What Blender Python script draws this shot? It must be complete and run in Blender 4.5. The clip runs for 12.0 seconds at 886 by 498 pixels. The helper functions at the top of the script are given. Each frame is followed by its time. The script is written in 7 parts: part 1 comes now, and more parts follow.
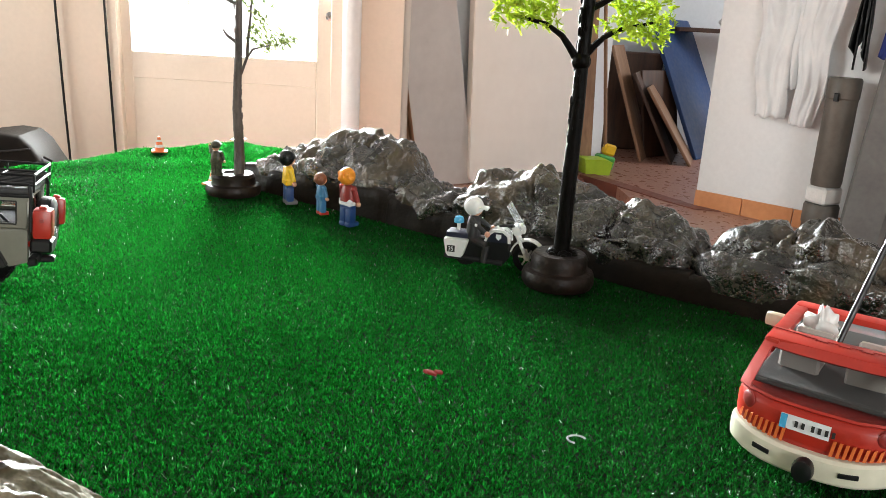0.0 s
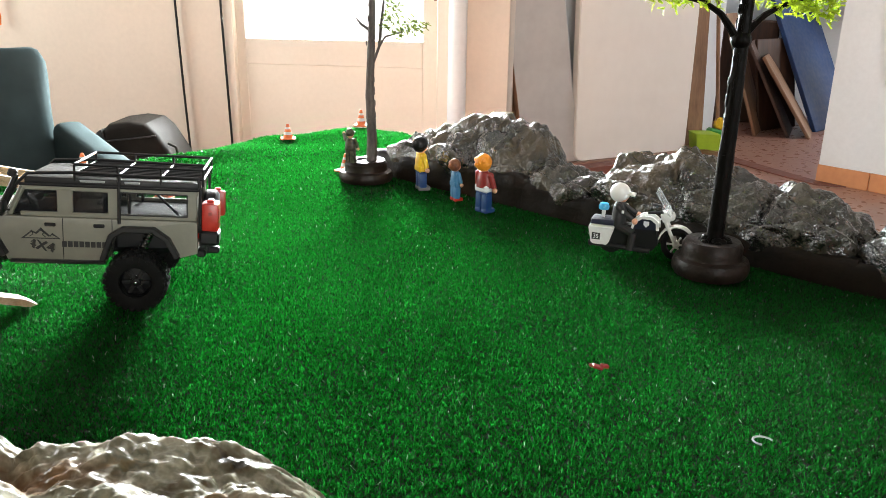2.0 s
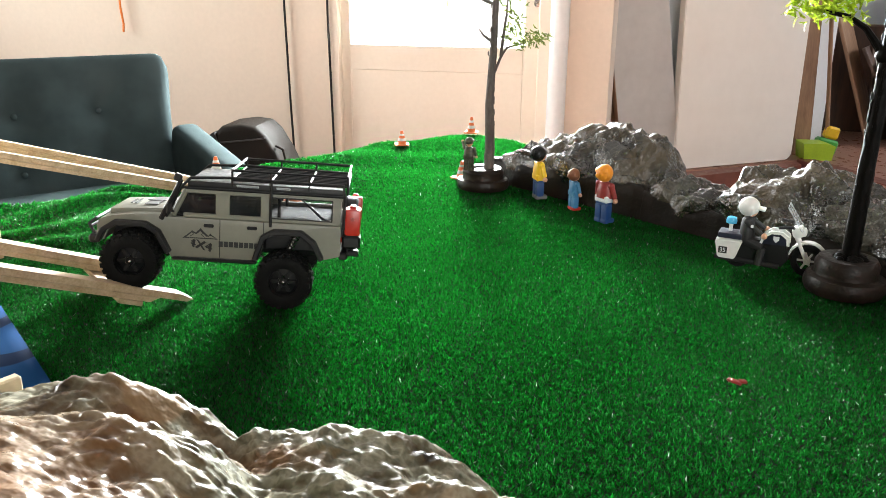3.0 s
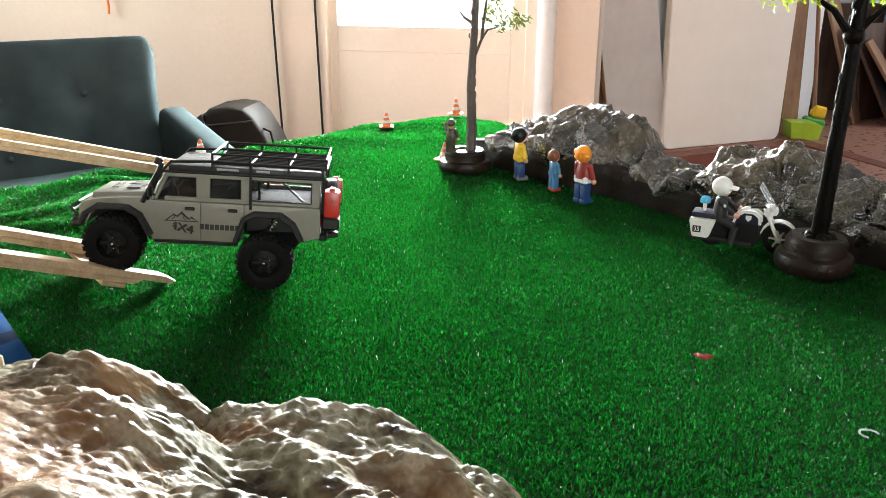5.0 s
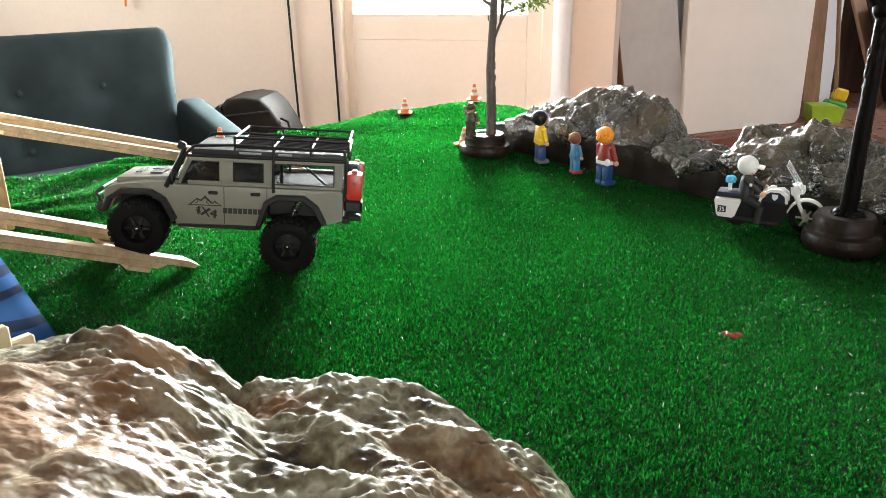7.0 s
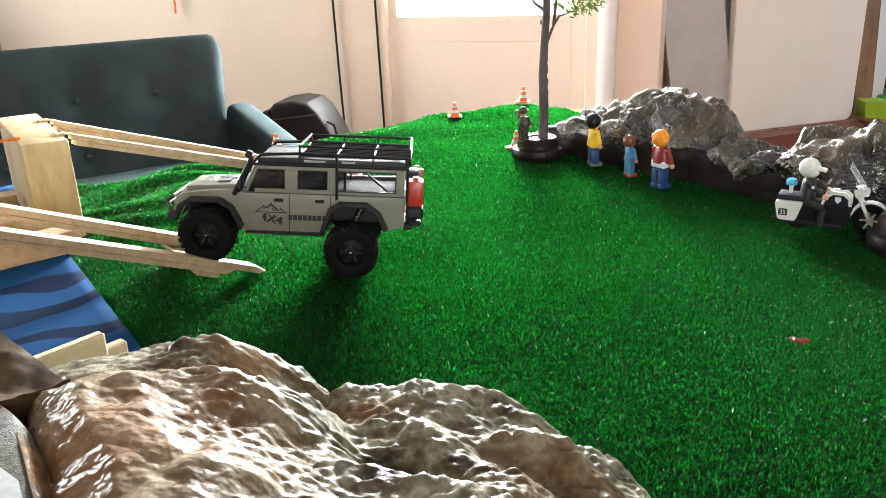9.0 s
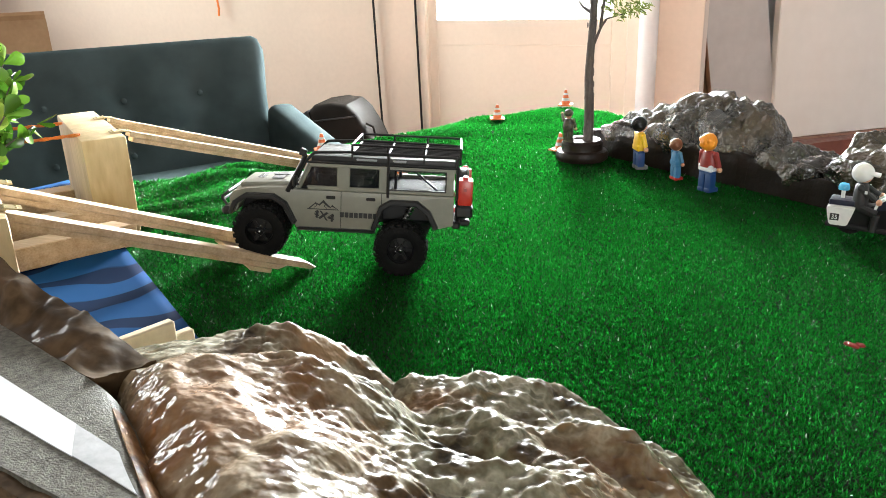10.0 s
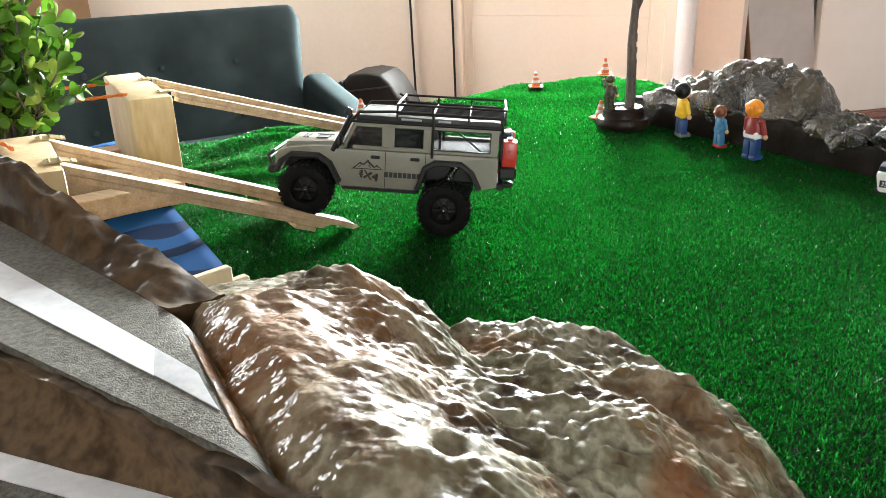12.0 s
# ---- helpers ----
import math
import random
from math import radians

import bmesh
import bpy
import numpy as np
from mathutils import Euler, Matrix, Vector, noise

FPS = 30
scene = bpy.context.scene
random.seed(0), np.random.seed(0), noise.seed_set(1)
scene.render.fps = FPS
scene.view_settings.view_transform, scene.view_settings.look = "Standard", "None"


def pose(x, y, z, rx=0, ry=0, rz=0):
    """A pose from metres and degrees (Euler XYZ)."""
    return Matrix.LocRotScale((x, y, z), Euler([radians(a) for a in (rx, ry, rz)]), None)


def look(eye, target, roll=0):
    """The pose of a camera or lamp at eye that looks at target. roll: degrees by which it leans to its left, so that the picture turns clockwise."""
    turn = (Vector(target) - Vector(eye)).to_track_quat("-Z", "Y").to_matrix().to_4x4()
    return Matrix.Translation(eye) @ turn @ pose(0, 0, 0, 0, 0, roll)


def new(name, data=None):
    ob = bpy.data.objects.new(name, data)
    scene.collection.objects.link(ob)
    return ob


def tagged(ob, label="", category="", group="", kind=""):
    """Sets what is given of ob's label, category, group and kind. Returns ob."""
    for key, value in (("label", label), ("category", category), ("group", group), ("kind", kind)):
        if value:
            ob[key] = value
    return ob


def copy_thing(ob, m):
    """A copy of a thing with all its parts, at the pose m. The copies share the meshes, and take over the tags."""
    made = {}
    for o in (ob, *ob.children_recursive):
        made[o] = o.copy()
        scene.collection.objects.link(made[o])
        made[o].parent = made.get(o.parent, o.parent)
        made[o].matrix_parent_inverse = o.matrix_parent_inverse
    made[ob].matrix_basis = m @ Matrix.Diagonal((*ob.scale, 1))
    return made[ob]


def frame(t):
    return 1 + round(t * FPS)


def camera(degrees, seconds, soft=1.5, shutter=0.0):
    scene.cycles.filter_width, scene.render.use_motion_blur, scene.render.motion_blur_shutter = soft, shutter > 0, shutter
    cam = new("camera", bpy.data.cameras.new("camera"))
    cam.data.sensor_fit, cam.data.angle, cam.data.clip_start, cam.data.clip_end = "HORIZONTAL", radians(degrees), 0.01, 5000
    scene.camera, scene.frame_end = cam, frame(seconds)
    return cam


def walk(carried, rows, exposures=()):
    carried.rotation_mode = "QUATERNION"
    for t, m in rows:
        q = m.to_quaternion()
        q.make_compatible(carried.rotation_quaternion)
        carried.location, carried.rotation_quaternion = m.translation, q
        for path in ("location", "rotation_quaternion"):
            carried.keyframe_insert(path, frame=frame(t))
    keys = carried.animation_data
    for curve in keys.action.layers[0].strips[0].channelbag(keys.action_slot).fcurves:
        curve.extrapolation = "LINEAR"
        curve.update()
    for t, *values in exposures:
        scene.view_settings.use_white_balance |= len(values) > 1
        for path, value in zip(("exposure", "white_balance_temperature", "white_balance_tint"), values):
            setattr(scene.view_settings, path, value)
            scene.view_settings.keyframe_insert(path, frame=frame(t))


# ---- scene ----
cam = camera(59.0, 12.0, soft=0.75)
PATH = [
    (0, (0.07, 0.022, 0.255), (0.042, 1.941, -0.307), 3.2),
    (0.5, (0.044, 0.038, 0.257), (-0.096, 1.942, -0.338), 2.0),
    (1, (0.032, 0.042, 0.257), (-0.163, 1.936, -0.355), 1.3),
    (1.5, (0.025, 0.032, 0.262), (-0.209, 1.919, -0.357), 0.7),
    (2, (0.019, 0.026, 0.262), (-0.249, 1.907, -0.363), 0.8),
    (2.5, (-0.005, 0.007, 0.274), (-0.385, 1.869, -0.35), 0.6),
    (3, (-0.018, -0.001, 0.272), (-0.501, 1.839, -0.346), 0.4),
    (3.2, (-0.019, -0.002, 0.268), (-0.516, 1.835, -0.346), 0.5),
    (4.8, (-0.008, -0.012, 0.271), (-0.474, 1.817, -0.391), 0.4),
    (5, (-0.002, -0.011, 0.276), (-0.461, 1.82, -0.387), 0.2),
    (5.5, (0.0, -0.01, 0.276), (-0.442, 1.825, -0.387), 0.3),
    (6, (0.001, -0.012, 0.273), (-0.427, 1.824, -0.395), 0.4),
    (6.5, (-0.001, -0.014, 0.274), (-0.444, 1.814, -0.406), -0.1),
    (7, (-0.008, -0.012, 0.268), (-0.506, 1.799, -0.419), -0.8),
    (7.5, (-0.02, -0.019, 0.273), (-0.588, 1.77, -0.418), -1.9),
    (9.5, (-0.026, -0.028, 0.276), (-0.647, 1.748, -0.403), -2.2),
    (10, (-0.035, -0.037, 0.275), (-0.712, 1.72, -0.398), -2.0),
    (10.5, (-0.036, -0.043, 0.272), (-0.74, 1.701, -0.41), -1.9),
    (11, (-0.039, -0.046, 0.27), (-0.756, 1.686, -0.428), -1.8),
    (11.5, (-0.041, -0.048, 0.265), (-0.757, 1.673, -0.459), -1.6),
    (12, (-0.045, -0.049, 0.264), (-0.784, 1.66, -0.467), -1.9),
]
walk(cam, [(t, look(eye, target, roll)) for t, eye, target, roll in PATH],
     exposures=[(0.0, 0.70), (1.0, 0.76), (12.0, 0.78)])

# ---- light ----
world = bpy.data.worlds.new("sky")
scene.world = world
world.use_nodes = True
wn = world.node_tree.nodes
sky = wn.new("ShaderNodeTexSky")
sky.sky_type, sky.sun_disc = "NISHITA", False
sky.sun_elevation, sky.sun_rotation = radians(42), radians(20)
world.node_tree.links.new(sky.outputs["Color"], wn["Background"].inputs["Color"])
wn["Background"].inputs["Strength"].default_value = 0.15


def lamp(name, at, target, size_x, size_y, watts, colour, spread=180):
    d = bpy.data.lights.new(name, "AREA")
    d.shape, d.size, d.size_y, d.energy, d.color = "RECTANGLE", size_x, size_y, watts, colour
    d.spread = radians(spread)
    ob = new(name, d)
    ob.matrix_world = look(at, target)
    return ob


lamp("door_daylight", (-0.98, 3.90, 0.66), (-0.30, 0.6, 0.1), 0.80, 1.2, 270, (0.94, 1.0, 1.0), 120)
# Unseen left window, assumed from edge glints; beam narrowed to dim the nearby wall.
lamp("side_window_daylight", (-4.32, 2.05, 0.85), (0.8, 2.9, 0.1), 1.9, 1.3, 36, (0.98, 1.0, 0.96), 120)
# Fill lamp added as an unseen back window, aimed up at walls and boards.
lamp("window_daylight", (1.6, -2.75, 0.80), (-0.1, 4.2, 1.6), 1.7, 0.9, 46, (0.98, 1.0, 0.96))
# Unseen store window, assumed from the floor's shine; brightens the store.
lamp("store_daylight", (3.9, 5.4, 0.9), (1.2, 5.6, 0.0), 0.9, 0.9, 32, (0.95, 0.97, 1.0))

# ---- materials ----
def material(name):
    m = bpy.data.materials.new(name)
    m.use_nodes = True
    return m, m.node_tree.nodes, m.node_tree.links, m.node_tree.nodes["Principled BSDF"]


def surface(name, dark, light, scale=20.0, rough=(0.4, 0.6), metal=0.0, bump=0.15, fine=6.0, coat=0.0, stretch=(1, 1, 1), sheen=0.0, depth=0.002, spec=0.5):
    """Two tones mixed by noise at two scales, with roughness and relief from the finer one."""
    m, n, l, b = material(name)
    tc, mp = n.new("ShaderNodeTexCoord"), n.new("ShaderNodeMapping")
    mp.inputs["Scale"].default_value = stretch
    l.new(tc.outputs["Object"], mp.inputs["Vector"])
    big, small = n.new("ShaderNodeTexNoise"), n.new("ShaderNodeTexNoise")
    big.inputs["Scale"].default_value, big.inputs["Detail"].default_value = scale, 5
    small.inputs["Scale"].default_value, small.inputs["Detail"].default_value = scale * fine, 4
    for t in (big, small):
        l.new(mp.outputs["Vector"], t.inputs["Vector"])
    mix = n.new("ShaderNodeMix")
    mix.data_type = "FLOAT"
    mix.inputs[0].default_value = 0.4
    l.new(big.outputs["Fac"], mix.inputs[2])
    l.new(small.outputs["Fac"], mix.inputs[3])
    ramp = n.new("ShaderNodeValToRGB")
    ramp.color_ramp.elements[0].position, ramp.color_ramp.elements[1].position = 0.36, 0.64
    ramp.color_ramp.elements[0].color, ramp.color_ramp.elements[1].color = (*dark, 1), (*light, 1)
    l.new(mix.outputs[0], ramp.inputs["Fac"])
    l.new(ramp.outputs["Color"], b.inputs["Base Color"])
    rr = n.new("ShaderNodeMapRange")
    rr.inputs[1].default_value, rr.inputs[2].default_value = 0.35, 0.65
    rr.inputs[3].default_value, rr.inputs[4].default_value = rough
    l.new(small.outputs["Fac"], rr.inputs[0])
    l.new(rr.outputs[0], b.inputs["Roughness"])
    b.inputs["Metallic"].default_value = metal
    b.inputs["Coat Weight"].default_value = coat
    b.inputs["Sheen Weight"].default_value = sheen
    b.inputs["Specular IOR Level"].default_value = spec
    if bump:
        bp = n.new("ShaderNodeBump")
        bp.inputs["Strength"].default_value, bp.inputs["Distance"].default_value = bump, depth
        l.new(small.outputs["Fac"], bp.inputs["Height"])
        l.new(bp.outputs["Normal"], b.inputs["Normal"])
    return m


def varnished_rock(name, tones, gloss, relief, patch=16, grain=150, coat=0.8, coat_ior=1.35, stain=None, detail=2.5, stain_at=None, bare_at=None, speckle=0.42):
    """Painted and varnished modelling paste: mottled tones under a wet-looking coat."""
    m, n, l, b = material(name)
    tc = n.new("ShaderNodeTexCoord")
    a, c = n.new("ShaderNodeTexNoise"), n.new("ShaderNodeTexNoise")
    a.inputs["Scale"].default_value, a.inputs["Detail"].default_value = patch, 6
    c.inputs["Scale"].default_value, c.inputs["Detail"].default_value = grain, detail
    for t in (a, c):
        l.new(tc.outputs["Object"], t.inputs["Vector"])
    ramp = n.new("ShaderNodeValToRGB")
    el = ramp.color_ramp.elements
    el[0].position, el[0].color = 0.34, (*tones[0], 1)
    el[1].position, el[1].color = 0.68, (*tones[-1], 1)
    for i, tone in enumerate(tones[1:-1]):
        e = el.new(0.34 + 0.34 * (i + 1) / (len(tones) - 1))
        e.color = (*tone, 1)
    mix = n.new("ShaderNodeMix")
    mix.data_type = "FLOAT"
    mix.inputs[0].default_value = speckle
    l.new(a.outputs["Fac"], mix.inputs[2])
    l.new(c.outputs["Fac"], mix.inputs[3])
    l.new(mix.outputs[0], ramp.inputs["Fac"])
    colour = ramp.outputs["Color"]
    if stain:
        s, sr, blend = n.new("ShaderNodeTexNoise"), n.new("ShaderNodeMapRange"), n.new("ShaderNodeMix")
        s.inputs["Scale"].default_value, s.inputs["Detail"].default_value, s.inputs["Distortion"].default_value = 11, 4, 0.6
        l.new(tc.outputs["Object"], s.inputs["Vector"])
        sr.inputs[1].default_value, sr.inputs[2].default_value, sr.inputs[4].default_value = 0.505, 0.66, 0.78
        l.new(s.outputs["Fac"], sr.inputs[0])
        blend.data_type = "RGBA"
        blend.inputs[7].default_value = (*stain, 1)
        amount = sr.outputs[0]
        if stain_at:
            far, fade, both = n.new("ShaderNodeVectorMath"), n.new("ShaderNodeMapRange"), n.new("ShaderNodeMath")
            far.operation = "DISTANCE"
            far.inputs[1].default_value = stain_at
            l.new(tc.outputs["Object"], far.inputs[0])
            wob = n.new("ShaderNodeMath")
            wob.operation = "MULTIPLY_ADD"
            wob.inputs[1].default_value = -0.16
            l.new(s.outputs["Fac"], wob.inputs[0])
            l.new(far.outputs["Value"], wob.inputs[2])
            fade.inputs[1].default_value, fade.inputs[2].default_value = -0.045, 0.02
            fade.inputs[3].default_value, fade.inputs[4].default_value = 0.7, 0.0
            l.new(wob.outputs[0], fade.inputs[0])
            both.operation = "MAXIMUM"
            l.new(amount, both.inputs[0])
            l.new(fade.outputs[0], both.inputs[1])
            amount = both.outputs[0]
        l.new(amount, blend.inputs[0])
        l.new(colour, blend.inputs[6])
        colour = blend.outputs[2]
    if bare_at:
        # a bare tan patch without mottling
        gap, mr, bare = n.new("ShaderNodeVectorMath"), n.new("ShaderNodeMapRange"), n.new("ShaderNodeMix")
        gap.operation = "DISTANCE"
        gap.inputs[1].default_value = bare_at
        l.new(tc.outputs["Object"], gap.inputs[0])
        mr.inputs[1].default_value, mr.inputs[2].default_value = 0.0125, 0.0150
        mr.inputs[3].default_value, mr.inputs[4].default_value = 0.85, 0.0
        l.new(gap.outputs["Value"], mr.inputs[0])
        bare.data_type = "RGBA"
        bare.inputs[7].default_value = (0.30, 0.20, 0.115, 1)
        l.new(mr.outputs[0], bare.inputs[0])
        l.new(colour, bare.inputs[6])
        colour = bare.outputs[2]
        cw = n.new("ShaderNodeMath")
        cw.operation = "MULTIPLY_ADD"
        cw.inputs[1].default_value, cw.inputs[2].default_value = -coat, coat
        l.new(mr.outputs[0], cw.inputs[0])
        l.new(cw.outputs[0], b.inputs["Coat Weight"])
    l.new(colour, b.inputs["Base Color"])
    rr = n.new("ShaderNodeMapRange")
    rr.inputs[1].default_value, rr.inputs[2].default_value = 0.35, 0.7
    rr.inputs[3].default_value, rr.inputs[4].default_value = gloss
    l.new(a.outputs["Fac"], rr.inputs[0])
    l.new(rr.outputs[0], b.inputs["Roughness"])
    b.inputs["Coat Weight"].default_value, b.inputs["Coat Roughness"].default_value = coat, 0.055
    b.inputs["Coat IOR"].default_value = coat_ior
    b.inputs["Specular IOR Level"].default_value = 0.08
    bp = n.new("ShaderNodeBump")
    bp.inputs["Strength"].default_value, bp.inputs["Distance"].default_value = relief, 0.004
    l.new(c.outputs["Fac"], bp.inputs["Height"])
    l.new(bp.outputs["Normal"], b.inputs["Normal"])
    l.new(bp.outputs["Normal"], b.inputs["Coat Normal"])
    return m


def blades(name, dark, light, pale, share, rough=0.45, shine_through=0.25, shine=0.55):
    """Colour by blade; a small share of the blades is pale."""
    m, n, l, b = material(name)
    g = n.new("ShaderNodeNewGeometry")
    ramp = n.new("ShaderNodeValToRGB")
    el = ramp.color_ramp.elements
    el[0].position, el[0].color = 0.0, (*dark, 1)
    el[1].position, el[1].color = 1.0 - share, (*light, 1)
    e = el.new(1.0 - share * 0.7)
    e.color = (*pale, 1)
    l.new(g.outputs["Random Per Island"], ramp.inputs["Fac"])
    l.new(ramp.outputs["Color"], b.inputs["Base Color"])
    b.inputs["Roughness"].default_value = rough
    b.inputs["Specular IOR Level"].default_value = shine
    tr, mx = n.new("ShaderNodeBsdfTranslucent"), n.new("ShaderNodeMixShader")
    l.new(ramp.outputs["Color"], tr.inputs["Color"])
    mx.inputs[0].default_value = shine_through
    l.new(b.outputs[0], mx.inputs[1])
    l.new(tr.outputs[0], mx.inputs[2])
    l.new(mx.outputs[0], n["Material Output"].inputs["Surface"])
    return m


def glass(name, colour, rough=0.02, alpha=0.35, spec=0.5):
    m, n, l, b = material(name)
    b.inputs["Base Color"].default_value = (*colour, 1)
    b.inputs["Roughness"].default_value = rough
    b.inputs["Alpha"].default_value = alpha
    b.inputs["Specular IOR Level"].default_value = spec
    return m


def waves(name):
    """Blue cloth printed with darker wavy bands."""
    m, n, l, b = material(name)
    tc, mp, w = n.new("ShaderNodeTexCoord"), n.new("ShaderNodeMapping"), n.new("ShaderNodeTexWave")
    mp.inputs["Rotation"].default_value = (0, 0, radians(-69))
    l.new(tc.outputs["Object"], mp.inputs["Vector"])
    w.wave_type, w.bands_direction, w.wave_profile = "BANDS", "Y", "SIN"
    w.inputs["Scale"].default_value, w.inputs["Distortion"].default_value = 4.6, 7.0
    w.inputs["Detail"].default_value, w.inputs["Detail Scale"].default_value = 0.3, 2.2
    l.new(mp.outputs["Vector"], w.inputs["Vector"])
    ramp = n.new("ShaderNodeValToRGB")
    el = ramp.color_ramp.elements
    el[0].position, el[0].color = 0.22, (0.004, 0.014, 0.045, 1)
    el[1].position, el[1].color = 0.3, (0.008, 0.052, 0.155, 1)
    l.new(w.outputs["Fac"], ramp.inputs["Fac"])
    l.new(ramp.outputs["Color"], b.inputs["Base Color"])
    b.inputs["Roughness"].default_value, b.inputs["Specular IOR Level"].default_value = 0.85, 0.03
    return m


def glow(name, colour, strength):
    m, n, l, b = material(name)
    e = n.new("ShaderNodeEmission")
    e.inputs["Color"].default_value, e.inputs["Strength"].default_value = (*colour, 1), strength
    l.new(e.outputs[0], n["Material Output"].inputs["Surface"])
    return m


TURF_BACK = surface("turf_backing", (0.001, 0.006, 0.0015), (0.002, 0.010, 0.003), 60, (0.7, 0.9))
# The few near-white blades put the turf's sparkling highlights into its colour.
TURF = blades("turf_blades", (0.0008, 0.012, 0.0015), (0.009, 0.225, 0.021), (0.6, 0.7, 0.58), 0.004, 0.26, 0.74, 0.5)
ROCK = varnished_rock("varnished_grey_rock", [(0.0015, 0.0013, 0.0011), (0.006, 0.0057, 0.0043), (0.034, 0.032, 0.023), (0.011, 0.0082, 0.005)], (0.4, 0.6), 0.52, 24, 300, 1.0, 1.7, (0.070, 0.050, 0.026), 2.0, speckle=0.3)
ROCK_BROWN = varnished_rock("varnished_brown_rock", [(0.024, 0.017, 0.008), (0.085, 0.062, 0.030), (0.135, 0.125, 0.080), (0.28, 0.262, 0.19), (0.105, 0.100, 0.064), (0.15, 0.110, 0.054)], (0.5, 0.7), 0.26, 46, 300, 0.8, 1.42, (0.18, 0.070, 0.020), 0.8, (-0.195, 0.130, 0.146), (-0.201, 0.242, 0.119), 0.13)
EARTH = surface("dark_brown_painted_base", (0.004, 0.003, 0.002), (0.013, 0.009, 0.006), 30, (0.35, 0.6), bump=0.4, spec=0.14)
EARTH_ROUGH = varnished_rock("rough_brown_edge", [(0.016, 0.010, 0.005), (0.050, 0.032, 0.017), (0.11, 0.072, 0.041), (0.06, 0.037, 0.02)], (0.55, 0.8), 0.15, 30, 170, 0.4, 1.35)
EARTH_WET = varnished_rock("wet_brown_edge", [(0.016, 0.009, 0.004), (0.042, 0.025, 0.012), (0.080, 0.050, 0.026), (0.05, 0.029, 0.014)], (0.5, 0.7), 0.14, 26, 120, 0.3, 1.35)
FILLER = varnished_rock("orange_brown_filler", [(0.035, 0.016, 0.006), (0.12, 0.055, 0.02), (0.26, 0.14, 0.06), (0.17, 0.09, 0.04)], (0.55, 0.75), 0.2, 60, 260, 0.25, 1.3)
ASPHALT = surface("painted_grey_road", (0.045, 0.042, 0.034), (0.155, 0.148, 0.122), 480, (0.5, 0.85), fine=3, bump=0.8, depth=0.0008, spec=0.25)
ROAD_WHITE = surface("white_road_paint", (0.6, 0.62, 0.65), (0.8, 0.82, 0.85), 45, (0.3, 0.5), bump=0.4, depth=0.0006)
ROAD_WORN = surface("rubbed_road_paint", (0.34, 0.35, 0.37), (0.5, 0.51, 0.53), 60, (0.5, 0.7), bump=0.3, depth=0.0005)
CARPAINT = surface("sage_grey_paint", (0.160, 0.158, 0.124), (0.192, 0.189, 0.150), 25, (0.38, 0.5), bump=0.02)
BLACK = surface("black_plastic", (0.004, 0.004, 0.0045), (0.009, 0.009, 0.01), 40, (0.32, 0.5), bump=0.05, spec=0.35)
DARKGREY = surface("dark_grey_plastic", (0.010, 0.010, 0.011), (0.018, 0.018, 0.018), 40, (0.4, 0.6), bump=0.05, spec=0.3)
RUBBER = surface("tyre_rubber", (0.004, 0.004, 0.004), (0.008, 0.008, 0.008), 60, (0.6, 0.85), bump=0.2, spec=0.15)
CHROME = surface("bright_metal", (0.5, 0.5, 0.5), (0.7, 0.7, 0.7), 30, (0.15, 0.3), metal=1.0, bump=0.0)
TINT = glass("tinted_window", (0.01, 0.012, 0.014), 0.04, 0.72, 0.2)
TINT_LIGHT = glass("lightly_tinted_window", (0.015, 0.016, 0.018), 0.04, 0.25, 0.3)
CLEAR = glass("clear_plastic", (0.75, 0.8, 0.82), 0.08, 0.4)
RED = surface("red_plastic", (0.40, 0.022, 0.012), (0.48, 0.032, 0.018), 25, (0.28, 0.42), bump=0.03)
ORANGE = surface("orange_plastic", (0.75, 0.16, 0.04), (0.85, 0.2, 0.05), 40, (0.35, 0.5), bump=0.03)
ORANGE_HAIR = surface("orange_hair_plastic", (0.8, 0.27, 0.02), (0.88, 0.33, 0.03), 40, (0.35, 0.5), bump=0.1)
WHITE = surface("white_plastic", (0.68, 0.68, 0.66), (0.78, 0.78, 0.76), 30, (0.3, 0.45), bump=0.03)
CREAM = surface("cream_plastic", (0.68, 0.64, 0.5), (0.76, 0.72, 0.58), 30, (0.35, 0.5), bump=0.03)
NAVY = surface("navy_plastic", (0.005, 0.007, 0.02), (0.009, 0.012, 0.034), 40, (0.35, 0.5), bump=0.03)
SKYBLUE = surface("blue_lamp_plastic", (0.06, 0.36, 0.62), (0.09, 0.44, 0.7), 40, (0.15, 0.3), bump=0.0)
BLUE = surface("blue_trousers_plastic", (0.008, 0.04, 0.14), (0.014, 0.055, 0.18), 40, (0.4, 0.55), bump=0.03)
JEANS = surface("light_blue_plastic", (0.03, 0.15, 0.3), (0.05, 0.2, 0.37), 40, (0.4, 0.55), bump=0.03)
YELLOW = surface("yellow_plastic", (0.8, 0.47, 0.015), (0.86, 0.55, 0.025), 40, (0.35, 0.5), bump=0.03)
SKIN = surface("flesh_tone_plastic", (0.62, 0.32, 0.2), (0.68, 0.37, 0.24), 40, (0.4, 0.5), bump=0.0)
BROWN = surface("brown_plastic", (0.16, 0.055, 0.025), (0.22, 0.08, 0.035), 40, (0.4, 0.5), bump=0.03)
MAROON = surface("dark_red_plastic", (0.22, 0.02, 0.018), (0.28, 0.03, 0.025), 40, (0.35, 0.5), bump=0.03)
CAMO = surface("olive_camouflage_plastic", (0.018, 0.018, 0.012), (0.09, 0.085, 0.05), 130, (0.4, 0.55), fine=2, bump=0.03)
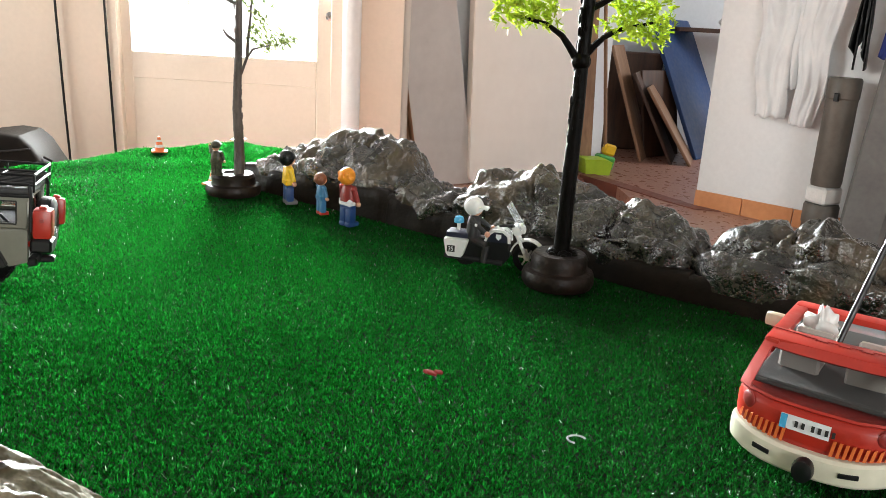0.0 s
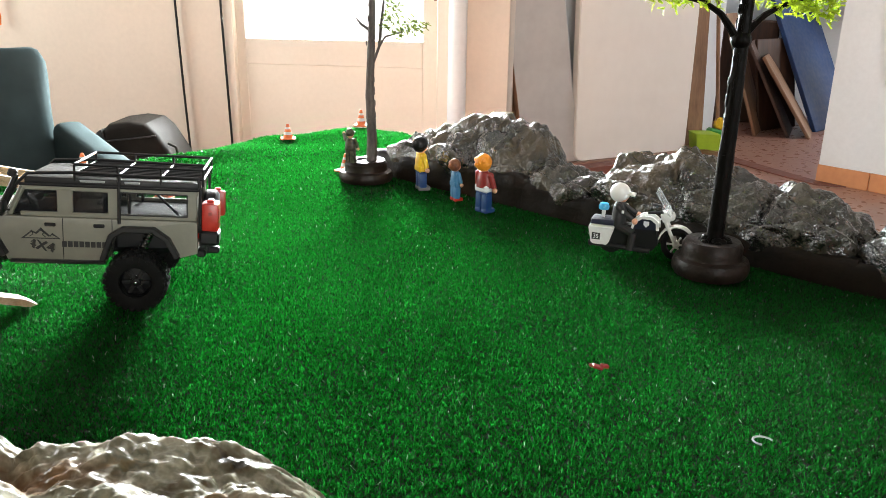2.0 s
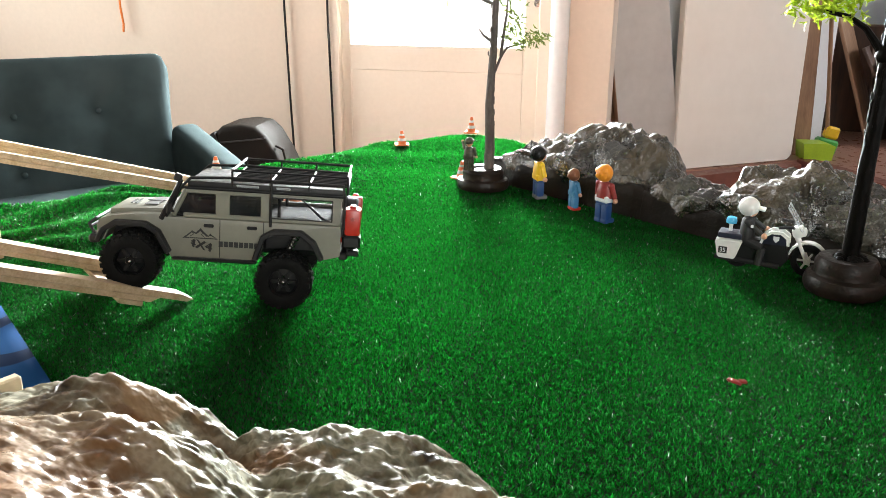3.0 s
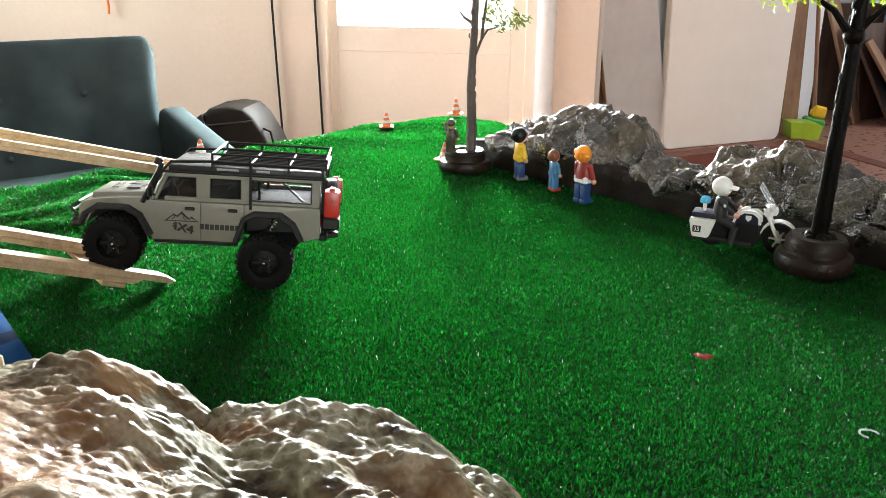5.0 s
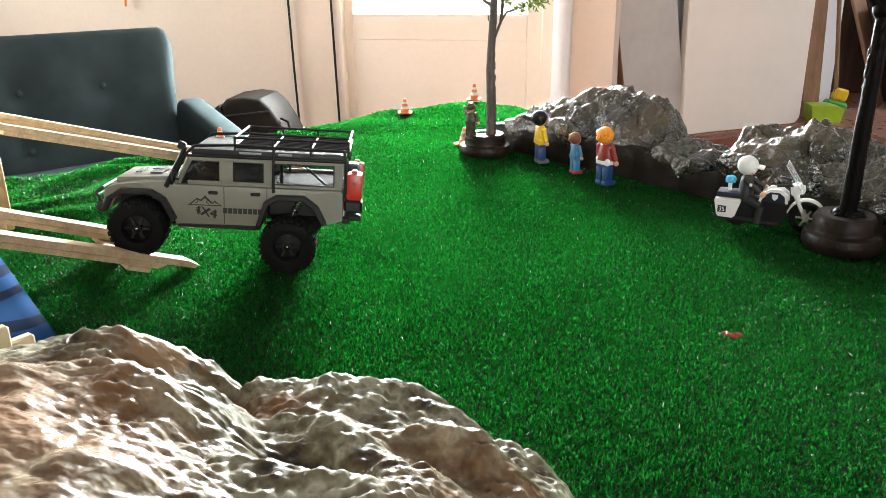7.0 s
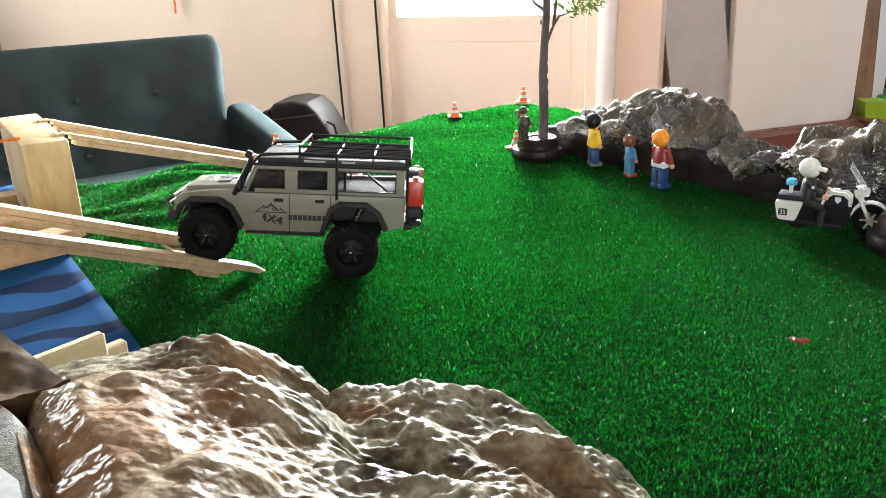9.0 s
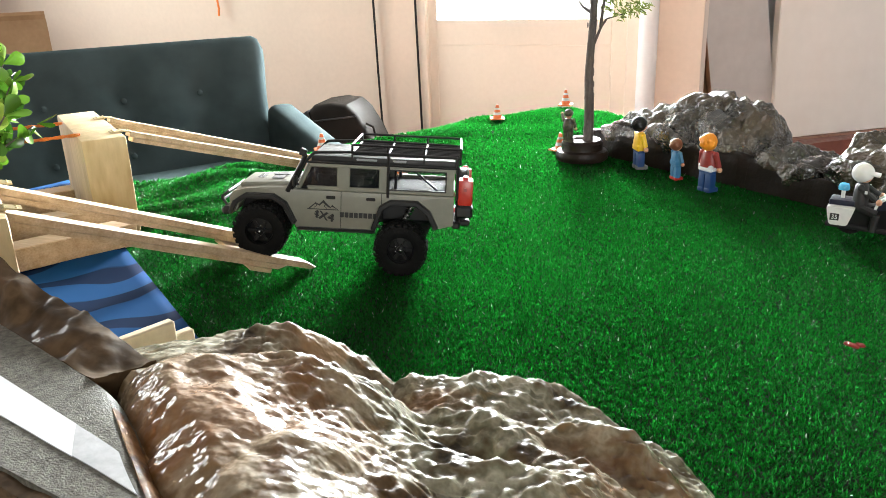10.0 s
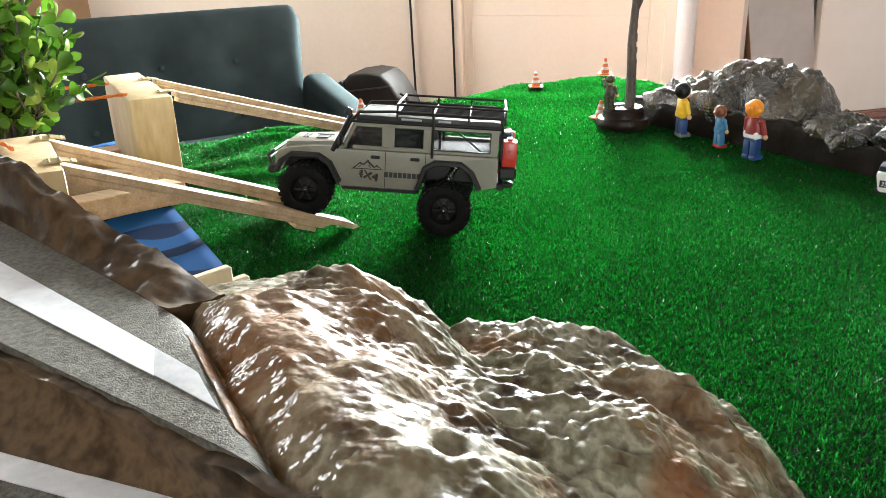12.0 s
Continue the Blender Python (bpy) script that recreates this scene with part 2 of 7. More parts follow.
WOOD = surface("pale_pine", (0.46, 0.31, 0.18), (0.70, 0.54, 0.37), 30, (0.5, 0.7), stretch=(0.25, 3, 3), bump=0.15)
WOOD_OLD = surface("weathered_pine_block", (0.44, 0.30, 0.14), (0.70, 0.55, 0.32), 22, (0.55, 0.75), stretch=(1, 1, 0.25), bump=0.3)
PLY = surface("cream_wood", (0.6, 0.5, 0.36), (0.74, 0.64, 0.48), 30, (0.5, 0.7), bump=0.1)
BRASS = surface("hinge_metal", (0.45, 0.36, 0.2), (0.6, 0.5, 0.3), 60, (0.3, 0.5), metal=0.8, bump=0.1)
ROPE = surface("orange_rope", (0.85, 0.17, 0.02), (0.95, 0.32, 0.07), 300, (0.6, 0.8), bump=0.5)
CLOTH_BLUE = waves("blue_wave_cloth")
SOFA = surface("blue_grey_upholstery", (0.034, 0.050, 0.052), (0.054, 0.075, 0.078), 9, (0.8, 0.95), bump=0.25, fine=60, spec=0.06)
LEATHER = surface("taupe_leatherette", (0.012, 0.0095, 0.008), (0.020, 0.0165, 0.014), 12, (0.5, 0.65), bump=0.2, fine=20, spec=0.05)
LEATHER_DARK = surface("dark_leatherette", (0.012, 0.011, 0.012), (0.024, 0.022, 0.022), 12, (0.45, 0.6), bump=0.2, fine=20)
WALL = surface("peach_white_wall_paint", (0.65, 0.545, 0.445), (0.71, 0.60, 0.495), 1.6, (0.6, 0.8), bump=0.08, fine=30)
WALL_WHITE = surface("white_wall_paint", (0.74, 0.76, 0.77), (0.81, 0.83, 0.84), 1.6, (0.6, 0.8), bump=0.1, fine=30)
DOOR = surface("cream_door_paint", (0.79, 0.71, 0.595), (0.84, 0.76, 0.645), 2.0, (0.35, 0.5), bump=0.05, fine=30)
BOARD_GREY = surface("grey_board", (0.48, 0.44, 0.41), (0.56, 0.52, 0.485), 3, (0.45, 0.6), bump=0.05)
BOARD_WHITE = surface("white_melamine_board", (0.86, 0.79, 0.71), (0.91, 0.84, 0.76), 2.5, (0.4, 0.55), bump=0.04)
BOARD_BROWN = surface("brown_board_edge", (0.2, 0.1, 0.05), (0.36, 0.2, 0.11), 8, (0.5, 0.7), stretch=(3, 3, 0.4))
BOARD_DARK = surface("dark_wood_board", (0.05, 0.026, 0.018), (0.12, 0.06, 0.036), 8, (0.5, 0.7), stretch=(3, 3, 0.4))
BLUE_BOARD = surface("blue_panel", (0.005, 0.032, 0.115), (0.008, 0.046, 0.16), 5, (0.4, 0.55))
LIME = surface("lime_green_plastic", (0.36, 0.55, 0.02), (0.45, 0.66, 0.03), 10, (0.35, 0.5))
GREEN = surface("green_plastic", (0.05, 0.33, 0.06), (0.08, 0.42, 0.08), 10, (0.35, 0.5))
TERRACOTTA = surface("terracotta_floor", (0.34, 0.175, 0.125), (0.40, 0.215, 0.16), 3, (0.25, 0.4), bump=0.03, fine=9)
SKIRT = surface("orange_skirting_tile", (0.56, 0.22, 0.085), (0.66, 0.29, 0.12), 6, (0.3, 0.45), bump=0.05)
STEP_DARK = surface("dark_red_step_band", (0.15, 0.045, 0.03), (0.22, 0.075, 0.05), 6, (0.4, 0.6), bump=0.1)
# Unseen back wall kept darker than the others to cut bounced light.
WALL_DIM = surface("dim_tan_wall_paint", (0.2, 0.155, 0.12), (0.25, 0.195, 0.155), 1.6, (0.6, 0.8), bump=0.1, fine=30)
# Ceiling out of view, toned grey so less door light bounces onto the table.
CEIL = surface("grey_ceiling_paint", (0.28, 0.265, 0.25), (0.33, 0.315, 0.30), 2, (0.7, 0.9), bump=0.05)
TABLE = surface("chipboard_table", (0.3, 0.2, 0.12), (0.4, 0.28, 0.18), 20, (0.6, 0.8))
TUBE = surface("grey_brown_tube", (0.075, 0.066, 0.055), (0.115, 0.1, 0.085), 7, (0.45, 0.6), bump=0.1)
TUBE_GREY = surface("grey_case", (0.1, 0.1, 0.098), (0.15, 0.15, 0.145), 7, (0.5, 0.65), bump=0.1)
LINEN = surface("pale_grey_cloth", (0.66, 0.68, 0.70), (0.78, 0.8, 0.81), 10, (0.8, 0.95), bump=0.2, fine=25)
BLUE_CLOTH = surface("blue_sports_cloth", (0.012, 0.025, 0.16), (0.02, 0.04, 0.24), 10, (0.6, 0.8), bump=0.2)
CARD = surface("brown_cardboard", (0.33, 0.19, 0.095), (0.42, 0.26, 0.14), 10, (0.7, 0.85), bump=0.1)
BARK = surface("black_painted_bark", (0.0015, 0.0013, 0.0011), (0.0045, 0.0037, 0.003), 90, (0.3, 0.5), bump=0.4, stretch=(1, 1, 0.3), spec=0.07)
BARK_GREY = surface("grey_brown_bark", (0.045, 0.035, 0.032), (0.13, 0.1, 0.09), 70, (0.4, 0.6), bump=0.7, stretch=(1, 1, 0.3))
DISC = surface("dark_brown_painted_disc", (0.007, 0.0048, 0.0036), (0.022, 0.014, 0.010), 40, (0.35, 0.55), bump=0.3, spec=0.2)
LEAF_LIME = blades("lime_foliage", (0.3, 0.42, 0.02), (0.58, 0.72, 0.05), (0.7, 0.8, 0.12), 0.1, 0.5, 0.45)
LEAF_OLIVE = blades("olive_foliage", (0.08, 0.13, 0.02), (0.25, 0.32, 0.07), (0.4, 0.45, 0.15), 0.1, 0.5)
LEAF_BOX = blades("box_leaves", (0.025, 0.085, 0.008), (0.11, 0.25, 0.02), (0.30, 0.42, 0.07), 0.25, 0.22)
DAYLIGHT = glow("bright_daylight_behind_glass", (1.0, 0.97, 0.92), 2.6)
INK = surface("black_decal", (0.012, 0.012, 0.012), (0.02, 0.02, 0.02), 40, (0.5, 0.6), bump=0.0)
PAPER = surface("white_label", (0.7, 0.72, 0.74), (0.78, 0.8, 0.8), 40, (0.5, 0.6), bump=0.0)


# ---- mesh helpers ----
def box(bm, size, m=None, bevel=0.0, mat=0, segments=1):
    m = m or Matrix()
    g = bmesh.ops.create_cube(bm, size=1.0, matrix=m @ Matrix.Diagonal((*size, 1)))
    faces = {f for v in g["verts"] for f in v.link_faces}
    for f in faces:
        f.material_index = mat
    if bevel:
        edges = list({e for v in g["verts"] for e in v.link_edges})
        bmesh.ops.bevel(bm, geom=edges, offset=bevel, segments=segments, affect="EDGES", profile=0.6, clamp_overlap=True, material=mat)


def tube(bm, a, b, r, r2=None, n=10, mat=0, caps=True):
    a, b = Vector(a), Vector(b)
    d = b - a
    q = d.to_track_quat("Z", "Y").to_matrix().to_4x4()
    g = bmesh.ops.create_cone(bm, cap_ends=caps, segments=n, radius1=r, radius2=r if r2 is None else r2, depth=d.length,
                              matrix=Matrix.Translation((a + b) / 2) @ q)
    for f in {f for v in g["verts"] for f in v.link_faces}:
        f.material_index = mat


def ball(bm, at, r, scale=(1, 1, 1), mat=0, n=14, m=None):
    mm = (m or Matrix()) @ Matrix.Translation(at) @ Matrix.Diagonal((*scale, 1))
    g = bmesh.ops.create_uvsphere(bm, u_segments=n, v_segments=max(6, n // 2 + 2), radius=r, matrix=mm)
    for f in {f for v in g["verts"] for f in v.link_faces}:
        f.material_index = mat


def lathe(bm, profile, n=24, m=None, mat=0, caps=True):
    """Turns (radius, height) pairs about z."""
    m = m or Matrix()
    rings = [[bm.verts.new(m @ Vector((r * math.cos(2 * math.pi * i / n), r * math.sin(2 * math.pi * i / n), z))) for i in range(n)] for r, z in profile]
    for a, b in zip(rings, rings[1:]):
        for i in range(n):
            bm.faces.new((a[i], a[(i + 1) % n], b[(i + 1) % n], b[i])).material_index = mat
    if caps:
        bm.faces.new(rings[0][::-1]).material_index = mat
        bm.faces.new(rings[-1]).material_index = mat


def prism(bm, outline, depth, m=None, mat=0):
    """A flat outline in x, z thickened along y, centred."""
    m = m or Matrix()
    front = [bm.verts.new(m @ Vector((x, -depth / 2, z))) for x, z in outline]
    back = [bm.verts.new(m @ Vector((x, depth / 2, z))) for x, z in outline]
    fs = [bm.faces.new(front), bm.faces.new(back[::-1])]
    k = len(outline)
    for i in range(k):
        fs.append(bm.faces.new((front[i], back[i], back[(i + 1) % k], front[(i + 1) % k])))
    for f in fs:
        f.material_index = mat
    bmesh.ops.recalc_face_normals(bm, faces=fs)


def slab(bm, outline, low, high, mat=0):
    """A flat outline in x, y thickened between two heights."""
    a = [bm.verts.new((x, y, low)) for x, y in outline]
    b = [bm.verts.new((x, y, high)) for x, y in outline]
    fs = [bm.faces.new(a[::-1]), bm.faces.new(b)]
    k = len(outline)
    for i in range(k):
        fs.append(bm.faces.new((a[i], a[(i + 1) % k], b[(i + 1) % k], b[i])))
    for f in fs:
        f.material_index = mat
    bmesh.ops.recalc_face_normals(bm, faces=fs)


def pipe(bm, points, r, n=8, mat=0):
    for a, b in zip(points, points[1:]):
        tube(bm, a, b, r, n=n, mat=mat)
        ball(bm, b, r, mat=mat, n=8)


def mesh_of(name, bm, mats, smooth=35.0):
    me = bpy.data.meshes.new(name)
    bm.to_mesh(me)
    bm.free()
    for k in (mats if isinstance(mats, (list, tuple)) else [mats]):
        me.materials.append(k)
    me.polygons.foreach_set("use_smooth", [True] * len(me.polygons))
    if smooth < 180:
        me.set_sharp_from_angle(angle=radians(smooth))
    return me


def thing(name, at=None, label="", category="", group="", kind=""):
    ob = new(name)
    ob.empty_display_size = 0.02
    ob.matrix_world = at or Matrix()
    return tagged(ob, label, category, group, kind)


def part(name, bm, mats, parent, label="", smooth=35.0):
    ob = new(name, mesh_of(name, bm, mats, smooth))
    ob.parent = parent
    return tagged(ob, label)


def solid(name, bm, mats, at=None, label="", category="", group="", kind="", smooth=35.0):
    ob = new(name, mesh_of(name, bm, mats, smooth))
    ob.matrix_world = at or Matrix()
    return tagged(ob, label, category, group, kind)


def shared(name, me, m, parent):
    ob = new(name, me)
    ob.parent = parent
    ob.matrix_basis = m
    return ob


def words(name, text, size, mats, m, parent, depth=0.0002):
    c = bpy.data.curves.new(name, "FONT")
    c.body, c.size, c.extrude, c.align_x, c.align_y = text, size, depth, "CENTER", "CENTER"
    tmp = bpy.data.objects.new(name, c)
    scene.collection.objects.link(tmp)
    me = bpy.data.meshes.new_from_object(tmp.evaluated_get(bpy.context.evaluated_depsgraph_get()))
    bpy.data.objects.remove(tmp)
    me.materials.clear()
    me.materials.append(mats)
    ob = new(name, me)
    ob.parent = parent
    ob.matrix_basis = m
    return ob


def turn(m, at=(0, 0, 0)):
    return Matrix.Translation(at) @ m


# ---- the room ----
FLOOR, STEP, TOP = -0.70, -0.60, 1.85
QX = Vector((0.586, 0.81))


def wall(name, a, b, thick, low, high, mats, holes=()):
    """A wall from a to b, its thickness to the left of that way; holes: (from, to, low, high) along it."""
    a, b = Vector(a), Vector(b)
    along = (b - a).normalized()
    side = Vector((-along.y, along.x))
    bm = bmesh.new()
    rot = Matrix.Rotation(math.atan2(along.y, along.x), 4, "Z")

    def block(s0, s1, z0, z1):
        if s1 - s0 > 0.001 and z1 - z0 > 0.001:
            c = a + along * (s0 + s1) / 2 + side * thick / 2
            box(bm, (s1 - s0, thick, z1 - z0), Matrix.Translation((c.x, c.y, (z0 + z1) / 2)) @ rot)
    s = 0.0
    for h0, h1, z0, z1 in sorted(holes):
        block(s, h0, low, high)
        block(h0, h1, low, z0)
        block(h0, h1, z1, high)
        s = h1
    block(s, (b - a).length, low, high)
    return solid(name, bm, mats, label="", kind="structure")


bm = bmesh.new()
box(bm, (9.0, 10.5, 0.1), Matrix.Translation((-0.3, 2.2, FLOOR - 0.05)))
tagged(solid("floor", bm, TERRACOTTA, kind="structure"), "terracotta tiled floor with a satin shine", "floor")
bm = bmesh.new()
slab(bm, [(-0.2, 3.95), (0.12, 4.2), (0.80, 4.72), (0.97, 4.42), (1.02, 3.5), (1.5, 2.7), (4.0, 2.7), (4.0, 7.3), (-0.2, 7.3)], FLOOR, STEP)
tagged(solid("floor_raised", bm, TERRACOTTA, kind="structure"), "raised terracotta tiled floor beyond the opening", "floor")
# Darker red band along the step's edge.
bm = bmesh.new()
slab(bm, [(0.86, 4.80), (0.80, 4.70), (1.16, 4.08), (1.27, 3.92), (1.40, 3.90), (1.295, 4.01)], FLOOR, STEP + 0.006)
slab(bm, [(0.13, 4.19), (0.18, 4.10), (0.81, 4.60), (0.80, 4.70)], FLOOR, STEP - 0.006)
tagged(solid("step_trim", bm, STEP_DARK, kind="structure"), "dark red band along the edge of the step", "step")
bm = bmesh.new()
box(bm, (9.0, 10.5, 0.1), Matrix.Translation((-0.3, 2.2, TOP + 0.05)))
tagged(solid("ceiling", bm, CEIL, kind="structure"), "unseen grey ceiling, toned down to cut bounced light", "ceiling")

DOOR_Y = 3.62
tagged(wall("wall_door", (-4.6, DOOR_Y), (-0.21, DOOR_Y), 0.14, FLOOR, TOP, WALL, holes=[(3.10, 4.11, FLOOR, 1.42)]), "peach wall paint beside the glazed door", "wall")
tagged(wall("wall_pier", (-0.21, DOOR_Y + 0.002), (-0.21, 4.1), 0.1, FLOOR, TOP, WALL), "peach return of the wall", "wall")
tagged(wall("wall_boards", (-0.32, 4.09), (0.98, 5.1), 0.12, FLOOR, TOP, WALL_WHITE), "plain wall behind the leaning boards", "wall")
tagged(wall("wall_store_left", (0.92, 5.14), (0.92, 7.2), 0.1, FLOOR, TOP, WALL_WHITE), "plain wall of the store", "wall")
tagged(wall("wall_store_back", (0.8, 6.3), (4.2, 6.3), 0.1, FLOOR, TOP, WALL_WHITE), "plain back wall of the store", "wall")
tagged(wall("wall_store_right", (4.1, 6.3), (4.1, 1.4), 0.1, FLOOR, TOP, WALL_WHITE, holes=[(0.4, 1.4, 0.4, 1.4)]), "plain side wall with a window", "wall")
tagged(wall("wall_clothes", (1.30, 4.02), (3.70, 1.82), 0.12, FLOOR, TOP, WALL_WHITE), "white wall with clothes hanging on it", "wall")
tagged(wall("wall_right", (3.62, 1.95), (3.62, -3.0), 0.12, FLOOR, TOP, WALL_WHITE), "plain white wall", "wall")
tagged(wall("wall_back", (3.7, -2.9), (-4.6, -2.9), 0.12, FLOOR, TOP, WALL_DIM, holes=[(1.15, 3.05, 0.3, 1.55)]), "unseen tan wall, darkened to cut bounced light, with an added window", "wall")
tagged(wall("wall_left", (-4.5, -3.0), (-4.5, 3.7), 0.12, FLOOR, TOP, WALL, holes=[(4.2, 6.2, 0.15, 1.55)]), "plain peach wall with a window", "wall")
bm = bmesh.new()
d = Vector((2.40, -2.20)).normalized()
for s in [0.0 + 0.25 * i for i in range(12)]:
    c = Vector((1.30, 4.02)) + d * (s + 0.123) - Vector((-d.y, d.x)) * 0.006
    box(bm, (0.246, 0.012, 0.085), Matrix.Translation((c.x, c.y, STEP + 0.0425)) @ Matrix.Rotation(math.atan2(d.y, d.x), 4, "Z"), 0.002)
tagged(solid("baseboard", bm, SKIRT, kind="structure"), "orange tile skirting with pale joints", "skirting")

# glazed door in its frame
door = thing("door_1", pose(-1.0, DOOR_Y, FLOOR), "closed cream door with bright daylight in its glazed upper half", "door", kind="structure")
bm = bmesh.new()
for x, w in ((-0.47, 0.07), (0.435, 0.07)):
    box(bm, (w, 0.05, 2.1), pose(x, 0.03, 1.05), 0.004)
box(bm, (0.84, 0.05, 0.1), pose(-0.02, 0.03, 2.05), 0.004)
box(bm, (0.84, 0.05, 0.14), pose(-0.02, 0.03, 0.07), 0.004)
box(bm, (0.84, 0.05, 0.12), pose(-0.02, 0.03, 0.685), 0.004)
part("door_leaf", bm, DOOR, door)
bm = bmesh.new()
box(bm, (0.84, 0.046, 0.49), pose(-0.02, 0.0305, 0.383), 0.003)
part("lower_panel", bm, DOOR, door)
bm = bmesh.new()
box(bm, (0.84, 0.006, 1.26), pose(-0.02, 0.04, 1.373))
pane = part("pane", bm, CLEAR, door)
pane.visible_shadow = False
for k in (-0.505, 0.5):
    bm = bmesh.new()
    box(bm, (0.05 if k < 0 else 0.085, 0.12, 2.12), pose(k + (0.0 if k < 0 else 0.012), 0.03, 1.06), 0.005)
    part("jamb", bm, DOOR, door)
bm = bmesh.new()
lathe(bm, [(0.02, 0), (0.02, 0.006), (0.012, 0.009)], 16, pose(0.462, 0.0, 0.94, 90))
lathe(bm, [(0.02, 0), (0.02, 0.006), (0.01, 0.03)], 16, pose(0.462, 0.0, 1.03, 90))
tube(bm, (0.462, -0.035, 1.03), (0.36, -0.04, 1.03), 0.009, 0.008)
part("door_handle", bm, CHROME, door, "brushed metal lever and keyhole plate")
bm = bmesh.new()
slab(bm, [(-1.54, 4.1), (-0.4, 4.1), (-0.4, 4.15), (-1.54, 4.15)], FLOOR, 1.8)
tagged(solid("backdrop_daylight", bm, DAYLIGHT, kind="structure"), "overexposed daylight beyond the door", "backdrop")
bm = bmesh.new()
pipe(bm, [(-0.437, DOOR_Y - 0.03, FLOOR), (-0.437, DOOR_Y - 0.03, TOP)], 0.042, 16)
tagged(solid("pipe_trim", bm, WALL_WHITE, kind="structure"), "white pipe casing beside the door", "pipe")
bm = bmesh.new()
box(bm, (0.22, 0.02, 2.4), pose(-0.318, DOOR_Y - 0.012, 0.5), 0.002)
tagged(solid("wall_trim", bm, WALL, kind="structure"), "peach painted pier beside the door", "wall")


def cable(name, points, r, mats, label):
    bm = bmesh.new()
    pipe(bm, points, r, 6)
    return solid(name, bm, mats, label=label, category="cable")


cable("cable", [(-1.762, 3.60, 1.2), (-1.758, 3.60, 0.2), (-1.752, 3.60, -0.2), (-1.744, 3.60, -0.52), (-1.742, 3.60, FLOOR)], 0.006, BLACK, "thin black cable hanging down the peach wall")
cable("cable", [(-1.535, 3.582, 1.2), (-1.528, 3.582, 0.1), (-1.522, 3.582, -0.3), (-1.516, 3.582, FLOOR)], 0.006, BLACK, "thin black cable running beside the door frame")
cable("cord", [(-2.655, 3.59, 0.6), (-2.658, 3.59, 0.2), (-2.650, 3.59, 0.12), (-2.655, 3.59, 0.085)], 0.006, ROPE, "short red cord hanging on the wall")


# sofa along the side of the table
def sofa():
    at = Matrix.Translation((-2.28, 1.90, FLOOR)) @ Matrix.Rotation(math.atan2(QX.y, QX.x), 4, "Z")
    s = thing("sofa", at, "blue-grey upholstered sofa with a buttoned back and padded arm", "sofa")
    L = 1.74
    bm = bmesh.new()
    spots = [(x, z) for x in (-0.707, -0.445, -0.183, 0.079, 0.334, 0.603) for z in (0.385, 0.577)]
    rings = []
    for i in range(91):
        x = -L / 2 + L * i / 90
        e = max(0.0, abs(x) - (L / 2 - 0.05)) / 0.05
        shrink = 0.05 * (1 - math.sqrt(max(0.0, 1 - e * e)))
        ring = []
        for j in range(88):
            a = 2 * math.pi * j / 88
            a += 0.235 * math.sin(-4 * a) * (math.cos(a) < 0) if abs(math.sin(a)) < 0.707 else 0.0
            c, q = math.cos(a), math.sin(a)
            y = math.copysign(abs(c) ** 0.30, c) * (0.08 - shrink)
            z = math.copysign(abs(q) ** 0.30, q) * (0.28 - shrink)
            # the back thins towards its upper edge
            thin = min(1.0, max(0.0, (z - 0.02) / 0.20))
            y -= (y + 0.08) * 0.78 * thin * thin * (3 - 2 * thin)
            if c < -0.2:
                for bx, bz in spots:
                    r2 = (x - bx) ** 2 + ((z + 0.475) - bz) ** 2
                    y += 0.013 * math.exp(-r2 / 0.0012) + 0.008 * math.exp(-r2 / 0.008)
                y += 0.003 * noise.noise(Vector((x * 5, z * 9, 0)))
            ring.append(bm.verts.new(pose(0, 0.02, 0.475, -8) @ Vector((x, y, z))))
        rings.append(ring)
    for a, b in zip(rings, rings[1:]):
        for j in range(88):
            bm.faces.new((a[j], b[j], b[(j + 1) % 88], a[(j + 1) % 88]))
    bm.faces.new(rings[0])
    bm.faces.new(rings[-1][::-1])
    bmesh.ops.recalc_face_normals(bm, faces=bm.faces[:])
    back = part("backrest", bm, SOFA, s, smooth=180)
    for x, z in spots:
        bm = bmesh.new()
        ball(bm, (x, -0.051 + (z - 0.475) * 0.14, z), 0.011, (1, 0.5, 1))
        part("button", bm, SOFA, back)
    bm = bmesh.new()
    box(bm, (L - 0.1, 0.72, 0.16), pose(0, -0.40, 0.24), 0.04, segments=3)
    part("seat", bm, SOFA, s)
    bm = bmesh.new()
    box(bm, (L, 0.74, 0.08), pose(0, -0.36, 0.14), 0.02)
    part("base", bm, SOFA, s)
    for x in (L / 2 - 0.04, -L / 2 + 0.04):
        bm = bmesh.new()
        box(bm, (0.11, 0.70, 0.34), pose(x + (0.062 if x > 0 else -0.062), -0.37, 0.275, 12), 0.045, segments=5)
        part("armrest", bm, SOFA, s, smooth=60)
    for x in (-0.75, 0.75):
        for y in (-0.65, -0.08):
            bm = bmesh.new()
            tube(bm, (x, y, 0), (x, y, 0.12), 0.015, 0.025)
            part("leg", bm, BLACK, s)


sofa()


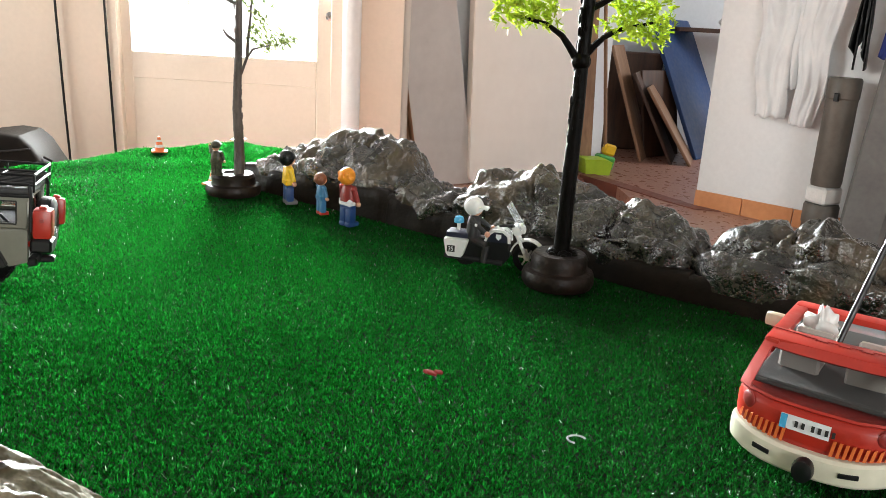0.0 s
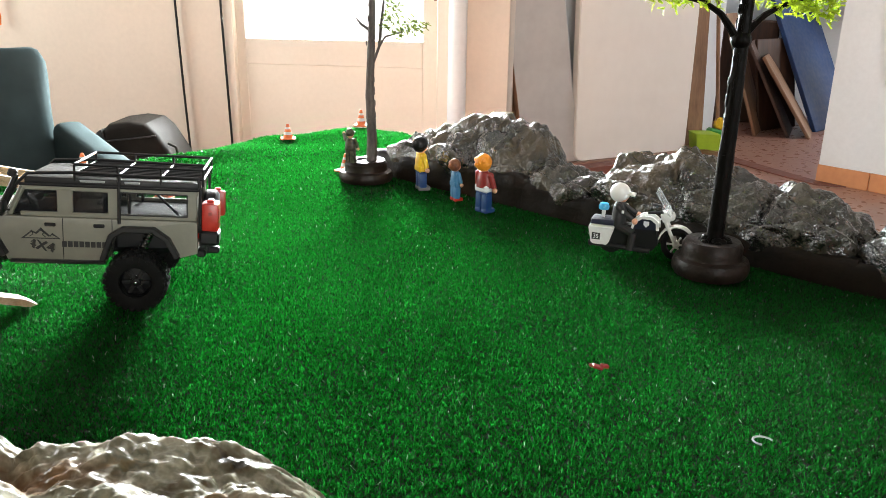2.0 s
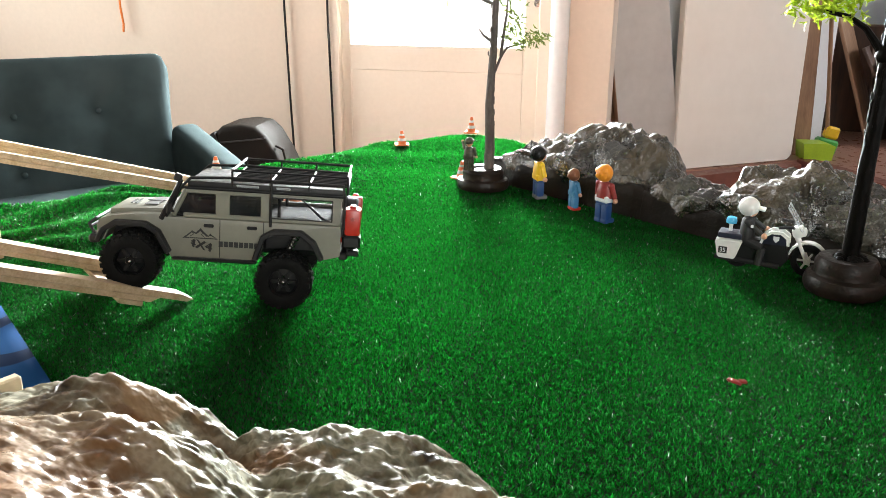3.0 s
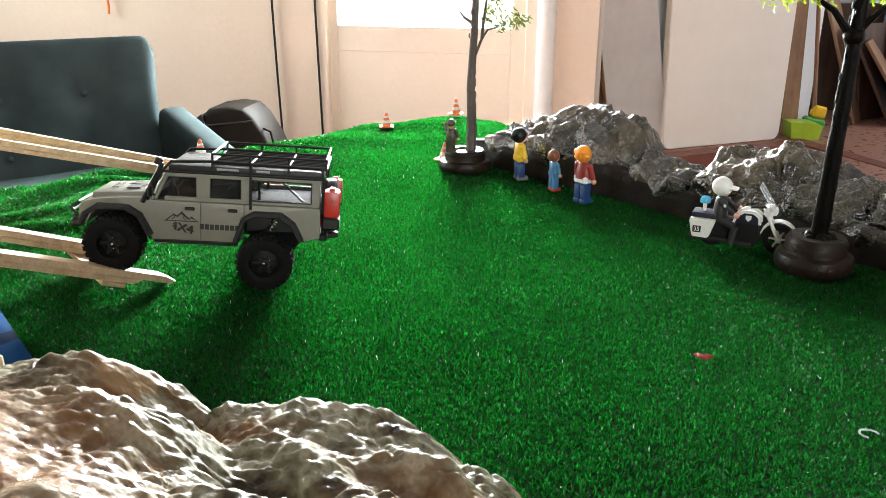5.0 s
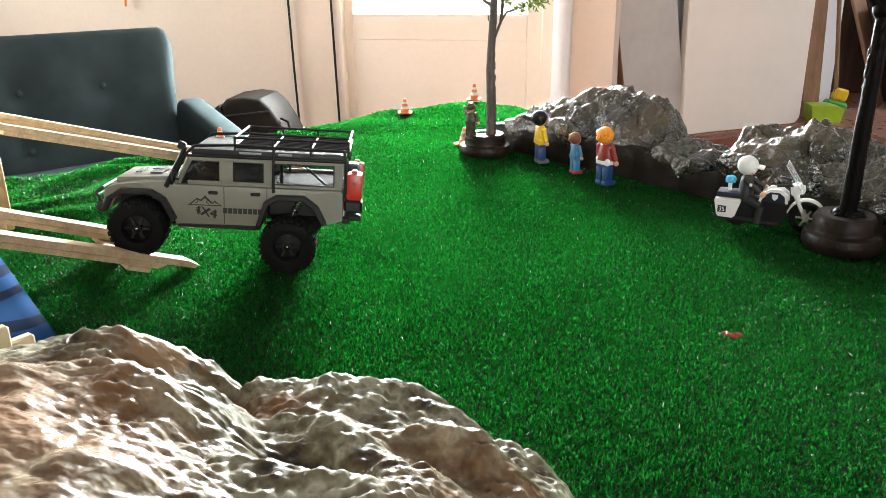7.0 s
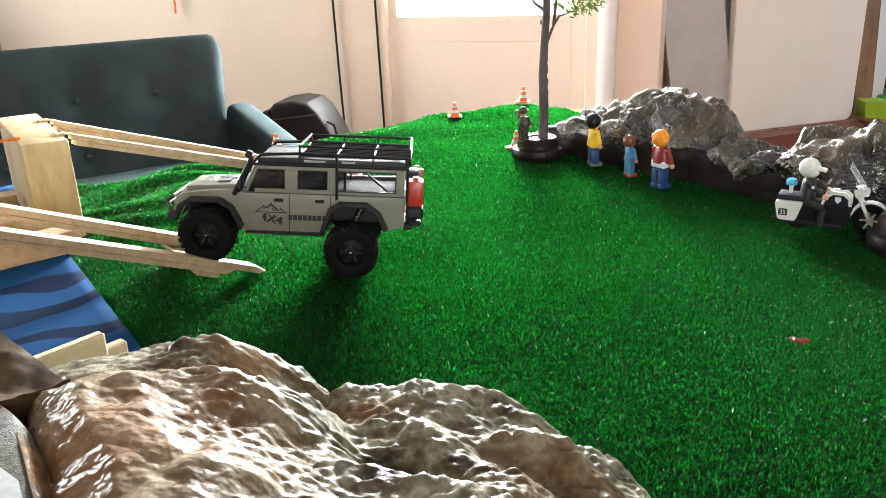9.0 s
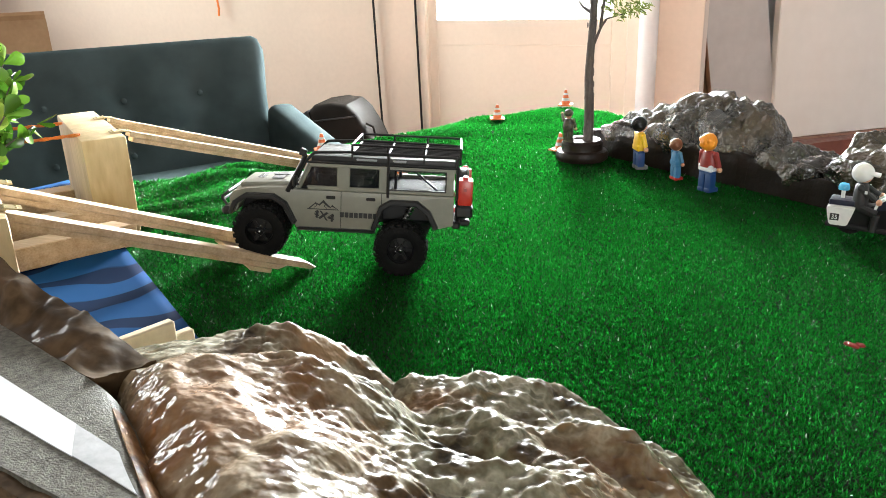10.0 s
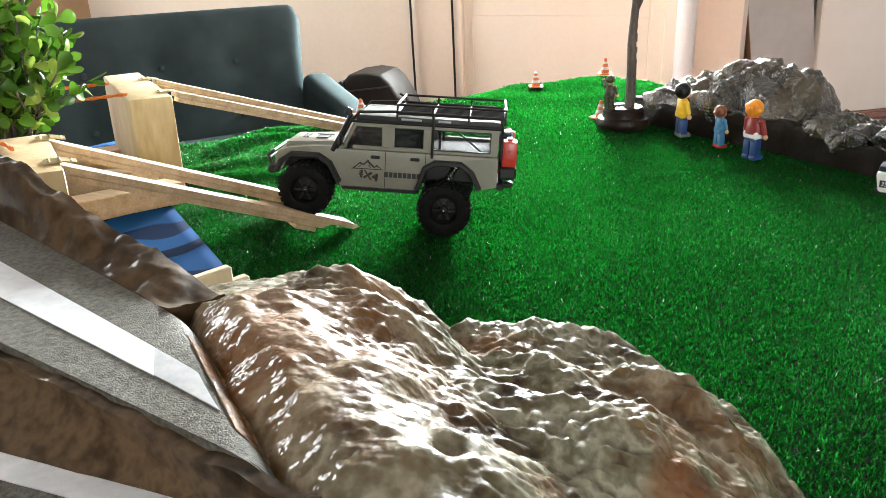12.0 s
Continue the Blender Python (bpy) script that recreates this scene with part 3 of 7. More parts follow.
def armchair():
    at = Matrix.Translation((-1.625, 2.98, FLOOR - 0.0)) @ Matrix.Rotation(radians(8), 4, "Z") @ Matrix.Diagonal((1, 1, 0.94, 1))
    s = thing("recliner_chair", at, "taupe leatherette recliner end with a dark side", "armchair")
    bm = bmesh.new()
    prism(bm, [(-0.125, 0.0), (-0.135, 0.36), (-0.125, 0.455), (-0.10, 0.483), (-0.02, 0.495), (0.045, 0.487), (0.085, 0.45), (0.135, 0.36), (0.18, 0.25), (0.20, 0.0)], 0.26)
    e = [e for e in bm.edges if e.calc_length() < 0.255 and abs(e.verts[0].co.y - e.verts[1].co.y) < 1e-6 and min(v.co.z for v in e.verts) > 0.01]
    bmesh.ops.bevel(bm, geom=e, offset=0.028, segments=4, affect="EDGES", profile=0.5, clamp_overlap=True)
    back = part("cushion", bm, LEATHER, s)
    bm = bmesh.new()
    prism(bm, [(-0.142, 0.0), (-0.152, 0.36), (-0.142, 0.45), (-0.125, 0.462), (-0.10, 0.38), (-0.02, 0.26), (0.02, 0.0)], 0.24, pose(0, -0.012, 0))
    part("side_panel", bm, LEATHER_DARK, s, "dark side panel")
    bm = bmesh.new()
    pipe(bm, [(-0.115, -0.133, 0.415), (-0.03, -0.134, 0.425), (0.05, -0.134, 0.435), (0.085, -0.13, 0.44)], 0.0035)
    part("zip", bm, LEATHER_DARK, back, "dark zip across the top")
    bm = bmesh.new()
    pipe(bm, [(0.12, -0.09, 0.40), (0.155, -0.11, 0.39), (0.165, -0.11, 0.34), (0.155, -0.09, 0.30)], 0.005)
    part("handle", bm, LEATHER, s)


armchair()


def cardboard_box():
    """Tall carton; a folded flap makes a lip along its top."""
    w, d, h = 0.44, 0.30, 0.868
    b = thing("cardboard_box", Matrix.Translation((-2.690, 2.500, FLOOR)) @ Matrix.Rotation(math.atan2(0.73, 0.68), 4, "Z"), "tall brown cardboard box standing behind the sofa", "box")
    bm = bmesh.new()
    box(bm, (w, d, h - 0.03), pose(-w / 2, d / 2, (h - 0.03) / 2), 0.004, segments=2)
    for v in bm.verts:
        if v.co.z > h / 2:
            v.co.x -= 0.010 * (v.co.x > -w / 2)
            v.co.z += 0.004 * noise.noise(v.co * 9)
    part("body", bm, CARD, b)
    bm = bmesh.new()
    n = 24
    rows = []
    for k in range(n + 1):
        x = -0.012 - (w - 0.02) * k / n
        k1 = 0.004 * noise.noise(Vector((x * 30, 2, 0)))
        rows.append([bm.verts.new((x, y, z)) for y, z in ((0.002, h - 0.034), (-0.006 + k1, h - 0.012), (0.002, h + k1), (0.010, h + k1), (0.012, h - 0.034))])
    for p, q in zip(rows, rows[1:]):
        for j in range(5):
            bm.faces.new((p[j], q[j], q[(j + 1) % 5], p[(j + 1) % 5]))
    bm.faces.new(rows[0])
    bm.faces.new(rows[-1][::-1])
    bmesh.ops.recalc_face_normals(bm, faces=bm.faces[:])
    part("flap", bm, CARD, b, "creased folded flap")


cardboard_box()


# boards leaning beside the opening
def leaning_board(name, foot, way, size, lean, mats, edge, label):
    ang = math.atan2(way[1], way[0])
    b = thing(name, Matrix.Translation((*foot, STEP)) @ Matrix.Rotation(ang, 4, "Z") @ Matrix.Rotation(radians(-lean), 4, "X"), label, "board")
    w, t, h = size
    bm = bmesh.new()
    box(bm, (w, t, h), pose(w / 2, t / 2, h / 2 + 0.002), 0.004)
    part("panel", bm, mats, b)
    bm = bmesh.new()
    box(bm, (0.003, t * 0.9, h * 0.99), pose(w + 0.001, t / 2, h / 2 + 0.002))
    part("edge_band", bm, edge, b)
    return b


def cut_board(name, foot, way, outline, t, lean, mats, edge, label):
    """A board sawn to an outline, leaning back on the wall, with a bare edge on one side."""
    ang = math.atan2(way[1], way[0])
    b = thing(name, Matrix.Translation((*foot, STEP)) @ Matrix.Rotation(ang, 4, "Z") @ Matrix.Rotation(radians(-lean), 4, "X"), label, "board")
    bm = bmesh.new()
    prism(bm, outline, t, pose(0, t / 2, 0.002))
    bmesh.ops.bevel(bm, geom=bm.edges[:], offset=0.003, segments=1, affect="EDGES", clamp_overlap=True)
    part("panel", bm, mats, b)
    (x0, z0), (x1, z1) = outline[0], outline[-1]
    bm = bmesh.new()
    prism(bm, [(x0 - 0.0035, z0 + 0.01), (x0 - 0.0005, z0 + 0.01), (x1 - 0.0005, z1 - 0.01), (x1 - 0.0035, z1 - 0.01)], t * 0.9, pose(0, t / 2, 0.002))
    part("edge_band", bm, edge, b)
    return b


cut_board("grey_board", (-0.215, 3.99), (0.8, 0.6), [(0.108, 0.0), (0.463, 0.0), (0.155, 1.85), (-0.200, 1.85)], 0.03, 2.0, BOARD_GREY, BOARD_BROWN, "tall grey board leaning askew on the wall")
leaning_board("brown_board", (-0.30, 4.01), (0.8, 0.6), (0.26, 0.018, 1.85), 1.5, BOARD_BROWN, BOARD_DARK, "brown wooden board behind the grey one")
ROUND = [(0.05 * math.cos(radians(a)), 0.05 * math.sin(radians(a))) for a in range(180, 271, 18)]
cut_board("white_board", (0.145, 4.24), (0.8, 0.6), [(0.03 + x, 0.05 + z) for x, z in ROUND] + [(0.73 - x, 0.05 + z) for x, z in ROUND[::-1]] + [(0.84, 1.9), (-0.028, 1.9)],
          0.045, 2.0, BOARD_WHITE, BOARD_WHITE, "large white board with rounded lower corners leaning on the wall")
leaning_board("plank", (0.80, 4.86), (0.9, 0.4), (0.10, 0.02, 1.5), 5.0, BOARD_BROWN, BOARD_BROWN, "pale brown plank standing beside the white board")
leaning_board("wooden_board", (1.36, 5.50), (0.75, 0.66), (0.40, 0.02, 0.60), 10, BOARD_DARK, BOARD_DARK, "brown wooden board leaning in the store")
leaning_board("wooden_board", (1.30, 5.30), (0.35, 0.94), (0.4, 0.02, 0.8), 20, BOARD_BROWN, WOOD, "brown wooden board with a pale edge")
leaning_board("wooden_board", (1.50, 5.28), (0.3, 0.95), (0.4, 0.02, 0.66), 28, BOARD_DARK, BOARD_BROWN, "dark wooden board leaning on others")
leaning_board("wooden_board", (1.62, 5.25), (0.3, 0.95), (0.4, 0.02, 0.6), 34, BOARD_BROWN, BOARD_BROWN, "brown wooden board leaning on others")
leaning_board("blue_panel", (1.74, 5.55), (0.62, 0.78), (0.62, 0.03, 1.05), 26, BLUE_BOARD, BLUE_BOARD, "large dark blue panel leaning in the store")
bm = bmesh.new()
box(bm, (0.5, 0.25, 0.7), pose(1.25, 6.0, STEP + 0.35), 0.01)
solid("dark_cabinet", bm, BOARD_DARK, label="dark wooden cabinet in the store", category="cabinet")
bm = bmesh.new()
box(bm, (1.2, 0.3, 0.03), pose(2.2, 6.1, 0.28), 0.004)
solid("shelf", bm, BOARD_DARK, label="dark wooden shelf high on the store wall", category="shelf")
bm = bmesh.new()
ball(bm, (2.05, 6.05, 0.345), 0.11, (1.3, 1, 0.45))
solid("white_bag", bm, WHITE, label="crumpled white plastic bag on the shelf", category="bag")
bm = bmesh.new()
lathe(bm, [(0.13, 0), (0.1, 0.25), (0.035, 0.55), (0.015, 0.62)], 16, pose(2.35, 5.65, STEP))
solid("green_cone", bm, GREEN, pose(0, 0, 0.48), label="dark green pointed cover in the store", category="cover")
bm = bmesh.new()
box(bm, (0.3, 0.1, 0.3), pose(2.3, 5.6, STEP + 0.33), 0.02)
solid("storage_box", bm, BOARD_DARK, label="dark box under the green cover", category="box")


def broom():
    b = thing("broom", pose(0.98, 4.95, STEP, 0, 0, 20), "broom with a wooden stick and green and yellow bristles", "broom")
    bm = bmesh.new()
    tube(bm, (0, 0, 0.14), (-0.09, 0.1, 1.35), 0.012)
    part("stick", bm, BOARD_BROWN, b)
    bm = bmesh.new()
    box(bm, (0.13, 0.06, 0.09), pose(0, 0, 0.046, 0, 14), 0.012)
    part("bristles", bm, GREEN, b)
    bm = bmesh.new()
    box(bm, (0.085, 0.05, 0.07), pose(0.028, 0, 0.125, 0, 14), 0.012)
    part("head", bm, YELLOW, b)


broom()
bm = bmesh.new()
prism(bm, [(-0.12, 0), (0.12, 0), (0.14, 0.11), (0.06, 0.13), (-0.14, 0.13)], 0.2)
solid("dustpan", bm, LIME, pose(0.90, 4.80, STEP, 0, 0, 10) @ Matrix.Diagonal((0.62, 0.7, 0.72, 1)), label="lime green plastic dustpan on the floor", category="dustpan")


# clothes and tubes on the white wall
def on_wall(s, off, z):
    c = Vector((1.30, 4.02)) + d * s + Vector((d.y, -d.x)) * off
    return Vector((c.x, c.y, z))


def draped(name, s0, s1, z0, z1, off, mats, label, seed):
    bm = bmesh.new()
    nu, nv = 26, 30
    grid = []
    for j in range(nv + 1):
        row = []
        v = j / nv
        for i in range(nu + 1):
            u = i / nu
            narrow = 0.6 + 0.4 * min(1, (1 - v) * 1.6)
            s = s0 + (s1 - s0) * (0.5 + (u - 0.5) * (1.0 - 0.45 * v))
            fold = 0.022 * math.sin(u * 17 + seed + 2 * v) * narrow + 0.012 * math.sin(u * 31 + 3 * v + seed)
            low = z0 + 0.05 * math.sin(u * 9 + seed) + (0.07 if 0.35 < u < 0.55 else 0.0)
            row.append(bm.verts.new(on_wall(s, off + fold + 0.02, low + (z1 - low) * v)))
        grid.append(row)
    for a, b in zip(grid, grid[1:]):
        for i in range(nu):
            bm.faces.new((a[i], a[i + 1], b[i + 1], b[i]))
    ob = solid(name, bm, mats, label=label, category="clothing", smooth=180)
    t = ob.modifiers.new("thickness", "SOLIDIFY")
    t.thickness = 0.006
    return ob


def hanging_panel(name, parent, low, high, z0, z1, off, seed):
    """A limp piece of cloth between two spans along the wall, with tapering folds."""
    bm = bmesh.new()
    nu, nv = 30, 34
    grid = []
    for j in range(nv + 1):
        v = j / nv
        row = []
        for i in range(nu + 1):
            u = i / nu
            s = (low[0] + (low[1] - low[0]) * u) * (1 - v) + (high[0] + (high[1] - high[0]) * u) * v
            s += 0.008 * math.sin(v * 9 + seed)
            p = Vector((u * 3.0, v * 1.3, seed))
            fold = 0.05 * abs(noise.noise(p)) + 0.014 * noise.noise(p * 2.3) + 0.003 * noise.noise(p * 5)
            round_off = 0.02 * (1 - (2 * u - 1) ** 2)
            z = z0 + 0.018 * noise.noise(Vector((u * 4, seed, 0))) + (z1 - z0) * v
            row.append(bm.verts.new(on_wall(s, off + fold + round_off, z)))
        grid.append(row)
    for a, b in zip(grid, grid[1:]):
        for i in range(nu):
            bm.faces.new((a[i], a[i + 1], b[i + 1], b[i]))
    ob = part(name, bm, LINEN, parent, smooth=180)
    t = ob.modifiers.new("thickness", "SOLIDIFY")
    t.thickness = 0.005


shirt = thing("hanging_shirt", pose(0, 0, 0), "pale grey-white shirt with sleeves hanging limp on the white wall", "clothing")
hanging_panel("sleeve", shirt, (0.245, 0.385), (0.20, 0.40), -0.105, 0.45, 0.04, 1.0)
hanging_panel("sleeve", shirt, (0.425, 0.535), (0.40, 0.58), -0.125, 0.45, 0.05, 5.0)
hanging_panel("shirt_back", shirt, (0.36, 0.45), (0.26, 0.54), 0.03, 0.75, 0.015, 9.0)
draped("hanging_strap", 0.635, 0.70, 0.19, 0.60, 0.05, BLACK, "dark strap hanging beside the shirt", 2.0)
draped("hanging_jacket", 0.74, 1.05, 0.24, 0.9, 0.06, BLUE_CLOTH, "bright blue sports top hanging on the wall", 4.0)


def tall_tube(name, s, off, r, low, high, mats, label):
    p = on_wall(s, off, 0)
    t = thing(name, pose(p.x, p.y, FLOOR), label, "tube")
    bm = bmesh.new()
    lathe(bm, [(r * 0.94, low), (r, low + 0.02), (r, high - 0.09), (r * 1.06, high - 0.085), (r * 1.06, high - 0.01), (r * 0.98, high)], 26)
    part("body", bm, mats, t)
    bm = bmesh.new()
    box(bm, (0.03, 0.02, 0.035), pose(-r * 0.7, -r * 0.74, high - 0.08, 0, 0, 45), 0.003)
    part("clasp", bm, BLACK, t)
    return t


tall_tube("storage_tube", 0.665, 0.16, 0.064, 0.345, 0.81, TUBE, "grey-brown plastic tube standing on a bin")
tall_tube("waste_bin", 0.665, 0.16, 0.070, 0.1, 0.265, TUBE, "short dark plastic bin on the floor")
bm = bmesh.new()
c = on_wall(0.665, 0.16, FLOOR + 0.305)
box(bm, (0.11, 0.11, 0.076), Matrix.Translation(c) @ Matrix.Rotation(0.4, 4, "Z"), 0.01)
solid("white_box", bm, WHITE, label="white box between the bin and the tube", category="box")
c = on_wall(0.885, 0.2, FLOOR)
case = thing("grey_case", pose(c.x, c.y, FLOOR, 0, 0, -42), "tall grey case standing against the wall", "case")
bm = bmesh.new()
box(bm, (0.18, 0.14, 0.92), pose(0, 0, 0.46, 0, 4), 0.015)
part("body", bm, TUBE_GREY, case)
bm = bmesh.new()
lathe(bm, [(0.055, 0), (0.055, 0.05), (0.03, 0.07)], 18, pose(0.05, 0, 0.93))
part("cap", bm, TUBE_GREY, case)


# window frames out of view, added for the lamps beside them
def window(name, at, w, h, label):
    f = thing(name, at, label, "window", kind="structure")
    for x in (-w / 2 + 0.03, 0, w / 2 - 0.03):
        bm = bmesh.new()
        box(bm, (0.06, 0.06, h), pose(x, 0, h / 2), 0.004)
        part("window_frame", bm, WHITE, f)
    for z in (0.03, h - 0.03):
        bm = bmesh.new()
        box(bm, (w, 0.05, 0.06), pose(0, 0, z), 0.004)
        part("window_rail", bm, WHITE, f)


window("window_1", pose(1.6, -2.97, 0.3), 1.9, 1.25, "unseen white framed window added in the back wall")
window("window_3", pose(4.05, 5.4, 0.4, 0, 0, 90), 1.0, 1.0, "unseen white framed window assumed in the store")
window("window_2", pose(-4.57, 2.2, 0.15, 0, 0, 90), 2.0, 1.4, "unseen white framed window assumed in the side wall")


# ---- the model landscape on its table ----
EDGE = [(-1.25, 0.26), (-0.86, 0.83), (-0.79, 0.925), (-0.70, 1.05), (-0.61, 1.23), (-0.555, 1.336), (-0.51, 1.43), (-0.44, 1.51),
        (-0.36, 1.585), (-0.285, 1.54), (-0.12, 1.33), (0.10, 1.13), (0.36, 0.945), (0.62, 0.74), (0.95, 0.50), (0.95, -0.55), (-1.25, -0.55)]
RIVER = [(-0.40, 0.402), (-0.70, 0.628), (-0.93, 0.80), (-1.2, 0.30), (-0.70, 0.05)]


def inside(poly, x, y):
    """Which of the points lie within an outline."""
    hit = np.zeros(x.shape, bool)
    for (x0, y0), (x1, y1) in zip(poly, poly[1:] + poly[:1]):
        if y0 != y1:
            hit ^= ((y0 > y) != (y1 > y)) & (x < (x1 - x0) * (y - y0) / (y1 - y0) + x0)
    return hit


def swell(x, y):
    """The turf's own low waves, strongest towards the free edge."""
    w = np.clip((-0.42 - x + (y - 0.9) * 0.35) / 0.25, 0, 1)
    return 0.007 * w * (np.sin(x * 31 + y * 13) * 0.6 + np.sin(y * 37 - x * 9) * 0.4) + 0.0034 * w * np.clip((1.12 - y) / 0.2, 0, 1) * np.sin(x * 62 - y * 54 + 2 * np.sin(y * 23)) + 0.0012 * np.sin(x * 17 + 1) * np.sin(y * 19)


bm = bmesh.new()
slab(bm, [(x * 0.985, y * 0.985) for x, y in EDGE], -0.04, -0.012)
table = solid("table_top", bm, TABLE, label="chipboard table top under the artificial turf", category="table")
for x, y in ((-1.1, -0.4), (0.8, -0.4), (0.5, 0.7), (-0.75, 0.8)):
    bm = bmesh.new()
    box(bm, (0.06, 0.06, -FLOOR - 0.04), pose(x, y, (FLOOR - 0.04) / 2), 0.004)
    part("leg", bm, TABLE, table)

gx, gy = np.meshgrid(np.linspace(-1.26, 0.96, 223), np.linspace(-0.56, 1.6, 217))
keep = inside(EDGE, gx, gy)
bm = bmesh.new()
vid = {}
zz = swell(gx, gy)
for j in range(gx.shape[0] - 1):
    for i in range(gx.shape[1] - 1):
        if keep[j:j + 2, i:i + 2].all():
            q = []
            for a, b in ((j, i), (j, i + 1), (j + 1, i + 1), (j + 1, i)):
                if (a, b) not in vid:
                    vid[a, b] = bm.verts.new((gx[a, b], gy[a, b], zz[a, b] - 0.003))
                q.append(vid[a, b])
            bm.faces.new(q)
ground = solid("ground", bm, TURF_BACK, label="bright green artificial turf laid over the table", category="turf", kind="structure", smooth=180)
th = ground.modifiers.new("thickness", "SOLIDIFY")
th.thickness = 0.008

rng = np.random.default_rng(5)


def grass(name, low, high, pitch, per, length, width):
    """Curly tufts on a jittered grid; the blades of a tuft fan out from its middle."""
    cx, cy = np.meshgrid(np.arange(low[0], high[0], pitch), np.arange(low[1], high[1], pitch * 0.9))
    cx = (cx + (np.arange(cx.shape[0]) % 2)[:, None] * pitch / 2).ravel()
    cy = cy.ravel()
    cx, cy = cx + rng.normal(0, pitch * 0.24, cx.shape), cy + rng.normal(0, pitch * 0.24, cy.shape)
    ok = inside(EDGE, cx, cy) & ~inside(RIVER, cx, cy)
    cx, cy = cx[ok], cy[ok]
    tall = rng.uniform(0.75, 1.25, len(cx))
    cx, cy, tall = np.repeat(cx, per), np.repeat(cy, per), np.repeat(tall, per)
    k = len(cx)
    la, r = rng.uniform(0, 2 * np.pi, k), np.sqrt(rng.uniform(0, 1, k))
    x, y = cx + np.cos(la) * r * pitch * 0.40, cy + np.sin(la) * r * pitch * 0.40
    la = la + rng.normal(0, 0.7, k)
    a = la + np.pi / 2 + rng.normal(0, 0.5, k)
    w = rng.uniform(0.6, 1.2, k) * width
    h = rng.uniform(0.7, 1.1, k) * length * tall * (1.0 - 0.45 * r * r)
    lt = (0.15 + 1.3 * r) * h * rng.uniform(0.5, 1.3, k)
    z = swell(x, y) - 0.0035
    v = np.empty((k, 3, 3), np.float32)
    v[:, 0] = np.stack([x - w * np.cos(a), y - w * np.sin(a), z], 1)
    v[:, 1] = np.stack([x + w * np.cos(a), y + w * np.sin(a), z], 1)
    v[:, 2] = np.stack([x + lt * np.cos(la), y + lt * np.sin(la), z + h], 1)
    me = bpy.data.meshes.new(name)
    me.vertices.add(3 * k)
    me.vertices.foreach_set("co", v.ravel())
    me.loops.add(3 * k)
    me.loops.foreach_set("vertex_index", np.arange(3 * k, dtype=np.int32))
    me.polygons.add(k)
    me.polygons.foreach_set("loop_start", np.arange(0, 3 * k, 3, dtype=np.int32))
    me.update()
    me.validate()
    me.materials.append(TURF)
    return tagged(new(name, me), "short curly green plastic blades of the turf, a few near-white as painted glints", "turf", kind="stuff")


grass("turf_blades", (-0.75, 0.28), (0.5, 1.0), 0.0031, 11, 0.0039, 0.00072)
grass("turf_blades", (-0.95, 1.0), (0.5, 1.6), 0.0050, 14, 0.0044, 0.0012)
grass("turf_blades", (-1.0, 0.55), (-0.75, 1.0), 0.0050, 14, 0.0046, 0.0012)
grass("turf_blades", (-0.5, -0.3), (0.9, 0.28), 0.0055, 10, 0.0046, 0.0014)

# river cloth
bm = bmesh.new()
nu, nv = 40, 40
A, B, C, D = [Vector(v) for v in (RIVER[0], RIVER[2], RIVER[3], RIVER[4])]
rows = []
for j in range(nv + 1):
    row = []
    for i in range(nu + 1):
        u, v = i / nu, j / nv
        p = (A * (1 - u) + B * u) * (1 - v) + (D * (1 - u) + C * u) * v
        row.append(bm.verts.new((p.x, p.y, 0.003 + 0.005 * math.sin(u * 14 + v * 5) * math.sin(v * 11 + u * 4) * min(1, v * 6) + 0.004)))
    rows.append(row)
for a, b in zip(rows, rows[1:]):
    for i in range(nu):
        bm.faces.new((a[i], a[i + 1], b[i + 1], b[i]))
cloth = solid("river_cloth", bm, CLOTH_BLUE, label="blue cloth with darker waves laid as a river", category="cloth", smooth=180)
th = cloth.modifiers.new("thickness", "SOLIDIFY")
th.thickness = 0.002

# rock ridge along the far side
RA, RD = Vector((-0.19, 1.124)), Vector((0.807, -0.591)).normalized()
RN = Vector((-RD.y, RD.x))
CREST = [(-0.09, 0.02), (-0.04, 0.062), (0.03, 0.085), (0.084, 0.103), (0.15, 0.1), (0.174, 0.092), (0.2, 0.07), (0.223, 0.06), (0.28, 0.05), (0.30, 0.066), (0.312, 0.082),
         (0.35, 0.078), (0.394, 0.097), (0.445, 0.078), (0.512, 0.072), (0.539, 0.064), (0.631, 0.058), (0.67, 0.075), (0.708, 0.088), (0.768, 0.068), (0.95, 0.06)]


def rough(p, seed):
    """Pressed lumps with creases between them, crumpled like foil on finer scales."""
    v = Vector((p.x + seed, p.y, p.z * 1.2))
    warp = v + Vector((noise.noise(v * 26), noise.noise(v * 26 + Vector((7, 0, 0))), noise.noise(v * 26 + Vector((0, 9, 0))))) * 0.014
    d1 = noise.voronoi(warp * 13)[0]
    d2 = noise.voronoi(warp * 34 + Vector((4, 0, 0)))[0]
    lump = min(1.0, (d1[1] - d1[0]) * 1.8) ** 0.6
    small = min(1.0, (d2[1] - d2[0]) * 1.6) ** 0.6
    fold = 1 - 2 * abs(noise.noise(warp * 42))
    crisp = 1 - 2 * abs(noise.noise(v * 95))
    return 0.023 * (lump - 0.70) + 0.0062 * (small - 0.62) + 0.0042 * fold + 0.0026 * crisp + 0.0014 * noise.noise(v * 190) + 0.0008 * noise.noise(v * 330)


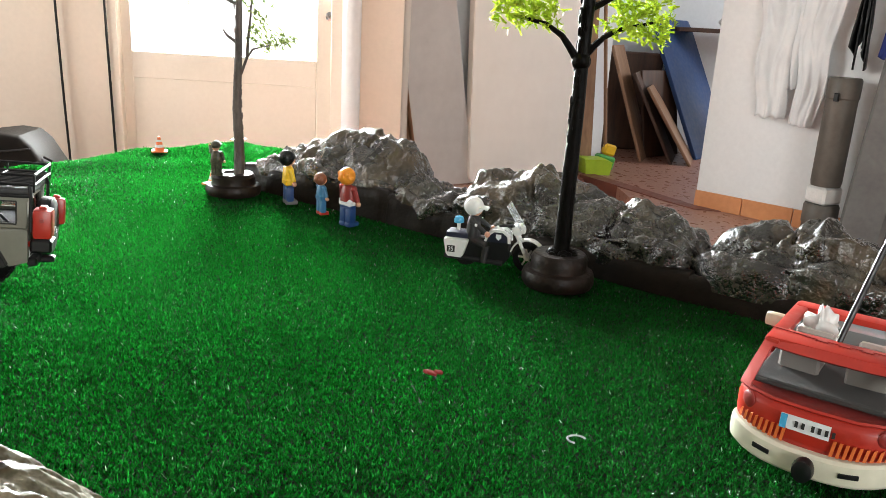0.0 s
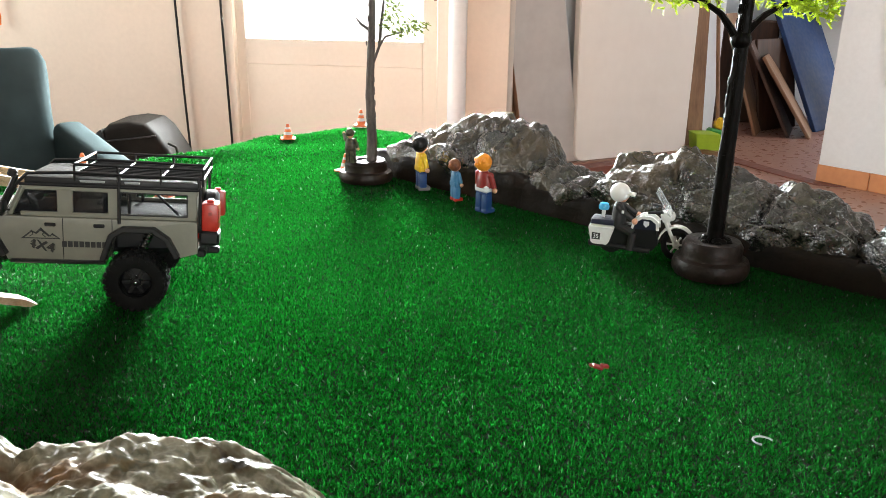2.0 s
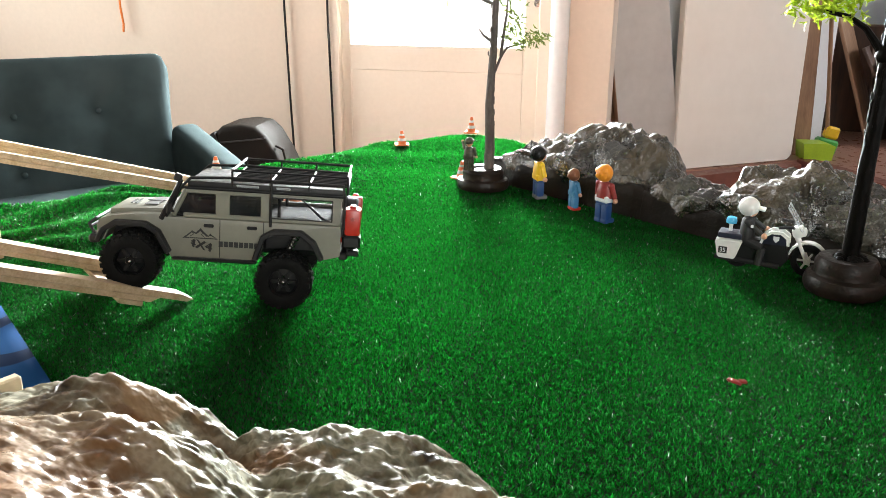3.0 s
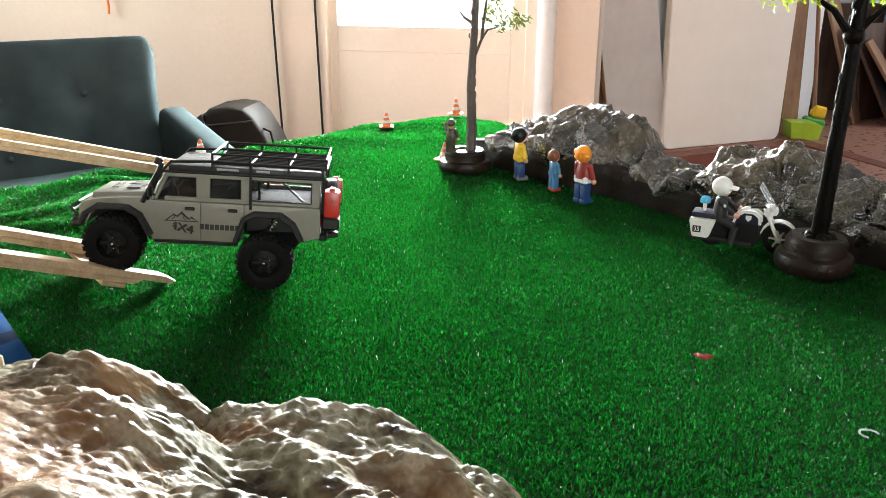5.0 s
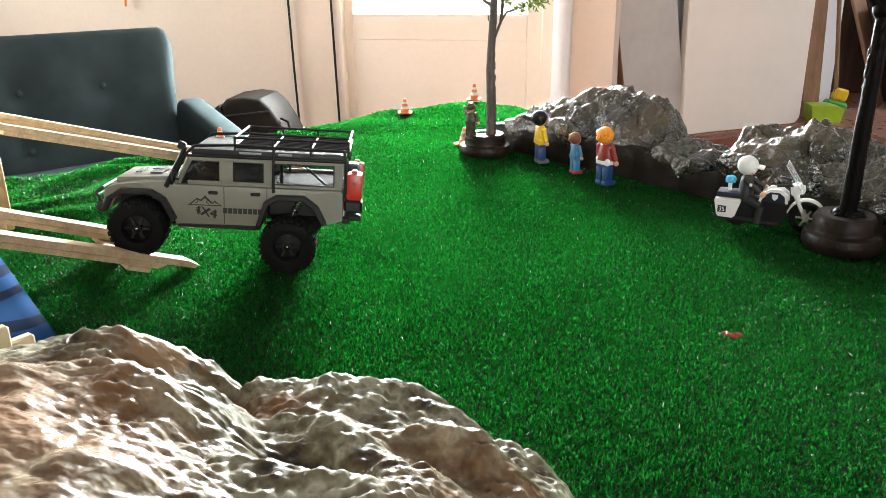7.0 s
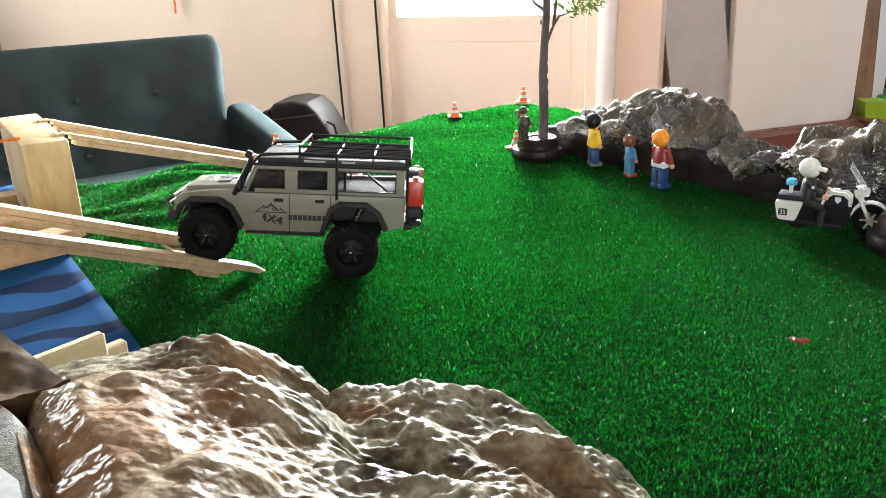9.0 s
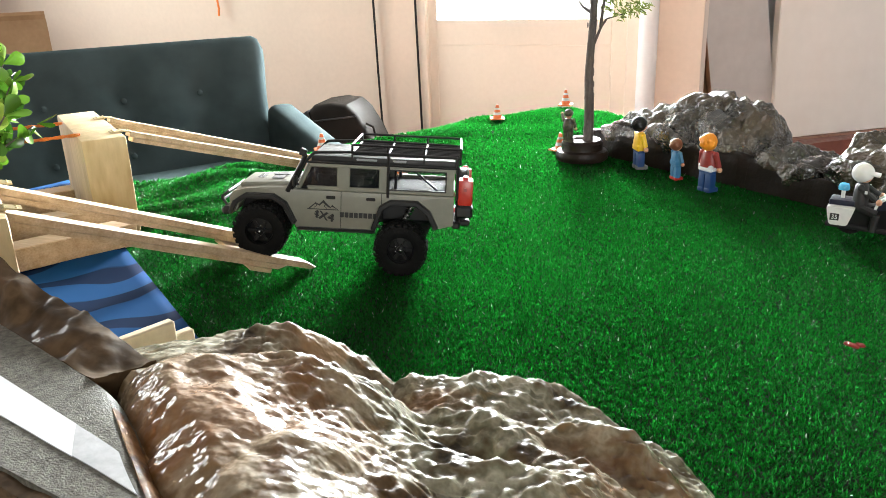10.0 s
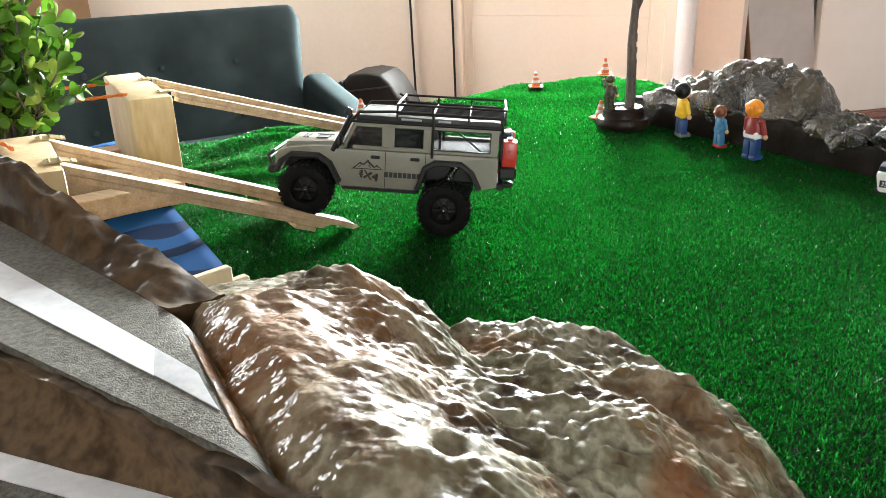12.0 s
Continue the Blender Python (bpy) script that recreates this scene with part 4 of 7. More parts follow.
def ridge(s0, s1, depth, seed, label):
    r = thing("rock_ridge", pose(0, 0, 0), label, "rocks", group="rock pieces along the landscape's edge")
    nu, nv = int((s1 - s0) / 0.0022), 84
    bm = bmesh.new()
    grid = []
    cs, cz = zip(*CREST)
    for i in range(nu + 1):
        u = i / nu
        s = s0 + (s1 - s0) * u
        end = min(1.0, min(u, 1 - u) * (s1 - s0) / 0.045)
        end = math.sqrt(max(0.0, 1 - (1 - end) ** 2))
        H = float(np.interp(s, cs, cz))
        row = []
        for j in range(nv + 1):
            v = j / nv
            ang = math.pi * v
            dd = depth / 2 * (1 - math.cos(ang) * (0.35 + 0.65 * end))
            # a low front row with a cleft behind it, then the main rise
            front = 0.042 + 0.016 * noise.noise(Vector((s * 17, seed, 1.5)))
            low = front * math.sqrt(max(0.0, 1 - ((v - 0.17) / 0.17) ** 2)) if v < 0.34 else 0.0
            rise = (H - 0.010) * min(1.0, math.sin(math.pi * min(1.0, max(0.0, (v - 0.10) / 0.90))) ** 0.85 * 1.05)
            z = 0.014 + end * max(0.0, min(H, max(low, rise)) - 0.006)
            p = Vector((*(RA + RD * s + RN * (dd + 0.005)), z))
            k = rough(p, seed) * (0.35 + 0.65 * math.sin(ang)) * (0.4 + 0.6 * end)
            out = Vector((RN.x * -math.cos(ang) * 0.8, RN.y * -math.cos(ang) * 0.8, math.sin(ang) * 0.9))
            row.append(bm.verts.new(p + out * k))
        grid.append(row)
    for a, b in zip(grid, grid[1:]):
        for j in range(nv):
            bm.faces.new((a[j], b[j], b[j + 1], a[j + 1]))
    bm.faces.new([row[0] for row in grid] + [row[-1] for row in reversed(grid)])
    bmesh.ops.recalc_face_normals(bm, faces=bm.faces[:])
    part("rock", bm, ROCK, r, smooth=80)
    bm = bmesh.new()
    k = 40
    front = []
    for i in range(k + 1):
        s = s0 + (s1 - s0) * i / k
        wob = 0.003 * noise.noise(Vector((s * 30, seed, 0)))
        lift = 0.006 * noise.noise(Vector((s * 24, seed, 4))) + 0.003 * noise.noise(Vector((s * 70, seed, 2)))
        at = RA + RD * s
        plinth = float(np.interp(s, [-0.08, 0.0, 0.19, 0.26, 0.95], [0.028, 0.031, 0.034, 0.021, 0.023]))
        row = [(0.0, -0.002), (0.001, 0.006), (0.003, plinth * 0.65), (0.004, plinth + lift * 0.6), (0.009, plinth + 0.005 + lift), (0.020, plinth + 0.004 + lift), (depth, 0.016), (depth + 0.004, -0.002)]
        front.append([bm.verts.new((*(at + RN * (q + wob)), z)) for q, z in row])
    for a, b in zip(front, front[1:]):
        for j in range(len(a) - 1):
            bm.faces.new((a[j], b[j], b[j + 1], a[j + 1]))
    bm.faces.new(front[0])
    bm.faces.new(front[-1][::-1])
    bmesh.ops.recalc_face_normals(bm, faces=bm.faces[:])
    part("base", bm, EARTH, r, "dark brown painted base", smooth=60)


ridge(-0.085, 0.21, 0.13, 0.0, "mound of varnished grey-brown modelled rocks on turf")
ridge(0.195, 0.305, 0.10, 3.0, "low varnished grey rock between two larger pieces")
ridge(0.290, 0.61, 0.12, 6.0, "long row of varnished grey modelled rocks")
ridge(0.596, 0.95, 0.13, 9.0, "row of dark varnished modelled rocks by the red car")


# foreground rock
def crest(x):
    xs = [-0.40, -0.33, -0.28, -0.252, -0.235, -0.214, -0.202, -0.190, -0.178, -0.160, -0.138, -0.105, -0.084, -0.069, -0.048, -0.034, -0.014, 0.004, 0.02, 0.08, 0.16]
    ys = [0.16, 0.18, 0.20, 0.215, 0.224, 0.232, 0.242, 0.248, 0.250, 0.257, 0.264, 0.276, 0.276, 0.275, 0.268, 0.255, 0.224, 0.18, 0.13, -0.02, -0.08]
    zs = [0.10, 0.112, 0.122, 0.127, 0.129, 0.130, 0.120, 0.108, 0.099, 0.099, 0.101, 0.091, 0.081, 0.069, 0.067, 0.064, 0.054, 0.028, 0.0, 0.0, 0.0]
    return float(np.interp(x, xs, ys)), float(np.interp(x, xs, zs))


def from_road(x, y):
    """Distance from the line along which the rock meets the road's end."""
    return (x + 0.245) * 0.639 + (y - 0.159) * 0.769


def dent(x, y, cx, cy, rx, ry, turned=0.0):
    c, q = math.cos(turned), math.sin(turned)
    u, w = (x - cx) * c + (y - cy) * q, (y - cy) * c - (x - cx) * q
    return math.exp(-(u / rx) ** 2 - (w / ry) ** 2)


def fore_height(x, y):
    yc, zc = crest(x)
    if y > yc:
        t = (y - yc) / 0.07
        z = zc * max(0.0, 1 - t ** 1.6)
    else:
        t = yc - y
        o = from_road(x, y)
        # a level shoulder by the road, then a slope that faces the daylight
        shoulder = float(np.interp(o, [0.0, 0.035, 0.048, 0.058, 0.072, 0.085, 0.11, 0.13, 0.17, 0.22], [0.1480, 0.1460, 0.1400, 0.1335, 0.1225, 0.1155, 0.1095, 0.105, 0.090, 0.075]))
        # lower towards the corner by the edge wall
        c = min(1.0, max(0.0, (0.024 - (x + 0.245) * 0.769 + (y - 0.159) * 0.639) / 0.05))
        shoulder -= 0.024 * c * c * (3 - 2 * c)
        w = min(1.0, t / 0.032)
        w = w * w * (3 - 2 * w)
        q = min(1.0, max(0.0, (x + 0.10) / 0.11))
        w *= 1 - q * q * (3 - 2 * q)
        z = zc * (1 - w) + max(shoulder, zc) * w
        z += 0.014 * dent(x, y, -0.174, 0.194, 0.022, 0.018) * min(1, t / 0.02)
        z += 0.012 * dent(x, y, -0.072, 0.180, 0.040, 0.030) * min(1, t / 0.03)
        # the hollow with its dark fold, the notch that runs into it, the lip before it, and the thumb hole
        z -= 0.027 * dent(x, y, -0.114, 0.199, 0.024, 0.012, -0.35)
        z -= 0.009 * dent(x, y, -0.138, 0.224, 0.022, 0.016, -0.5)
        z -= 0.008 * dent(x, y, -0.164, 0.238, 0.010, 0.026, 0.9)
        z -= 0.007 * dent(x, y, -0.078, 0.226, 0.022, 0.008, -0.3)
        z += 0.006 * dent(x, y, -0.092, 0.180, 0.024, 0.009, -0.25)
        z += 0.010 * dent(x, y, -0.066, 0.246, 0.024, 0.014) * min(1, t / 0.012)
        z -= 0.0065 * dent(x, y, -0.1135, 0.108, 0.0042, 0.0042)
        z += 0.0022 * dent(x, y, -0.1135, 0.117, 0.008, 0.004)
        # a steep rounded shoulder above the crevice at the road's end
        out = o + 0.003 * noise.noise(Vector((x * 60, y * 60, 1)))
        z = min(z, 0.131 + (out * 2.0 if out < 0 else 0.021 * math.sqrt(out / 0.03)))
        z -= max(0.0, 0.105 - y) * 0.22
    edge = min(1.0, max(0.0, (0.15 - x) / 0.05), max(0.0, (y + 0.09) / 0.05))
    return z * edge


def crumple(x, y):
    """Soft lumps, and shorter ripples pressed across them; calm on the bare facet near the top."""
    v = Vector((x, y, 2.0))
    w = v + Vector((noise.noise(v * 35), noise.noise(v * 35 + Vector((3, 0, 0))), 0)) * 0.007
    u = Vector((w.x * 0.92 + w.y * 0.40, w.y * 0.92 - w.x * 0.40, 0.0))
    d1 = noise.voronoi(w * 38)[0]
    d2 = noise.voronoi(Vector((u.x * 95, u.y * 150, 3.0)))[0]
    far = 0.35 + 0.85 * min(1.0, max(0.0, (from_road(x, y) - 0.036) / 0.03))
    k = 0.0042 * noise.noise(v * 26) + (0.0018 + 0.0012 * far) * noise.noise(w * 58) + (0.0016 + 0.0014 * far) * (math.sqrt(min(1.0, (d1[1] - d1[0]) * 1.4)) - 0.6)
    k += far * (0.0020 * (min(1.0, (d2[1] - d2[0]) * 1.3) - 0.5) + 0.0016 * noise.noise(Vector((u.x * 130, u.y * 190, 5.0))) + 0.0011 * noise.noise(Vector((u.x * 260, u.y * 330, 9.0))))
    k += 0.0003 * noise.noise(v * 420)
    calm = dent(x, y, -0.199, 0.240, 0.015, 0.010, -0.4)
    return k * (1 - 0.9 * calm)


bm = bmesh.new()
nx, ny = 440, 400
grid = []
for j in range(ny + 1):
    row = []
    for i in range(nx + 1):
        x, y = -0.37 + 0.53 * i / nx, -0.10 + 0.45 * j / ny
        z = fore_height(x, y)
        z = z + crumple(x, y) if z > 0.004 else -0.004
        row.append(bm.verts.new((x, y, max(z, -0.004))))
    grid.append(row)
for a, b in zip(grid, grid[1:]):
    for i in range(nx):
        q = (a[i], a[i + 1], b[i + 1], b[i])
        if max(v.co.z for v in q) > -0.0039:
            bm.faces.new(q)
bmesh.ops.delete(bm, geom=[v for v in bm.verts if not v.link_faces], context="VERTS")
solid("modelled_rock", bm, ROCK_BROWN, label="large varnished brown and grey modelled rock on the turf", category="rock", smooth=180)

# model road ending at the rock
RU, RV = Vector((0.965, -0.26)), Vector((0.26, 0.965))


def road_at(u, v, z):
    p = RU * u + RV * v
    return Vector((p.x, p.y, z))


def strip(u0, u1, v0, v1, zf, thick, bump=0.0, n=60, m=6, slant=0.0, slant_from=0.0):
    """A slab along the road; the edges v0, v1 may run askew (functions of u), the ends may be cut at a slant."""
    edge0, edge1 = (v0 if callable(v0) else lambda u: v0), (v1 if callable(v1) else lambda u: v1)
    bm = bmesh.new()
    top, low = [], []
    for i in range(n + 1):
        ra, rb = [], []
        ua = u0 + (u1 - u0) * i / n
        for j in range(m + 1):
            v = edge0(ua) + (edge1(ua) - edge0(ua)) * j / m
            a, b = u0 - slant_from * (v - 0.067), u1 - slant * (v - 0.067)
            u = a + (b - a) * i / n
            v = edge0(u) + (edge1(u) - edge0(u)) * j / m
            z = zf(u, v)
            k = bump * noise.turbulence(Vector((u * 60, v * 60, z * 9)), 3, False)
            ra.append(bm.verts.new(road_at(u, v, z + k)))
            rb.append(bm.verts.new(road_at(u, v, z - thick)))
        top.append(ra)
        low.append(rb)
    for grid, flip in ((top, False), (low, True)):
        for a, b in zip(grid, grid[1:]):
            for j in range(m):
                q = (a[j], b[j], b[j + 1], a[j + 1])
                bm.faces.new(q[::-1] if flip else q)
    ring = lambda g: [r[0] for r in g] + g[-1][1:] + [r[-1] for r in g[::-1]][1:] + g[0][::-1][1:-1]
    a, b = ring(top), ring(low)
    for i in range(len(a)):
        bm.faces.new((a[i], a[(i + 1) % len(a)], b[(i + 1) % len(a)], b[i]))
    bmesh.ops.recalc_face_normals(bm, faces=bm.faces[:])
    return bm


SLANT = 2.25


def road_end(v):
    return -0.2225 - SLANT * (v - 0.067)


def road_z(u, v):
    """Level, bending down into the crevice at its end."""
    return 0.143 - 0.0075 * math.exp(-max(0.0, road_end(v) - u) / 0.0065)


far_side = lambda u: 0.0926 - 0.0816 * (max(u, -0.52) + 0.43)
near_side = lambda u: 0.0325 + 0.057 * (max(u, -0.52) + 0.294)
line_far = lambda u: 0.0667 - 0.053 * (max(u, -0.52) + 0.371)
wall_top = lambda u: float(np.interp(-u, [0.272, 0.304, 0.351, 0.42, 0.72], [0.140, 0.146, 0.155, 0.170, 0.212]))
foot = lambda u: 0.0127 + 0.30 * (u + 0.26)


def far_wall(u, v):
    f = min(1.0, max(0.0, (v - far_side(u)) / (0.097 - far_side(u))))
    return 0.1425 + (wall_top(u) - 0.1425) * (0.25 * f + 0.75 * f * f * (3 - 2 * f))


def low_wall(u, v):
    f = (v - foot(u)) / (near_side(u) - 0.001 - foot(u))
    return 0.1254 + 0.0150 * min(1.0, max(0.0, f)) ** 1.6


road = thing("model_road", pose(0, 0, 0), "grey model road with a white line between rough brown edges", "road")
part("carriageway", strip(-0.72, -0.2225, near_side, far_side, road_z, 0.012, 0.0002, n=150, m=20, slant=SLANT), ASPHALT, road, smooth=60)
part("white_line", strip(-0.72, -0.256, 0.0495, line_far, lambda u, v: 0.1434, 0.0012, 0.0001, slant=1.4), ROAD_WHITE, road, "worn white painted line", smooth=60)
part("worn_line", strip(-0.2559, -0.2385, 0.0497, line_far, lambda u, v: road_z(u, v) + 0.0004, 0.0012, 0.0001, n=16, slant=SLANT, slant_from=1.4), ROAD_WORN, road, "rubbed grey end of the white line", smooth=60)
part("far_edge", strip(-0.72, -0.268, far_side, 0.104, far_wall, 0.15, 0.0034, n=170, m=16), EARTH_WET, road, "rough brown edge wall", smooth=60)
part("near_edge", strip(-0.72, -0.150, lambda u: near_side(u) - 0.0042, lambda u: near_side(u) + 0.0006, lambda u, v: 0.1405, 0.10, 0.0026, n=170, m=6), EARTH_ROUGH, road, "rough brown edge wall", smooth=60)
part("lower_line", strip(-0.50, -0.15, lambda u: foot(u) - 0.010, foot, lambda u, v: 0.125, 0.12, 0.0004), ROAD_WHITE, road, "white painted strip", smooth=60)
part("lower_edge", strip(-0.50, -0.182, foot, lambda u: near_side(u) - 0.0035, low_wall, 0.12, 0.0012, n=110, m=12), EARTH_ROUGH, road, "rough brown strip", smooth=60)
part("lower_road", strip(-0.50, -0.15, lambda u: foot(u) - 0.060, lambda u: foot(u) - 0.0102, lambda u, v: 0.1248, 0.12, 0.0003), ASPHALT, road, smooth=60)
part("joint", strip(-0.2345, -0.2205, 0.0465, 0.0745, lambda u, v: road_z(u, v) + 0.0007 * math.sin(math.pi * (v - 0.0465) / 0.028) + 0.0002, 0.004, 0.0012, n=20, m=40, slant=SLANT, slant_from=SLANT), FILLER, road, "orange-brown filler along the end of the road", smooth=180)


# ---- the grey off-road car ----
def wheel(parent, m, side):
    rim_bm = bmesh.new()
    lathe(rim_bm, [(0.0005, -0.004), (0.0135, -0.004), (0.0145, 0.008), (0.0128, 0.009), (0.0118, 0.003), (0.004, 0.004), (0.0036, 0.008), (0.0005, 0.0085)], 24)
    w = part("wheel", rim_bm, BLACK, parent)
    w.matrix_basis = m @ Matrix.Rotation(radians(-90 * side), 4, "X")
    bm = bmesh.new()
    lathe(bm, [(0.0138, -0.0105), (0.0195, -0.0125), (0.0242, -0.0112), (0.0250, -0.008), (0.0250, 0.008), (0.0242, 0.0112), (0.0195, 0.0125), (0.0138, 0.0105), (0.0138, -0.0105)], 40, caps=False)
    for k in range(26):
        for row, off in ((-0.0072, 0.0), (0.0, 0.5), (0.0072, 0.0)):
            a = 2 * math.pi * (k + off) / 26
            box(bm, (0.0026, 0.0040, 0.0058), Matrix.Rotation(a, 4, "Z") @ Matrix.Translation((0.0253, 0, row)) @ Matrix.Rotation(0.35 if row >= 0 else -0.35, 4, "X"))
        a = 2 * math.pi * k / 26
        for row in (-0.0116, 0.0116):
            box(bm, (0.004, 0.0026, 0.0016), Matrix.Rotation(a, 4, "Z") @ Matrix.Translation((0.0225, 0, row)))
    part("tyre", bm, RUBBER, w, "knobbly black tyre")
    bm = bmesh.new()
    for k in range(6):
        a = 2 * math.pi * k / 6
        box(bm, (0.0075, 0.0032, 0.002), Matrix.Rotation(a, 4, "Z") @ Matrix.Translation((0.0078, 0, 0.0066)), 0.0004)
    part("spokes", bm, DARKGREY, w)
    bm = bmesh.new()
    for k in range(6):
        a = 2 * math.pi * (k + 0.5) / 6
        ball(bm, (0.0052 * math.cos(a), 0.0052 * math.sin(a), 0.0055), 0.0009, n=6)
    ball(bm, (0, 0, 0.0086), 0.0018, n=8)
    part("bolts", bm, CHROME, w, "bright wheel bolts")


def offroad_car(at):
    car = thing("toy_offroad_car", at, "grey remote-controlled off-road car with roof rack, front wheels on the ramp", "toy car")
    W = 0.086
    outline = [(-0.050, 0.043), (-0.050, 0.072), (0.106, 0.072), (0.107, 0.0738), (0.135, 0.0725), (0.155, 0.0700), (0.1655, 0.0670), (0.169, 0.0610), (0.169, 0.047), (0.163, 0.047),
               (0.159, 0.056), (0.151, 0.0625), (0.127, 0.0625), (0.117, 0.058), (0.110, 0.048), (0.104, 0.034), (0.026, 0.034), (0.0225, 0.050), (0.0185, 0.058),
               (0.011, 0.0625), (-0.014, 0.0625), (-0.0235, 0.057), (-0.030, 0.046), (-0.036, 0.039)]
    bm = bmesh.new()
    prism(bm, outline[::-1], W)
    bmesh.ops.triangulate(bm, faces=[f for f in bm.faces if len(f.verts) > 4])
    long_edges = [e for e in bm.edges if len(e.link_faces) == 2 and abs(e.verts[0].co.y - e.verts[1].co.y) < 1e-6 and min(v.co.z for v in e.verts) > 0.0705
                  and e.calc_face_angle(0) > 0.5]
    bmesh.ops.bevel(bm, geom=long_edges, offset=0.002, segments=2, affect="EDGES", profile=0.5, clamp_overlap=True)
    body = part("body", bm, CARPAINT, car)
    # bonnet bulge and scuttle
    bm = bmesh.new()
    box(bm, (0.052, 0.058, 0.006), pose(0.136, 0, 0.0722, 0, 4), 0.002, segments=2)
    part("bonnet", bm, CARPAINT, car)
    bm = bmesh.new()
    for k, (x, w) in enumerate(((0.148, 0.020), (0.144, 0.022), (0.128, 0.034))):
        box(bm, (0.0022 if k < 2 else 0.012, w, 0.0006), pose(x, 0.0, 0.0757 + (0.148 - x) * 0.065, 0, 3))
    prism(bm, [(0.118, 0.0), (0.123, 0.007), (0.126, 0.003), (0.131, 0.010), (0.136, 0.0)], 0.0006, Matrix.Translation((0, 0, 0.0775)) @ Matrix.Rotation(radians(90), 4, "X"))
    part("decal", bm, INK, car, "black mountain decal on the bonnet")
    # cabin sides
    for s in (1, -1):
        y = s * 0.0405
        bm = bmesh.new()
        box(bm, (0.142, 0.004, 0.0042), pose(0.022, y, 0.0742), 0.0006)
        box(bm, (0.142, 0.004, 0.0042), pose(0.0205, y, 0.0968), 0.0006)
        box(bm, (0.0125, 0.004, 0.022), pose(0.058, y, 0.0855), 0.0006)
        box(bm, (0.009, 0.004, 0.022), pose(0.0192, y, 0.0855), 0.0006)
        box(bm, (0.008, 0.004, 0.022), pose(-0.0455, y, 0.0855), 0.0006)
        tube(bm, (0.102, y, 0.0735), (0.0905, y, 0.0975), 0.0026, n=8)
        part("side_frame", bm, CARPAINT, car)
        for x0, x1, lean in ((0.0645, 0.0985, 0.009), (0.0238, 0.0518, 0.0), (-0.0415, 0.0148, 0.0)):
            bm = bmesh.new()
            prism(bm, [(x0, 0.0758), (x1, 0.0758), (x1 - lean, 0.0952), (x0, 0.0952)], 0.0008, pose(0, y, 0))
            part("window", bm, TINT_LIGHT if x0 < 0 else TINT, car, "tinted window")
        bm = bmesh.new()
        for x0, x1 in ((-0.0415, 0.0148),):
            for z in (0.0758, 0.0952):
                box(bm, (x1 - x0, 0.0012, 0.0011), pose((x0 + x1) / 2, y + s * 0.0022, z))
            for x in (x0, x1):
                box(bm, (0.0011, 0.0012, 0.0196), pose(x, y + s * 0.0022, 0.0855))
        part("window_trim", bm, BLACK, car)
        for x in (0.070, 0.031):
            bm = bmesh.new()
            box(bm, (0.009, 0.0022, 0.0032), pose(x, s * 0.0437, 0.0655), 0.0008)
            part("door_handle", bm, BLACK, car)
        for x in (0.0600, 0.0205):
            bm = bmesh.new()
            box(bm, (0.0006, 0.0008, 0.036), pose(x, s * 0.0430, 0.0535))
            part("door_gap", bm, BLACK, car)
        if s > 0:
            bm = bmesh.new()
            pipe(bm, [(0.112, 0.0450, 0.0700), (0.1075, 0.0462, 0.0790), (0.0975, 0.0462, 0.0985), (0.0945, 0.0455, 0.1060)], 0.0024)
            box(bm, (0.007, 0.005, 0.007), pose(0.0965, 0.0455, 0.1090, 0, -20), 0.0012)
            part("snorkel", bm, BLACK, car, "black air intake along the windscreen pillar")
        # flares
        for pts in ([(-0.033, 0.041), (-0.0255, 0.0555), (-0.014, 0.0640), (0.011, 0.0640), (0.0205, 0.0580), (0.0275, 0.0375)],
                    [(0.1055, 0.0400), (0.1145, 0.0575), (0.126, 0.0645), (0.152, 0.0645), (0.1625, 0.0575), (0.167, 0.0475)]):
            bm = bmesh.new()
            for (xa, za), (xb, zb) in zip(pts, pts[1:]):
                mid, L = ((xa + xb) / 2, (za + zb) / 2), math.hypot(xb - xa, zb - za)
                box(bm, (L + 0.0026, 0.010, 0.0046), Matrix.Translation((mid[0], s * 0.0462, mid[1])) @ Matrix.Rotation(-math.atan2(zb - za, xb - xa), 4, "Y"), 0.0008)
            part("wheel_arch", bm, DARKGREY, car, "dark grey flared wheel arch")
        bm = bmesh.new()
        box(bm, (0.076, 0.005, 0.003), pose(0.064, s * 0.0445, 0.0335), 0.0008)
        part("side_step", bm, BLACK, car)
        # outer cage
        bm = bmesh.new()
        pipe(bm, [(0.108, s * 0.0435, 0.0720), (0.0945, s * 0.0430, 0.1000), (0.0865, s * 0.041, 0.1085), (0.050, s * 0.0405, 0.1105), (-0.0505, s * 0.0405, 0.1095), (-0.0525, s * 0.0435, 0.1000), (-0.0525, s * 0.0445, 0.0700)], 0.0014)
        pipe(bm, [(0.0145, s * 0.0445, 0.0680), (0.0145, s * 0.0440, 0.0990), (0.0145, s * 0.0405, 0.1095)], 0.0014)
        pipe(bm, [(0.0945, s * 0.0432, 0.0995), (-0.0525, s * 0.0432, 0.0995)], 0.0012)
        part("cage", bm, BLACK, car, "black tube cage")
        bm = bmesh.new()
        for x in (0.036, 0.004):
            box(bm, (0.0205 if x > 0.02 else 0.013, 0.0012, 0.0035), pose(x, s * 0.0402, 0.1030, 30 * -s), 0.0006)
        part("roof_light", bm, CLEAR, car)
        bm = bmesh.new()
        box(bm, (0.004, 0.009, 0.011), pose(0.1035, s * 0.0505, 0.0815), 0.0015)
